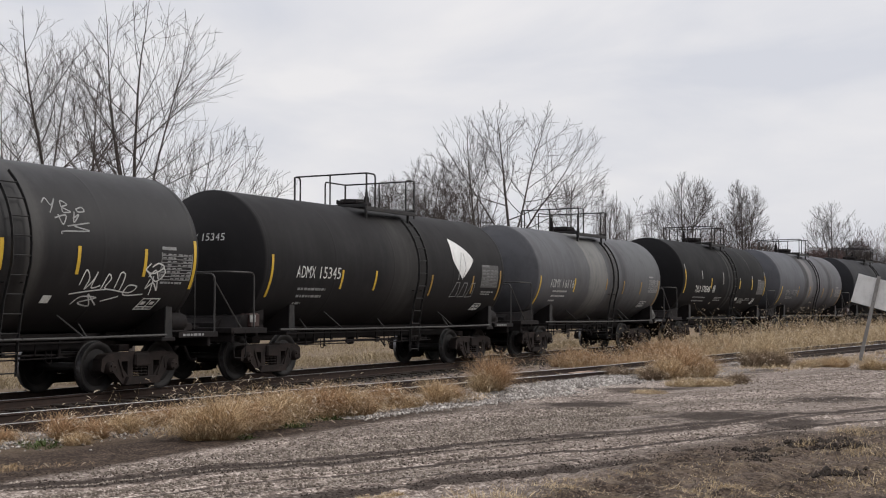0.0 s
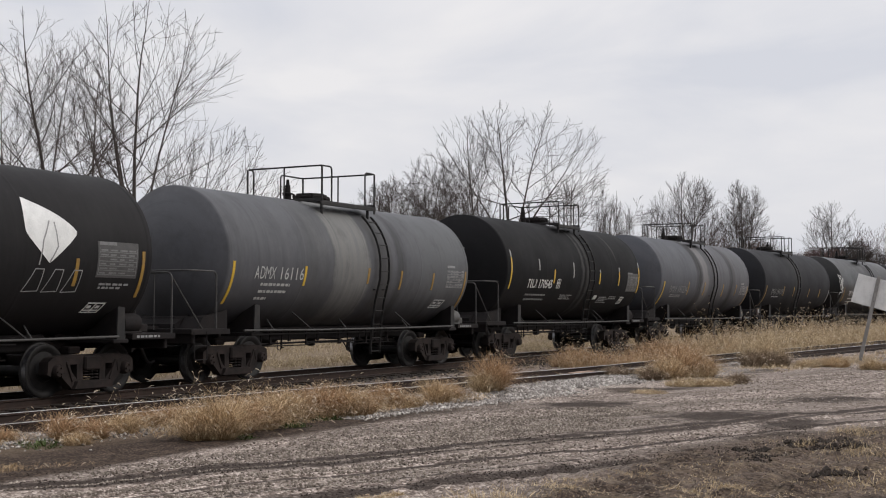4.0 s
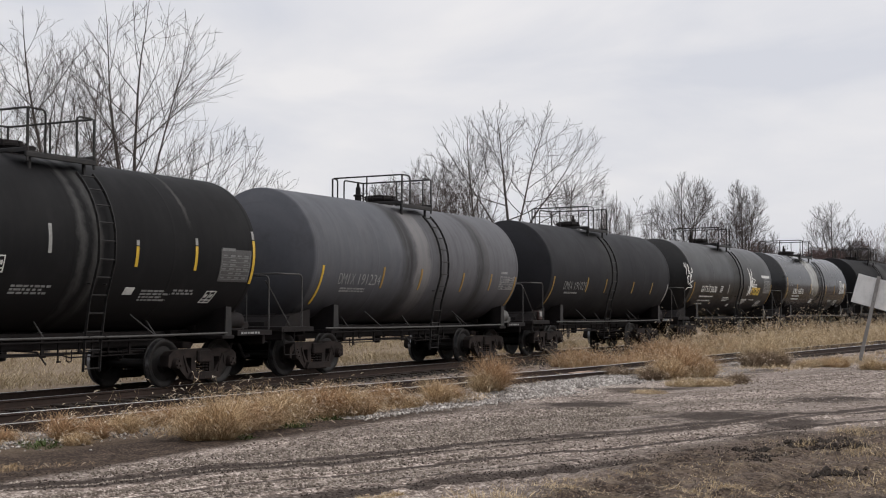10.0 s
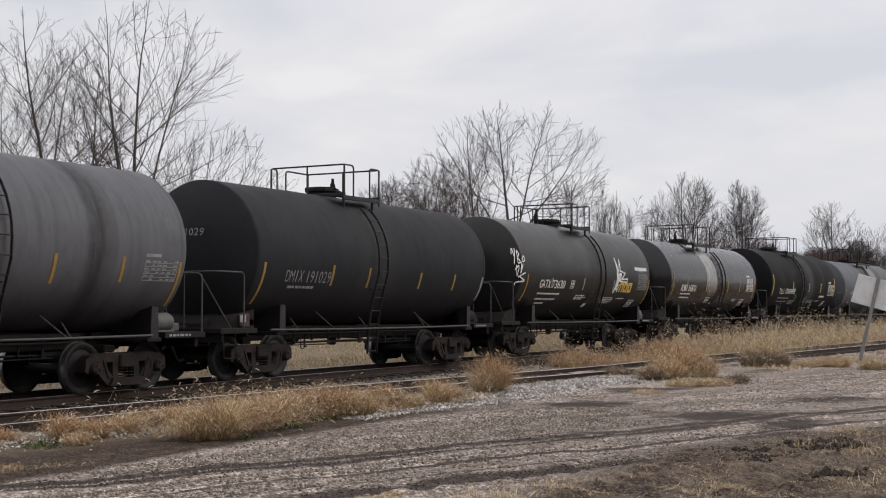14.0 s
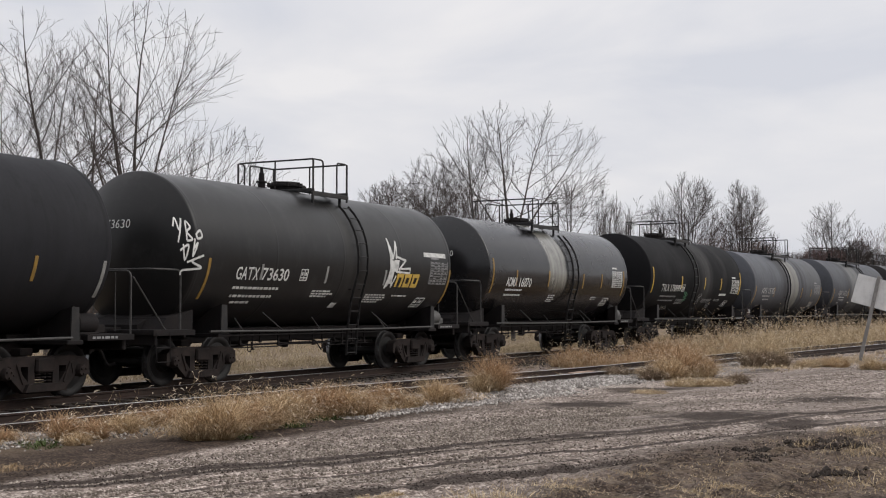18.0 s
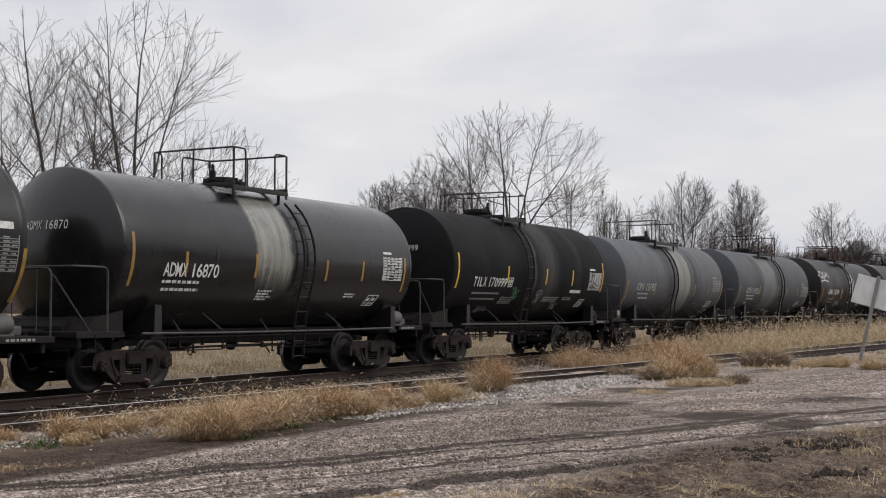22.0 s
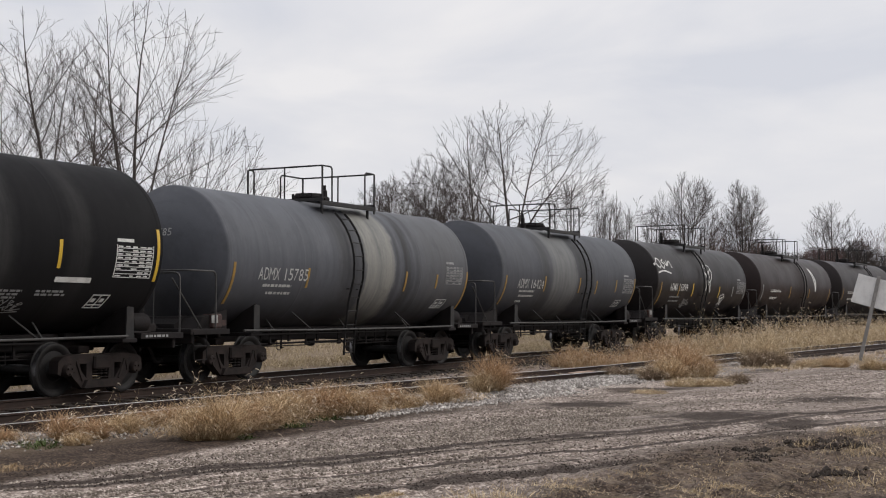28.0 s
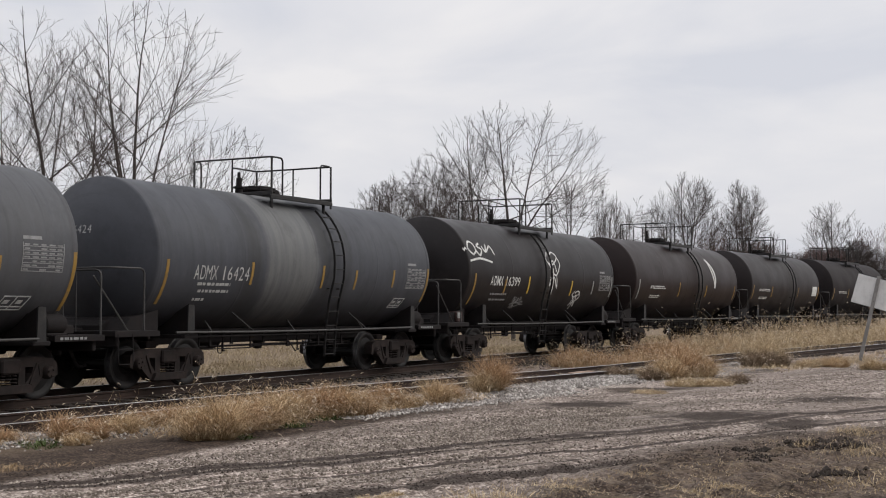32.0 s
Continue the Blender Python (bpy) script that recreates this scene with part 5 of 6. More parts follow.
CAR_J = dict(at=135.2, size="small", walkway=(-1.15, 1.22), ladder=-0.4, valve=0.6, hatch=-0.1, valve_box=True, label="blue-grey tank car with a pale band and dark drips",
             paint=tank_paint("blue_grey", BLUE_GREY, BLUE_DARK, (0.165, 0.168, 0.176), [(-1.2, 0.05, 0.3, (0.038, 0.037, 0.038), 0.75), (0.1, 1.5, 0.06, (0.24, 0.235, 0.21), 0.85), (0.75, 0.85, 0.05, (0.10, 0.10, 0.10), 0.6), (1.55, 1.75, 0.06, STREAK, 0.5), (1.95, 2.4, 0.12, STREAK, 0.95), (2.6, 2.8, 0.08, STREAK, 0.7), (2.9, 8.0, 0.5, (0.085, 0.083, 0.082), 0.5)], 0.6, spec=0.28, pale_crown=0.25, streak=0.7),
             stripes=column("d", (-5.1, 1.62, 2.5), (-2.35, 2.0, 2.45), (2.1, 1.98, 2.49), (3.75, 2.08, 2.45), (5.48, 1.54, 2.57)),
             text=[("ADMX 15785", -4.25, 2.15, 0.27, 1.9, 0.0)], end_text=[("15785", 0.2, 3.05, 0.16, 0.6)], bars=[(-4.0, 2.0, 1.15, 1), (-3.8, 1.84, 1.0, 1)], tables=[(4.25, 2.7, 0.95, 0.5, 7, 5)], boxes=[(3.95, 1.55, 0.6, 0.3, 0.4)], ink=LETTER_WORN, small=LETTER_WORN)
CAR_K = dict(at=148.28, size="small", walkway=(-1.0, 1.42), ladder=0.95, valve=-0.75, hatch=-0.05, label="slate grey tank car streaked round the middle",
             paint=tank_paint("slate_grey", (0.088, 0.093, 0.102), (0.060, 0.062, 0.066), (0.13, 0.133, 0.14), [(-2.6, -1.85, 0.25, (0.034, 0.034, 0.036), 0.8), (-1.7, 0.2, 0.12, (0.16, 0.16, 0.155), 0.75), (0.3, 0.9, 0.1, (0.035, 0.035, 0.036), 0.8), (1.4, 1.6, 0.08, STREAK, 0.6)], 0.6, spec=0.28, pale_crown=0.25, streak=0.7),
             stripes=column("d", (-5.03, 1.62, 2.49), (-2.28, 2.04, 2.52), (0.45, 2.01, 2.53), (1.89, 2.0, 2.46), (3.67, 2.08, 2.51), (5.44, 1.72, 2.59)),
             text=[("ADMX 16424", -4.21, 2.12, 0.29, 1.84, 0.0)], end_text=[("16424", 0.35, 3.0, 0.16, 0.62)], bars=[(-4.02, 2.0, 1.15, 1), (-3.94, 1.86, 1.1, 1), (-3.99, 1.69, 0.4, 1)], tables=[(4.36, 2.6, 0.95, 0.55, 8, 5)], boxes=[(3.9, 1.57, 0.55, 0.3, 0.35)], ink=LETTER_WORN, small=LETTER_WORN)
CAR_L = dict(at=161.45, size="small", walkway=(-1.1, 1.3), ladder=-0.15, valve_box=True, label="brown-black tank car covered with white sprayed scrawls",
             paint=tank_paint("brown_black", (0.026, 0.0225, 0.0215), (0.034, 0.028, 0.026), (0.065, 0.061, 0.059), [(-0.3, 0.5, 0.3, (0.05, 0.046, 0.043), 0.68)], 0.4, spec=0.14, pale_crown=0.2),
             stripes=column("d", (-4.9, 1.62, 2.5), (-2.95, 1.96, 2.37)) + column("y", (-1.35, 1.97, 2.49), (1.92, 1.94, 2.42)) + column("w", (3.7, 2.01, 2.45), (5.35, 1.92, 2.62)),
             text=[("ADMX 16399", -3.95, 2.18, 0.28, 1.96, 0.01)], bars=[(-3.75, 1.9, 1.15, 1), (-3.7, 1.74, 1.1, 1)], tables=[(4.25, 2.68, 0.95, 0.55, 7, 5)],
             tags=[(TAG_ROUND, -5.2, 2.85, 1.55, 0.62, 0.06, False), (TAG_TALL, -0.05, 1.98, 0.95, 1.35, 0.05, False), (TAG_TALL, 2.15, 1.52, 0.6, 0.66, 0.045, False), (TAG_LOOPS, -2.1, 1.52, 0.75, 0.42, 0.035, True)])
CAR_M = dict(at=174.5, size="small", longer=1.0, walkway=(-0.47, 1.95), ladder=1.45, label="rust-brown black tank car with a worn white emblem",
             paint=tank_paint("rusty_black", (0.031, 0.021, 0.019), (0.046, 0.029, 0.0245), (0.055, 0.05, 0.047), [(1.7, 2.3, 0.3, (0.055, 0.049, 0.045), 0.68)], 0.42, spec=0.14, pale_crown=0.2),
             stripes=column("w", (-4.95, 1.83, 2.56)) + column("d", (-0.69, 1.96, 2.52), (2.5, 1.98, 2.45), (6.21, 1.87, 2.5)), bars=[(-3.81, 2.3, 1.8, 2), (-3.7, 1.95, 1.2, 2)], small=LETTER, extra=leaf)
CAR_N = dict(at=188.5, size="small", walkway=(-1.1, 1.3), ladder=0.9, label="dark brown tank car with a pale test panel",
             paint=tank_paint("umber_black", (0.031, 0.025, 0.0235), (0.042, 0.031, 0.028), (0.06, 0.056, 0.054), [(0.3, 1.2, 0.3, (0.055, 0.052, 0.05), 0.68)], 0.45, spec=0.14, pale_crown=0.2),
             stripes=column("d", (-5.05, 1.88, 2.53), (-2.3, 2.0, 2.5), (1.9, 2.0, 2.5), (5.4, 1.92, 2.58)), bars=[(-4.2, 2.32, 1.9, 2), (-4.0, 1.95, 1.2, 2)], panels=[(4.3, 2.1, 0.8, 0.5, 0.0)], small=LETTER)
CAR_O = dict(at=202.0, size="small", walkway=(-1.1, 1.3), ladder=0.9, label="black tank car at the far end of the visible train",
             paint=tank_paint("dull_black", (0.024, 0.019, 0.0185), (0.034, 0.026, 0.024), (0.05, 0.048, 0.047), (), 0.68, spec=0.14, pale_crown=0.2),
             stripes=column("d", (-5.05, 1.88, 2.53), (-2.3, 2.0, 2.5), (1.9, 2.0, 2.5), (5.4, 1.92, 2.58)), bars=[(-4.2, 2.32, 1.9, 2)], small=LETTER)
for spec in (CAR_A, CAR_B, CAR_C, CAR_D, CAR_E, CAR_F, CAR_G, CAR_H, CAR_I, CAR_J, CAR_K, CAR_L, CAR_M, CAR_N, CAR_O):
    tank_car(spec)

# ---- the leaning sign ----


def make_sign():
    at = Vector((44.48, 7.46, ground_z(44.48, 7.46)))
    s = tagged(new("leaning_sign"), "white signboard fixed askew behind a leaning grey post", "sign")
    s.matrix_basis = Matrix.Translation(at) @ Matrix.Rotation(YAW - math.pi / 2 - 0.33, 4, "Z") @ Matrix.Rotation(radians(13), 4, "Y")
    part("post", Mesh().box((0, 0, 1.35), (0.12, 0.07, 3.1), 0.012), GALV, s)
    part("board", Mesh().box((0, 0, 0), (1.44, 0.02, 0.98), 0.006), SIGN_WHITE, s, "blank weathered white board", pose(0.04, 0.06, 2.33, 0, 3, 0))
    part("bolt", Mesh().lathe([(-0.045, 0.02), (-0.05, 0.012), (0.05, 0.012)], 8, "Y"), GREY_IRON, s, "", pose(0, 0.0, 2.6))
    part("bolt", Mesh().lathe([(-0.045, 0.02), (-0.05, 0.012), (0.05, 0.012)], 8, "Y"), GREY_IRON, s, "", pose(0, 0.0, 2.05))


make_sign()

# ---- trees ----


def tubes(name, lines, sides, smooth_=False):
    """Tapered round bars along many lines (points, radius at the foot, radius at the tip), as one mesh."""
    by_len = {}
    for line in lines:
        by_len.setdefault(len(line[0]), []).append(line)
    vs, fs, base = [], [], 0
    turn = np.arange(sides) * 2 * math.pi / sides
    for n, group in sorted(by_len.items()):
        p = np.array([g[0] for g in group])
        r0, r1 = np.array([g[1] for g in group]), np.array([g[2] for g in group])
        d = np.empty_like(p)
        d[:, 1:-1], d[:, 0], d[:, -1] = p[:, 2:] - p[:, :-2], p[:, 1] - p[:, 0], p[:, -1] - p[:, -2]
        d /= np.linalg.norm(d, axis=2, keepdims=True) + 1e-9
        mean = (p[:, -1] - p[:, 0])
        ref = np.where(np.abs(mean[:, 2:3]) > 0.7 * np.linalg.norm(mean, axis=1, keepdims=True), (1.0, 0.13, 0.0), (0.05, 0.1, 1.0))
        u = np.cross(d, ref[:, None])
        u /= np.linalg.norm(u, axis=2, keepdims=True) + 1e-9
        w = np.cross(d, u)
        r = r0[:, None] + (r1 - r0)[:, None] * np.linspace(0, 1, n)[None]
        ring = p[:, :, None] + r[:, :, None, None] * (u[:, :, None] * np.cos(turn)[:, None] + w[:, :, None] * np.sin(turn)[:, None])
        vs.append(ring.reshape(-1, 3))
        m = len(group)
        k = base + (np.arange(m)[:, None, None] * n + np.arange(n - 1)[None, :, None]) * sides
        a, b = np.arange(sides), (np.arange(sides) + 1) % sides
        fs.append(np.stack([k + a, k + b, k + sides + b, k + sides + a], -1).reshape(-1, 4))
        base += m * n * sides
    v, f = np.concatenate(vs), np.concatenate(fs)
    me = bpy.data.meshes.new(name)
    me.vertices.add(len(v))
    me.vertices.foreach_set("co", v.ravel())
    me.loops.add(f.size)
    me.loops.foreach_set("vertex_index", f.ravel().astype(np.int32))
    me.polygons.add(len(f))
    me.polygons.foreach_set("loop_start", (np.arange(len(f)) * 4).astype(np.int32))
    me.update(calc_edges=True)
    if smooth_:
        me.shade_smooth()
    return me


def grow_tree(seed, height, width, low=0.3, shift=0.0, stem=0.2, leaders=3, fan=26.0, flare=44.0, dense=1.0, up=0.07, thin=0.0085, wig=1.0, inner=0.22):
    """A bare tree: a trunk that forks into leaders, each with limbs, branches and twigs that strive upwards, kept within an egg-shaped crown."""
    rng = random.Random(seed)
    zc, hz, hx = height * (1 + low) / 2, height * (1 - low) / 2, width / 2
    lines = [[], [], [], []]

    def unit(a):
        n = math.sqrt(a[0] * a[0] + a[1] * a[1] + a[2] * a[2]) or 1.0
        return (a[0] / n, a[1] / n, a[2] / n)

    def reach(p, d):
        """How far a line may run before it leaves the crown."""
        q = ((p[0] - shift * min(max(p[2] / height, 0), 1)) / hx, p[1] / hx, (p[2] - zc) / hz)
        e = (d[0] / hx, d[1] / hx, d[2] / hz)
        a, b, c = sum(k * k for k in e), sum(k * m for k, m in zip(q, e)), sum(k * k for k in q) - 1.0
        if c > 0 and p[2] > zc:
            return 0.0
        disc = b * b - a * c
        return (-b + math.sqrt(disc)) / a if disc > 0 else 0.3 * hx

    def tilt(d, angle, spin):
        o = unit((d[1], -d[0], 0.0)) if abs(d[2]) < 0.98 else (1.0, 0.0, 0.0)
        w = (d[1] * o[2] - d[2] * o[1], d[2] * o[0] - d[0] * o[2], d[0] * o[1] - d[1] * o[0])
        ca, sa, cs, ss = math.cos(angle), math.sin(angle), math.cos(spin), math.sin(spin)
        return unit(tuple(d[i] * ca + (o[i] * cs + w[i] * ss) * sa for i in range(3)))

    count, gap = (9, 7, 5, 4), (0.32 / dense, 0.23 / dense, 0.17 / dense)

    def limb(p, d, length, r, level):
        n = count[level]
        seg, way, pts = length / n, [d], [p]
        wob = (0.035, 0.075, 0.11, 0.16)[level] * wig
        lift = (0.02, 0.9, 0.8, 0.6)[level] * up
        for _ in range(n):
            d = unit((d[0] + rng.gauss(0, wob), d[1] + rng.gauss(0, wob), d[2] + rng.gauss(0, wob * 0.6) + lift))
            p = (p[0] + d[0] * seg, p[1] + d[1] * seg, p[2] + d[2] * seg)
            pts.append(p)
            way.append(d)
        tip = max(thin * 0.45, r * 0.07) if level < 3 else thin * 0.35
        lines[level].append((pts, r, tip))
        if level == 3:
            return
        start = (inner, 0.16, 0.12)[level]
        k = int(length * (1 - start) / gap[level] * (1 if height < 9 else 9 / height) + rng.random())
        spin = rng.uniform(0, 6.28)
        for j in range(k):
            t = start + (1 - start) * (j + rng.random()) / k
            i = min(int(t * n), n - 1)
            f = t * n - i
            q = tuple(pts[i][m] + (pts[i + 1][m] - pts[i][m]) * f for m in range(3))
            spin += 2.4 + rng.gauss(0, 0.5)
            angle = radians((flare, 36.0, 34.0)[level]) * (1.18 - 0.5 * t) * rng.uniform(0.75, 1.2)
            e = tilt(way[i + 1], angle, spin)
            far = reach(q, e)
            if far <= 0.1:
                continue
            size = min(far * rng.uniform(0.7, 1.06), length * (0.66, 0.52, 0.55)[level] * (1.15 - 0.7 * t) * rng.uniform(0.6, 1.3))
            rr = r + (tip - r) * t
            limb(q, e, size, max(thin * (0.62 if level == 2 else 0.8), rr * (0.5 if level < 2 else 0.6)), level + 1)

    r0 = height * 0.0085
    foot, top = (0.0, 0.0, -0.3), (rng.gauss(0, 0.03) * height * stem, rng.gauss(0, 0.03) * height * stem, height * stem)
    mid = tuple(0.5 * (a + b) for a, b in zip(foot, top))
    lines[0].append(([foot, mid, top], r0 * 1.2, r0 * 0.95))
    first = rng.uniform(0, 6.28)
    for k in range(leaders):
        a = radians(fan) * ((k + 0.25 * rng.random()) / max(leaders - 1, 1)) if leaders > 1 else radians(fan) * 0.15
        d = tilt(unit((shift * 0.4 / height, 0.0, 1.0)), a, first + k * 2.4)
        limb(top, d, reach(top, d) * rng.uniform(0.94, 1.02), r0 * (0.9 if k == 0 else rng.uniform(0.5, 0.72)), 0)
    return lines


def sight(px, dist):
    """The place at a distance ahead of the camera, at a bearing given as a column of a 1568 wide view."""
    a = (px - 784) / 2265.66
    c, s = math.cos(YAW), math.sin(YAW)
    return dist * (c + a * s), dist * (s - a * c)


def tree(px, dist, height, width, seed, label, twig=None, name="bare_tree", **kw):
    x, y = sight(px, dist)
    t = tagged(new(name), label, "tree" if name == "bare_tree" else "shrub")
    t.matrix_basis = Matrix.Translation((x, y, ground_z(x, y))) @ Matrix.Rotation(YAW - math.pi / 2, 4, "Z")
    lines = grow_tree(seed, height, width, **kw)
    part("trunk", tubes("trunk", lines[0] + lines[1], 6, True), BARK, t)
    part("crown", tubes("crown", lines[2] + lines[3], 3), twig or TWIG, t, "bare twiggy crown")
    return t


tree(85, 52, 14.1, 9.0, 25, "tall leafless tree forking low into upright limbs", low=0.22, shift=-0.4, stem=0.3, leaders=4, fan=26, flare=54, dense=0.98, wig=1.2, thin=0.0105)
tree(140, 56, 13.2, 4.6, 55, "leafless tree with thin steep branches", low=0.3, leaders=2, fan=16, flare=46, dense=0.9, wig=1.2, thin=0.0105)
tree(235, 50, 14.1, 9.4, 41, "tall slender leafless tree with long fine twigs", low=0.14, shift=0.8, stem=0.22, leaders=5, fan=30, flare=52, dense=0.72, wig=1.2, thin=0.0108)
tree(335, 54, 9.6, 8.6, 45, "leafless tree leaning out with spreading branches", low=0.2, shift=2.2, leaders=4, fan=52, flare=46, dense=0.75, thin=0.0105)
tree(-10, 56, 12.6, 6.6, 6, "leafless tree with dense upright twigs", low=0.24, leaders=4, fan=30, flare=50, dense=0.85, thin=0.0105)
tree(909, 72, 13.6, 13.0, 12, "broad leafless tree with a spreading crown", low=0.22, shift=0.8, stem=0.36, leaders=4, fan=44, flare=60, dense=0.82, up=0.06, thin=0.013, wig=1.5)
tree(851, 71, 12.9, 5.2, 29, "slim leafless tree beside a broader one", low=0.34, shift=-1.2, leaders=2, fan=16, flare=36, dense=0.75, thin=0.0105)
tree(1005, 76, 9.9, 9.6, 32, "low leafless tree with wide arching limbs", low=0.34, shift=1.6, stem=0.34, leaders=4, fan=72, flare=46, dense=0.75, up=0.04, thin=0.013)
tree(765, 78, 11.4, 7.6, 7, "dense scrubby leafless tree beyond the train", low=0.2, leaders=6, fan=55, flare=56, dense=1.2, thin=0.0125, wig=1.5)
tree(700, 80, 10.0, 7.4, 18, "dense low tree with tangled bare twigs", low=0.18, leaders=6, fan=62, flare=58, dense=1.25, thin=0.0125, wig=1.6)
tree(820, 82, 9.9, 6.6, 17, "scrubby bare tree in a thicket", low=0.2, leaders=5, fan=55, flare=54, dense=1.2, thin=0.0125, wig=1.5)
tree(620, 84, 8.2, 4.5, 19, "sparse bare sapling beyond the train", low=0.3, leaders=2, fan=20, dense=0.7, thin=0.0105)
tree(1218, 118, 14.4, 8.4, 4, "round-crowned leafless tree beyond the train", low=0.22, stem=0.3, leaders=7, fan=58, flare=44, dense=1.15, thin=0.0145, wig=0.8)
tree(1150, 122, 11.4, 6.0, 21, "dense bare tree in a far thicket", low=0.2, leaders=5, fan=48, dense=1.05, thin=0.0125)
tree(1314, 120, 13.9, 6.0, 8, "dense leafless tree with an upright crown", low=0.2, stem=0.28, leaders=7, fan=42, flare=44, dense=1.35, thin=0.0145, wig=0.9)
tree(1362, 126, 9.6, 5.0, 22, "small bare tree at a thicket's edge", low=0.2, leaders=5, fan=44, dense=1.0, thin=0.0125)
tree(1262, 128, 11.0, 6.0, 23, "reddish bare tree in a far thicket", TWIG_RED, low=0.2, leaders=5, fan=48, dense=1.1, thin=0.0125)
tree(1474, 130, 12.8, 7.4, 24, "far leafless tree with arching twigs", low=0.24, stem=0.36, leaders=6, fan=62, flare=48, dense=1.05, thin=0.0145, wig=0.8)
tree(1556, 136, 11.0, 6.6, 26, "far leafless tree with reddish twigs", TWIG_RED, low=0.2, leaders=5, fan=44, dense=0.9, thin=0.0125)
tree(1430, 134, 8.2, 6.0, 27, "low scrub tree with reddish twigs", TWIG_RED, low=0.15, leaders=5, fan=50, dense=1.0, thin=0.012)
for i, (px, h) in enumerate(((1064, 11.2), (1078, 11.9), (1092, 12.2), (1108, 11.2))):
    tree(px, 110 + 2 * i, h, 2.4, 40 + i, "thin upright sapling in a far thicket", low=0.2, leaders=3, fan=10, flare=20, dense=0.8, thin=0.0115, up=0.12)
for i, px in enumerate((1045, 1130, 1185, 1230, 1280, 1340, 1400, 1455, 1520)):
    tree(px, 128 + 3 * (i % 3), 7.4 + 0.8 * ((i * 7) % 3), 8.5, 60 + i, "low tangled bare scrub behind the train", TWIG_RED if i % 2 else TWIG, "bare_shrub", low=0.05, stem=0.05, leaders=7, fan=65, flare=52, dense=1.4, thin=0.0135, wig=1.4)

# the far edge of the country, and an unseen band added behind the camera
def tree_line(name, centre, radius, a0, a1, height, label):
    """A ragged band of woods seen from afar: overlapping clumps of upright brush."""
    rng = random.Random(len(name))
    vs, fs = [], []
    a = a0
    while a < a1:
        r = radius * rng.uniform(0.95, 1.1)
        w, h = radius * rng.uniform(0.02, 0.05), height * rng.uniform(0.6, 1.1)
        cx, cy = centre[0] + r * math.cos(a), centre[1] + r * math.sin(a)
        tx, ty = -math.sin(a), math.cos(a)
        k, n = len(vs), 9
        for i in range(n):
            u = i / (n - 1) * 2 - 1
            top = h * (1 - 0.7 * abs(u) ** 2.5) * rng.uniform(0.8, 1.0)
            for z, d in ((-1.0, 0.0), (top * 0.5, -0.06 * h), (top, 0.12 * h)):
                vs.append((cx + tx * u * w + math.cos(a) * d, cy + ty * u * w + math.sin(a) * d, z))
        for i in range(n - 1):
            for j in range(2):
                fs.append((k + 3 * i + j, k + 3 * i + 3 + j, k + 3 * i + 4 + j, k + 3 * i + 1 + j))
        a += w / radius * rng.uniform(0.7, 1.1)
    ob = tagged(new(name, raw(name, vs, fs, True)), label, "woods", kind="structure")
    ob.data.materials.append(WOODS)


WOODS = worn("distant_woods", (0.060, 0.050, 0.045), (0.085, 0.072, 0.064), 0.25, 0.95, bump=0.0, spec=0.1)
tree_line("backdrop_far", (0, 0), 700.0, radians(-15), radians(110), 11.0, "low line of bare woods on the horizon")
# added out of view: blocks low sky so the tank flanks reflect dark
tree_line("backdrop_behind", (0, 0), 48.0, radians(140), radians(350), 12.0, "unseen stand-in band of woods added to darken reflections")

# ---- dry grass, weeds and stones ----


def blades(rng, vs, fs, mats, x, y, z, h, width, lean, seed_head=0.0):
    """One arching blade of grass; some end in a pale nodding head."""
    a = rng.uniform(0, 2 * math.pi)
    dx, dy = math.cos(a) * width / 2, math.sin(a) * width / 2
    lx, ly = rng.gauss(lean[0], 0.62) * h, rng.gauss(lean[1], 0.62) * h
    kx, ky = rng.gauss(0, 0.11) * h, rng.gauss(0, 0.11) * h
    reach = math.hypot(lx, ly) / h
    droop = 0.22 * h * min(reach, 1.6) ** 2
    k = len(vs)
    for t, w, q in ((0.0, 1.0, 0.0), (0.35, 0.95, 1.0), (0.68, 0.75, -0.6), (0.9, 0.5, 0.3)):
        c = t ** 1.6
        px, py, pz = x + lx * c + kx * q, y + ly * c + ky * q, z + h * t - droop * t ** 3
        vs += [(px - dx * w, py - dy * w, pz), (px + dx * w, py + dy * w, pz)]
    px, py, pz = x + lx, y + ly, z + h - droop * 1.25
    vs.append((px, py, pz))
    fs += [(k, k + 1, k + 3, k + 2), (k + 2, k + 3, k + 5, k + 4), (k + 4, k + 5, k + 7, k + 6), (k + 6, k + 7, k + 8)]
    mats += [0, 0, 0, 0]
    if rng.random() < seed_head:
        e, s = rng.uniform(0.05, 0.10) * (1.0 if width < 0.008 else 1.25), max(width * 0.9, 0.0055)
        ux, uy = lx / h + rng.gauss(0, 0.5), ly / h + rng.gauss(0, 0.5)
        n = math.hypot(ux, uy) or 1.0
        ux, uy, k = ux / n * e, uy / n * e, len(vs)
        for t, w in ((0.0, 0.3), (0.35, 1.0), (0.75, 0.8), (1.0, 0.15)):
            qx, qy, qz = px + ux * t, py + uy * t, pz + e * (0.35 * t - 0.75 * t * t)
            vs += [(qx, qy, qz + s * w), (qx + s * w, qy - s * w, qz - s * w * 0.6), (qx - s * w, qy + s * w, qz - s * w * 0.6)]
        for q in range(3):
            for a in range(3):
                b = (a + 1) % 3
                fs.append((k + 3 * q + a, k + 3 * q + b, k + 3 * q + 3 + b, k + 3 * q + 3 + a))
                mats.append(1)


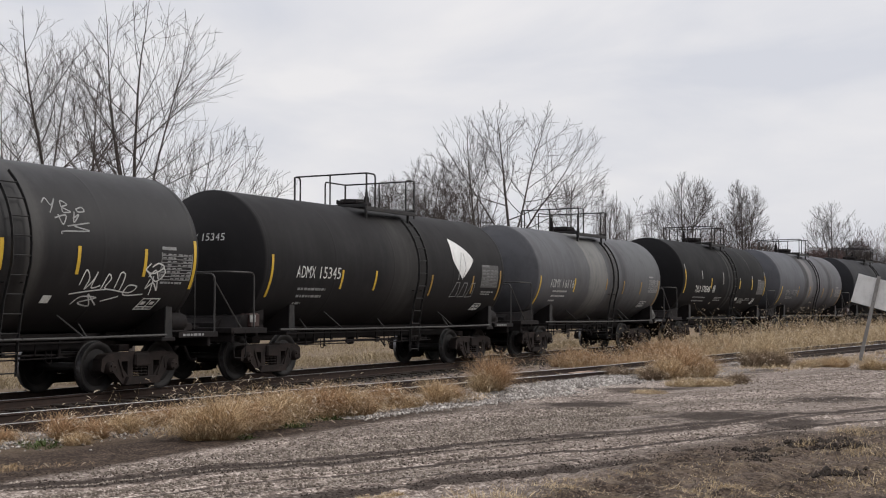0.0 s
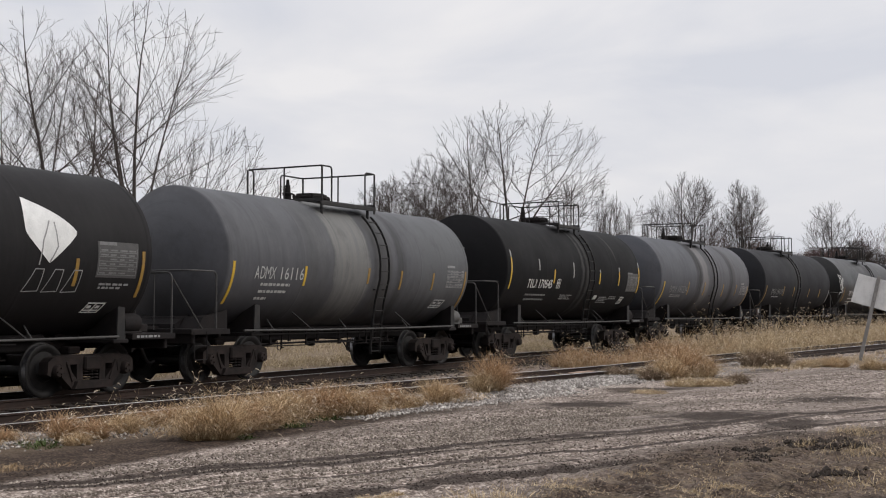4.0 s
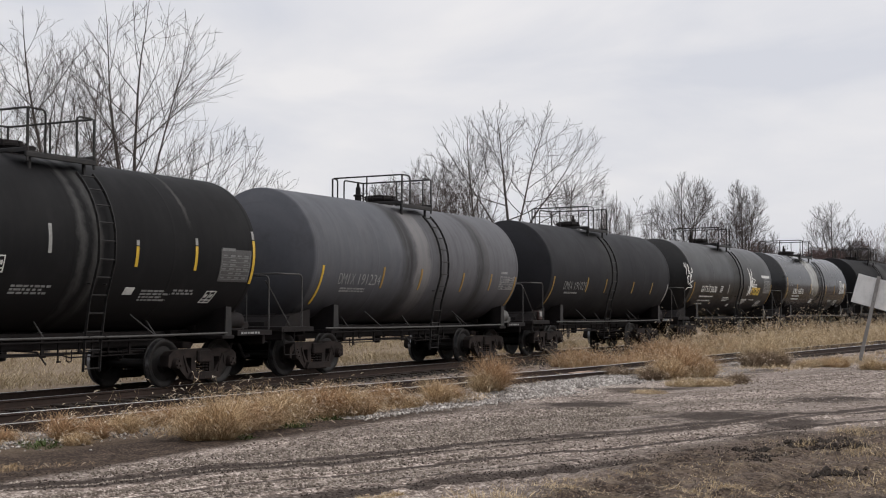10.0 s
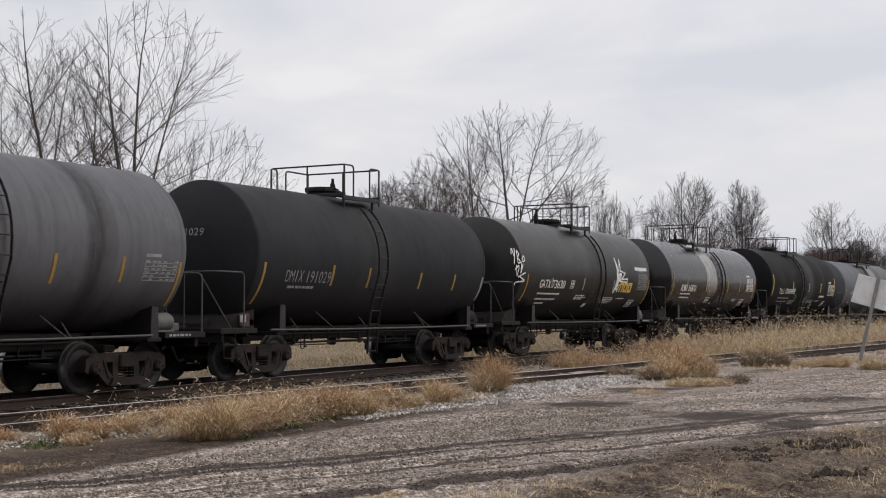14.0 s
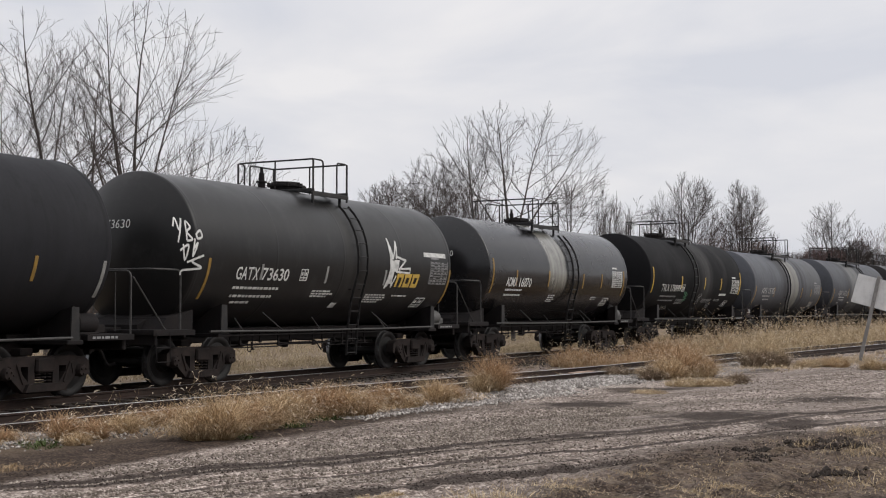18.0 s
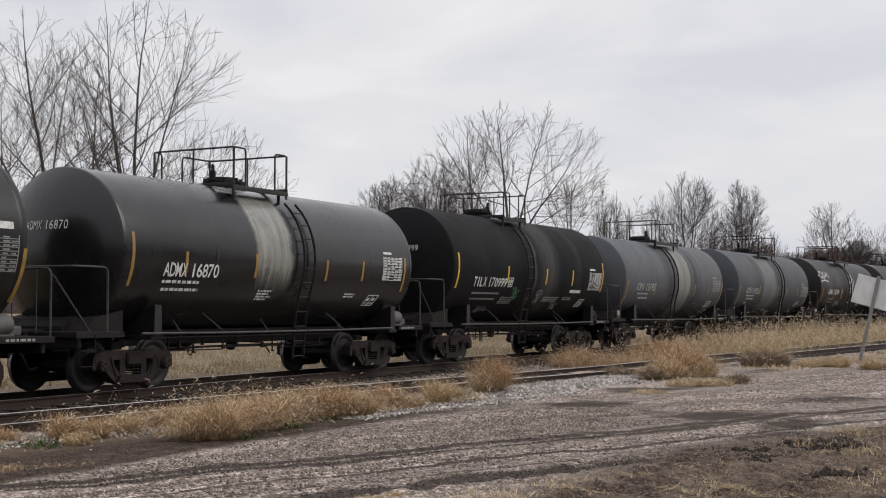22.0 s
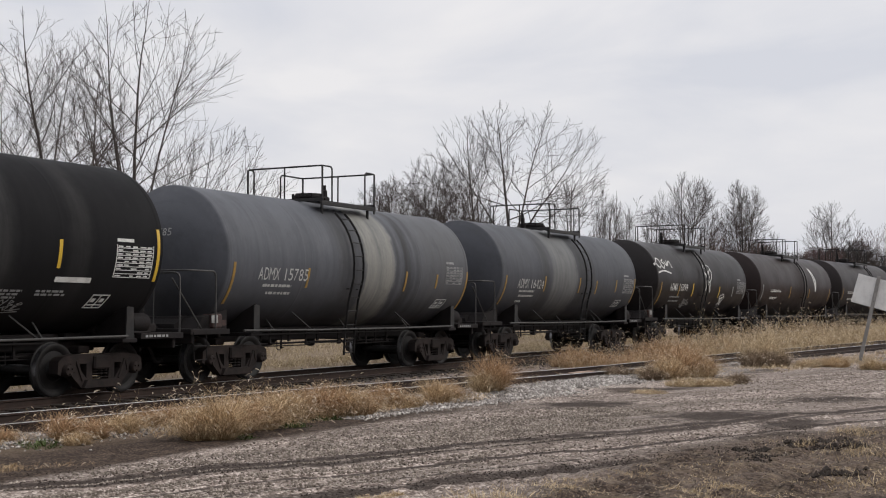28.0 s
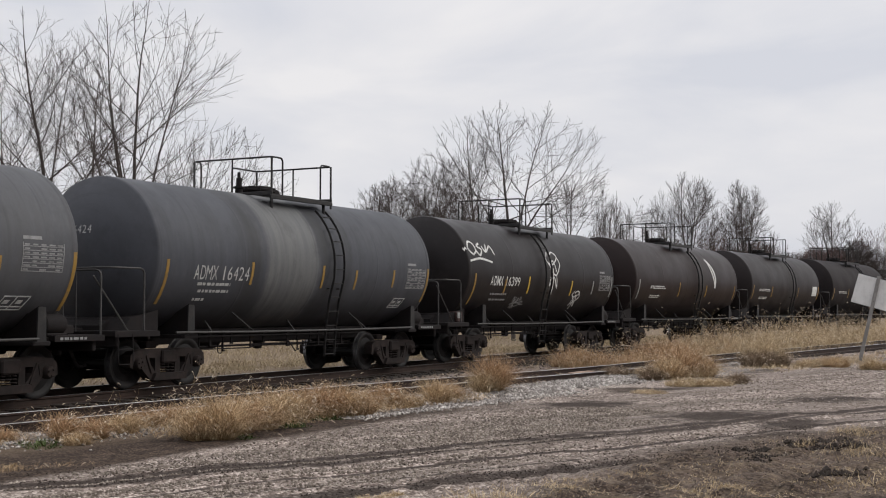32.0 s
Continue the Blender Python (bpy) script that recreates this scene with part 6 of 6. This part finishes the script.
def grass_mesh(name, vs, fs, mats, material):
    me = raw(name, vs, fs)
    me.materials.append(material)
    me.materials.append(SEED_HEAD)
    me.polygons.foreach_set("material_index", mats)
    return me


def clump(name, x, y, rad, h, n, material, seed, label, width=0.011, head=0.3, lean=(0.12, -0.08), group=""):
    """A tuft of dry grass as one thing, domed, with shorter growth round its foot."""
    rng = random.Random(seed)
    vs, fs, mats = [], [], []
    for _ in range(n):
        a, r = rng.uniform(0, 2 * math.pi), rad * math.sqrt(rng.random())
        px, py = r * math.cos(a), r * math.sin(a)
        out = (lean[0] + 0.4 * px / max(rad, 0.01), lean[1] + 0.4 * py / max(rad, 0.01))
        tall = h * rng.uniform(0.25, 1.0) * (1 - 0.4 * (r / rad) ** 2)
        blades(rng, vs, fs, mats, px, py, ground_z(x + px, y + py) - ground_z(x, y) - 0.03, tall, width * rng.uniform(0.7, 1.3), out, head)
    ob = tagged(new(name, grass_mesh(name, vs, fs, mats, material)), label, "grass", group, "stuff")
    ob.matrix_basis = Matrix.Translation((x, y, ground_z(x, y)))
    return ob


def meadow(name, spots, material, seed, label, width, head, lean=(0.12, -0.05)):
    """Grass that nobody could count: blades strewn over patches (x, y, half length, half width, height, count), tufted."""
    rng = random.Random(seed)
    vs, fs, mats = [], [], []
    for x, y, a, b, h, n, turn in spots:
        c, s = math.cos(turn), math.sin(turn)
        for _ in range(n):
            u, v = rng.uniform(-1, 1), rng.uniform(-1, 1)
            if rng.random() < max(abs(u), abs(v)) ** 3 * 0.7:
                continue
            px, py = x + c * u * a - s * v * b, y + s * u * a + c * v * b
            tuft = 0.5 + 0.5 * noise.noise((px * 1.3, py * 1.3, seed)) + 0.3 * noise.noise((px * 3.7, py * 3.7, seed))
            if rng.random() > 2.6 * tuft - 0.75:
                continue
            sway = (lean[0] + 0.5 * noise.noise((px * 2.1, py * 2.1, 3.0)), lean[1] + 0.5 * noise.noise((px * 2.1, py * 2.1, 8.0)))
            blades(rng, vs, fs, mats, px, py, ground_z(px, py) - 0.03, h * rng.uniform(0.3, 1.0) * (0.3 + 0.95 * tuft) * (1.0 + 0.75 * noise.noise((px * 0.6, py * 0.6, seed + 5.0))), width * rng.uniform(0.7, 1.3), sway, head)
    tagged(new(name, grass_mesh(name, vs, fs, mats, material)), label, "grass", kind="stuff")


def strewn(x0, x1, w0, w1, h, n):
    """A patch between the siding and the road, in the siding's own slant."""
    xm, wm = (x0 + x1) / 2, (w0 + w1) / 2
    return xm, wm - 0.117 * (xm - 14.0), (x1 - x0) / 2, (w1 - w0) / 2, h, n, SIDE_H


meadow("trackside_grass", [strewn(8.5, 12.6, 12.5, 13.7, 0.2, 1500), strewn(12.0, 15.0, 12.7, 13.7, 0.2, 1400), strewn(14.6, 17.5, 11.7, 13.4, 0.36, 5200), strewn(16.5, 20.8, 12.1, 13.5, 0.36, 6500), strewn(20, 23.5, 12.0, 13.0, 0.26, 2600), (10.9, 11.2, 0.9, 0.3, 0.1, 2200, -0.3)],
       STRAW, 3, "strip of tan dry grass with nodding seed heads", 0.0055, 0.015)
meadow("rusty_weeds", [strewn(8.5, 14.0, 12.5, 13.7, 0.2, 1200), strewn(14.0, 20.0, 11.9, 13.6, 0.3, 2400), strewn(20.0, 24.0, 12.0, 13.2, 0.26, 900)], STRAW_RED, 19, "rusty brown weeds mixed into the dry grass", 0.006, 0.02)
meadow("tall_stems", [strewn(9.0, 21.0, 12.6, 14.0, 0.5, 480), strewn(14.0, 20.5, 11.6, 13.6, 0.8, 1300), strewn(20.0, 24.0, 12.4, 13.4, 0.45, 160)],
       STRAW, 13, "sparse taller stems with bleached nodding heads", 0.004, 1.0)
meadow("rusty_grass_between_tracks", [(38.8, 13.6, 3.2, 0.8, 0.75, 4200, -0.1), (44, 12.9, 3.5, 1.0, 0.95, 3600, -0.1)], STRAW_RED, 21, "rusty grass standing between the two tracks", 0.009, 0.03)
meadow("grass_between_tracks", [(46, 12.7, 4.5, 1.3, 1.1, 7500, -0.1), (55, 12.0, 7, 2.0, 1.3, 12500, -0.1), (68, 10.9, 9, 2.2, 1.35, 10500, -0.11), (84, 9.8, 10, 2.4, 1.3, 7000, -0.14)],
       STRAW_PALE, 5, "tall pale dry grass growing between the two tracks", 0.0105, 0.04)
meadow("feathery_stems", [(47, 12.7, 6, 1.3, 1.65, 2000, -0.1), (58, 11.8, 8, 2.0, 1.8, 2600, -0.1), (72, 10.6, 10, 2.2, 1.8, 2000, -0.11)],
       STRAW_PALE, 15, "sparse tall stems with feathery heads beside the train", 0.0095, 1.0)
meadow("wispy_stems", [(38, 13.6, 5.0, 0.9, 1.05, 900, -0.1), (31.9, 9.5, 0.9, 0.6, 1.2, 320, 0.0)], STRAW_PALE, 23, "thin stems with small pale heads above the weeds", 0.006, 1.0)
meadow("field_grass", [(10 + 9 * i, 25.0 - 0.25 * i, 5.5, 3.0, 0.36, 9000, -0.03 * i / 3) for i in range(8)] + [(20 + 14 * i, 33.0, 8, 5.0, 0.5, 7000, 0.0) for i in range(5)],
       FIELD, 7, "field of dry yellow grass beyond the train", 0.014, 0.0)
meadow("roadside_grass", [strewn(36, 48, 10.6, 12.4, 0.22, 5200), strewn(46, 70, 10.0, 12.4, 0.3, 6000)], STRAW_PALE, 9, "short dry grass along the gravel", 0.012, 0.03)
meadow("scrappy_grass", [(15.5, 3.0, 4.0, 1.4, 0.075, 17000, -0.3), (13.2, 2.6, 1.8, 1.3, 0.085, 9000, -0.3), (20, 2.6, 4.0, 0.9, 0.08, 5200, -0.3), (13, 4.6, 2.2, 0.6, 0.06, 4200, -0.3), (11.2, 5.2, 1.2, 0.5, 0.08, 1600, -0.3)],
       STRAW_PALE, 11, "thin dead grass lying on the dirt", 0.008, 0.0, (0.7, -0.3))
meadow("bleached_stalks", [(16.77, 2.6, 1.0, 0.35, 0.2, 420, -0.3), (14.2, 2.25, 0.8, 0.25, 0.16, 320, -0.3), (11.0, 5.55, 0.7, 0.35, 0.2, 900, -0.3)], STRAW_PALE, 17, "broken pale stalks on the dirt", 0.007, 0.0, (0.3, 0.2))
for i, (x, y, rad, h, n, mat, label) in enumerate((
        (12.56, 13.17, 0.12, 0.30, 769, STRAW_RED, "low rusty tuft of dry grass among pale stones"),
        (13.23, 12.77, 0.11, 0.50, 982, STRAW_RED, "slim rusty tuft of dry grass with pale heads"),
        (13.06, 12.34, 0.14, 0.27, 785, STRAW, "low tan tuft with green shoots at its foot"),
        (13.72, 12.63, 0.13, 0.32, 844, STRAW_RED, "small rusty tuft of dry grass among pale stones"),
        (14.47, 12.78, 0.18, 0.32, 1003, STRAW, "rounded tan tuft of dry grass by the siding"),
        (15.12, 12.91, 0.12, 0.33, 790, STRAW_RED, "dark rusty tuft of dry grass by the siding"),
        (15.45, 12.71, 0.17, 0.37, 1036, STRAW_RED, "rusty tuft of dry grass beside a large mound"),
        (14.27, 11.25, 0.17, 0.55, 1367, STRAW, "large sandy mound of dry grass at the road's edge"),
        (14.47, 11.05, 0.20, 0.66, 1684, STRAW, "large sandy mound of dry grass at the road's edge"),
        (15.35, 11.40, 0.20, 0.58, 1514, STRAW_RED, "rusty mound of dry grass at the road's edge"),
        (16.09, 11.50, 0.22, 0.63, 1687, STRAW, "tall sandy mound of dry grass along the siding"),
        (17.17, 11.85, 0.22, 0.57, 1532, STRAW, "tall sandy mound of dry grass along the siding"),
        (17.83, 11.91, 0.22, 0.54, 1505, STRAW_RED, "rusty mound of dry grass along the siding"),
        (18.16, 11.72, 0.23, 0.59, 1587, STRAW_RED, "rusty mound of dry grass along the siding"),
        (18.60, 11.59, 0.23, 0.57, 1556, STRAW, "tall tan tuft of dry grass along the siding"),
        (18.88, 11.40, 0.14, 0.43, 960, STRAW_RED, "slim rusty tuft of dry grass along the siding"),
        (20.48, 11.86, 0.25, 0.44, 1369, STRAW_RED, "dark rusty tuft of dry grass by the siding"),
        (20.66, 11.48, 0.23, 0.26, 935, STRAW, "low tan tuft of dry grass by the siding"),
        (21.83, 11.51, 0.18, 0.51, 1230, STRAW, "tan tuft of dry grass with loose stems"),
        (22.71, 11.62, 0.11, 0.35, 724, STRAW_RED, "small rusty tuft by the siding"),
        (24.60, 11.63, 0.16, 0.80, 1900, STRAW_RED, "tall rusty tuft of dry grass by the siding"),
        (24.14, 11.67, 0.14, 0.53, 1045, STRAW_PALE, "pale wispy grass at the foot of a tall tuft"),
        (31.63, 11.41, 0.38, 0.39, 1484, DULL_WEED, "matted grey-brown weeds beside the rail"),
        (30.74, 10.20, 0.25, 0.41, 1205, DULL_WEED, "brown clump of matted weeds beside the rail"),
        (32.05, 10.87, 0.18, 0.30, 790, STRAW_PALE, "small pale clump of dry grass"),
        (31.41, 9.98, 0.29, 0.67, 1735, STRAW, "tan mound of tall dry grass"),
        (32.64, 9.99, 0.44, 0.92, 2703, STRAW_RED, "big rusty mound of tall dry grass with fine heads"),
        (32.81, 9.59, 0.41, 0.71, 2213, STRAW, "big tan mound of tall dry grass"),
        (29.08, 8.77, 0.47, 0.29, 1461, STRAW_PALE, "flat pale mat of grass on the gravel"),
        (29.33, 8.21, 0.44, 0.29, 1411, STRAW_PALE, "flat pale mat of grass on the gravel"),
        (30.29, 7.89, 0.21, 0.39, 1077, DULL_WEED, "brown clump of matted weeds on the gravel"),
        (26.11, 8.70, 0.38, 0.16, 921, STRAW_PALE, "flat pale mat of grass on the gravel"),
        (38.96, 9.54, 0.41, 0.65, 2007, DULL_WEED, "brown clump of grass with dark matted stems"),
        (39.51, 9.12, 0.34, 0.60, 1716, DULL_WEED, "brown clump of grass with dark matted stems"),
        (41.38, 9.92, 0.54, 0.81, 2662, STRAW_PALE, "pale clump of tall dry grass"),
        (39.56, 8.15, 0.34, 0.38, 1307, STRAW_PALE, "low pale clump of dry grass"),
        (39.93, 7.42, 0.38, 0.42, 1464, STRAW, "low tan clump of dry grass"),
        (38.62, 6.12, 0.33, 0.42, 1362, STRAW_PALE, "low pale clump of dry grass"),
        (10.68, 6.38, 0.16, 0.11, 559, STRAW_PALE, "flattened tuft of pale grass in the dirt"),
        (10.83, 6.22, 0.14, 0.11, 515, STRAW_PALE, "flattened tuft of pale grass in the dirt"),
        (17.3, 3.6, 0.12, 0.16, 60, STRAW_PALE, "few dead pale stalks on bare dirt"),
        (19.3, 3.3, 0.4, 0.14, 260, STRAW_PALE, "dead tuft of pale grass on bare dirt"),
        (42.0, 13.4, 0.9, 0.9, 2000, STRAW_RED, "rusty clump of tall weeds between the tracks"),
        (36.5, 14.4, 0.8, 0.75, 2000, STRAW_RED, "rusty clump of tall weeds beside the train"))):
    clump("grass_tuft", x, y, rad, h * (1.34 if 13.5 < x < 26 else 1.15 if h > 0.4 else 1.0), int(n * 1.5), mat, 100 + i, label, 0.005 if x < 27 else 0.0065, 0.03, group="dry grass tufts")
for i, (x, y) in enumerate(((12.63, 12.58), (16.6, 11.25), (14.7, 11.0), (17.9, 11.5))):
    clump("green_weed", x, y, 0.28, 0.16, 160, WEED, 200 + i, "small patch of green weeds among dry grass", 0.022, 0.0)


def ground_down(x, y):
    """Whether wheels have pressed the gravel under here."""
    r = y + 0.43 * (x - 12.0)
    if any(abs(r - a - 0.1 * noise.noise((x * 0.7, a, 2.0))) < w for a, w in ((6.2, 0.34), (9.0, 0.24), (8.4, 0.2), (7.55, 0.12))) or r < 5.9:
        return True
    return y > 10.3 and x < 20 or any(math.hypot((x - a) / h, (y + 0.43 * (x - a) - b) / w) < 1.1 for a, b, h, w in ((21.4, 5.9, 1.5, 1.0), (20.4, 4.5, 1.1, 0.55), (22.9, 8.9, 1.2, 0.8), (27.4, 9.3, 1.6, 0.8), (18.4, 4.2, 1.0, 0.5)))


def stones(name, spots, seed, label, material, bare=None):
    """Loose stones, each a small faceted lump."""
    rng = random.Random(seed)
    base = [(1, 0, 0), (-1, 0, 0), (0, 1, 0), (0, -1, 0), (0, 0, 0.8), (0, 0, -0.5)]
    tri = [(0, 2, 4), (2, 1, 4), (1, 3, 4), (3, 0, 4), (2, 0, 5), (1, 2, 5), (3, 1, 5), (0, 3, 5)]
    vs, fs = [], []
    for x, y, a, b, size, n, turn in spots:
        c, s = math.cos(turn), math.sin(turn)
        for _ in range(n):
            u, v = rng.uniform(-1, 1) * a, rng.gauss(0, 0.5) * b
            px, py = x + c * u - s * v, y + s * u + c * v
            if bare and bare(px, py):
                continue
            r, k, t = size * rng.uniform(0.5, 1.5), len(vs), rng.uniform(0, 6.3)
            z = ground_z(px, py) + r * 0.25
            for q in base:
                j = rng.uniform(0.6, 1.1) * r
                vs.append((px + (q[0] * math.cos(t) - q[1] * math.sin(t)) * j, py + (q[0] * math.sin(t) + q[1] * math.cos(t)) * j, z + q[2] * j))
            fs += [tuple(i + k for i in f) for f in tri]
    ob = tagged(new(name, raw(name, vs, fs)), label, "stones", kind="stuff")
    ob.data.materials.append(material)


stones("siding_ballast", [strewn(8, 42, 13.5, 15.3, 0.035, 10000)], 1, "limestone ballast strewn along the siding", STONE)
stones("limestone_spill", [strewn(21, 32, 12.1, 13.4, 0.04, 5000), strewn(24, 42, 13.0, 13.9, 0.04, 4500), strewn(8, 17, 12.6, 14.1, 0.03, 8500), strewn(18, 26, 11.3, 12.0, 0.025, 1800)], 3, "bright limestone spilled in front of the siding", LIME)
stones("road_gravel", [strewn(8, 22, 6.0, 10.4, 0.019, 20000), strewn(20, 40, 5.0, 10.8, 0.016, 5500)], 2, "loose pale gravel on the rutted road", STONE, ground_down)
stones("dirt_litter", [(15.0, 3.2, 4.5, 2.4, 0.009, 5200, -0.3), (20, 3.0, 4.0, 1.6, 0.012, 1400, -0.3)], 5, "small pale stones in the roadside dirt", STONE)
stones("dirt_clods", [(15.5, 3.4, 4.0, 2.4, 0.012, 700, -0.1), (14.43, 2.77, 0.25, 0.2, 0.024, 110, 0.2), (15.44, 3.76, 0.25, 0.2, 0.02, 90, 0.0), (17.1, 3.47, 0.5, 0.3, 0.022, 150, 0.1)], 4, "dark clods of dirt beside the road", DIRT)
def rut_clods(name, seed, label):
    """Clods of dark mud thrown up along the wheel ruts."""
    spots = []
    for rut, x0, x1, n in ((9.05, 9.0, 17.0, 900), (8.55, 9.5, 17.5, 900), (7.6, 13.0, 20.0, 420), (6.3, 10.5, 18.0, 1100), (10.1, 10.0, 13.5, 300)):
        for k in range(8):
            x = x0 + (x1 - x0) * (k + 0.5) / 8
            spots.append((x, rut - 0.43 * (x - 12.0), (x1 - x0) / 14, 0.24, 0.011, n // 9, -math.atan(0.43)))
    stones(name, spots, seed, label, DIRT)


rut_clods("rut_clods", 12, "dark clods of mud thrown up along the wheel ruts")
stones("mud_heaps", [(14.7, 2.85, 0.16, 0.12, 0.055, 70, 0.9), (14.55, 2.7, 0.3, 0.16, 0.03, 80, 0.9), (16.3, 4.0, 0.12, 0.1, 0.045, 40, 0.9), (16.5, 4.25, 0.2, 0.1, 0.03, 40, 0.9), (17.7, 3.45, 0.5, 0.2, 0.045, 130, -1.1), (17.3, 3.1, 0.3, 0.2, 0.035, 70, -1.1)],
       14, "heaps of dark churned mud in the roadside dirt", DIRT)
stones("track_ballast", [(8 + 10 * i, track_y(8 + 10 * i), 5.2, 2.4, 0.035, 2600, math.atan(slope_y(8 + 10 * i))) for i in range(5)], 6, "dark oily ballast between the rails", DARK_STONE)

# ---- a split piece of wood lying against the siding ----
chunk = tagged(new("broken_tie"), "pale split end of a wooden tie lying by the siding", "wood")
chunk.matrix_basis = Matrix.Translation((30.9, 12.1, ground_z(30.9, 12.1) + 0.05)) @ Matrix.Rotation(SIDE_H + 0.06, 4, "Z")
part("split_half", Mesh().box((0, 0, 0), (1.25, 0.16, 0.14), 0.02), OLD_WOOD, chunk)
part("splinter", Mesh().box((0.5, -0.1, -0.03), (0.6, 0.07, 0.05), 0.01, Matrix.Rotation(0.1, 3, "Z")), OLD_WOOD, chunk)

# ---- ties of both tracks ----
tie_mesh = Mesh().box((0, 0, 0), (0.22, 2.55, 0.16), 0.012).make("tie")
tie_mesh.materials.append(TIE)
rng = random.Random(8)
for i in range(110):
    s_ = 2.0 + 0.53 * i
    x, y, z, h = on_track(s_)
    part("tie", tie_mesh, TIE, main_track, "", Matrix.Translation((x, y, z - RAIL_DROP - 0.235 + rng.uniform(-0.008, 0.008))) @ Matrix.Rotation(h + rng.gauss(0, 0.012), 4, "Z"))
for i in range(110):
    x = 6.0 + 0.56 * i
    part("tie", tie_mesh, TIE, side_track, "", Matrix.Translation((x, siding_y(x) + rng.gauss(0, 0.03), GRADE * x + siding_dip(x) - 0.245 + rng.uniform(-0.012, 0.01))) @ Matrix.Rotation(SIDE_H + rng.gauss(0, 0.02), 4, "Z"))

# ---- motion ----


def motions():
    times = [i * 1.0 for i in range(33)]
    for car, at in CARS:
        rows = []
        for t in times:
            x, y, z, h = on_track(at - run(t))
            rows.append((t, Matrix.Translation((x, y, z)) @ Matrix.Rotation(h, 4, "Z")))
        walk(car, rows)
    roll = [i * 0.16 for i in range(200)] + [32.0]
    for ax, x in WHEELSETS:
        walk(ax, [(t, Matrix.Translation((x, 0, AXLE_Z)) @ Matrix.Rotation(-run(t) / WHEEL_R, 4, "Y")) for t in roll])


motions()
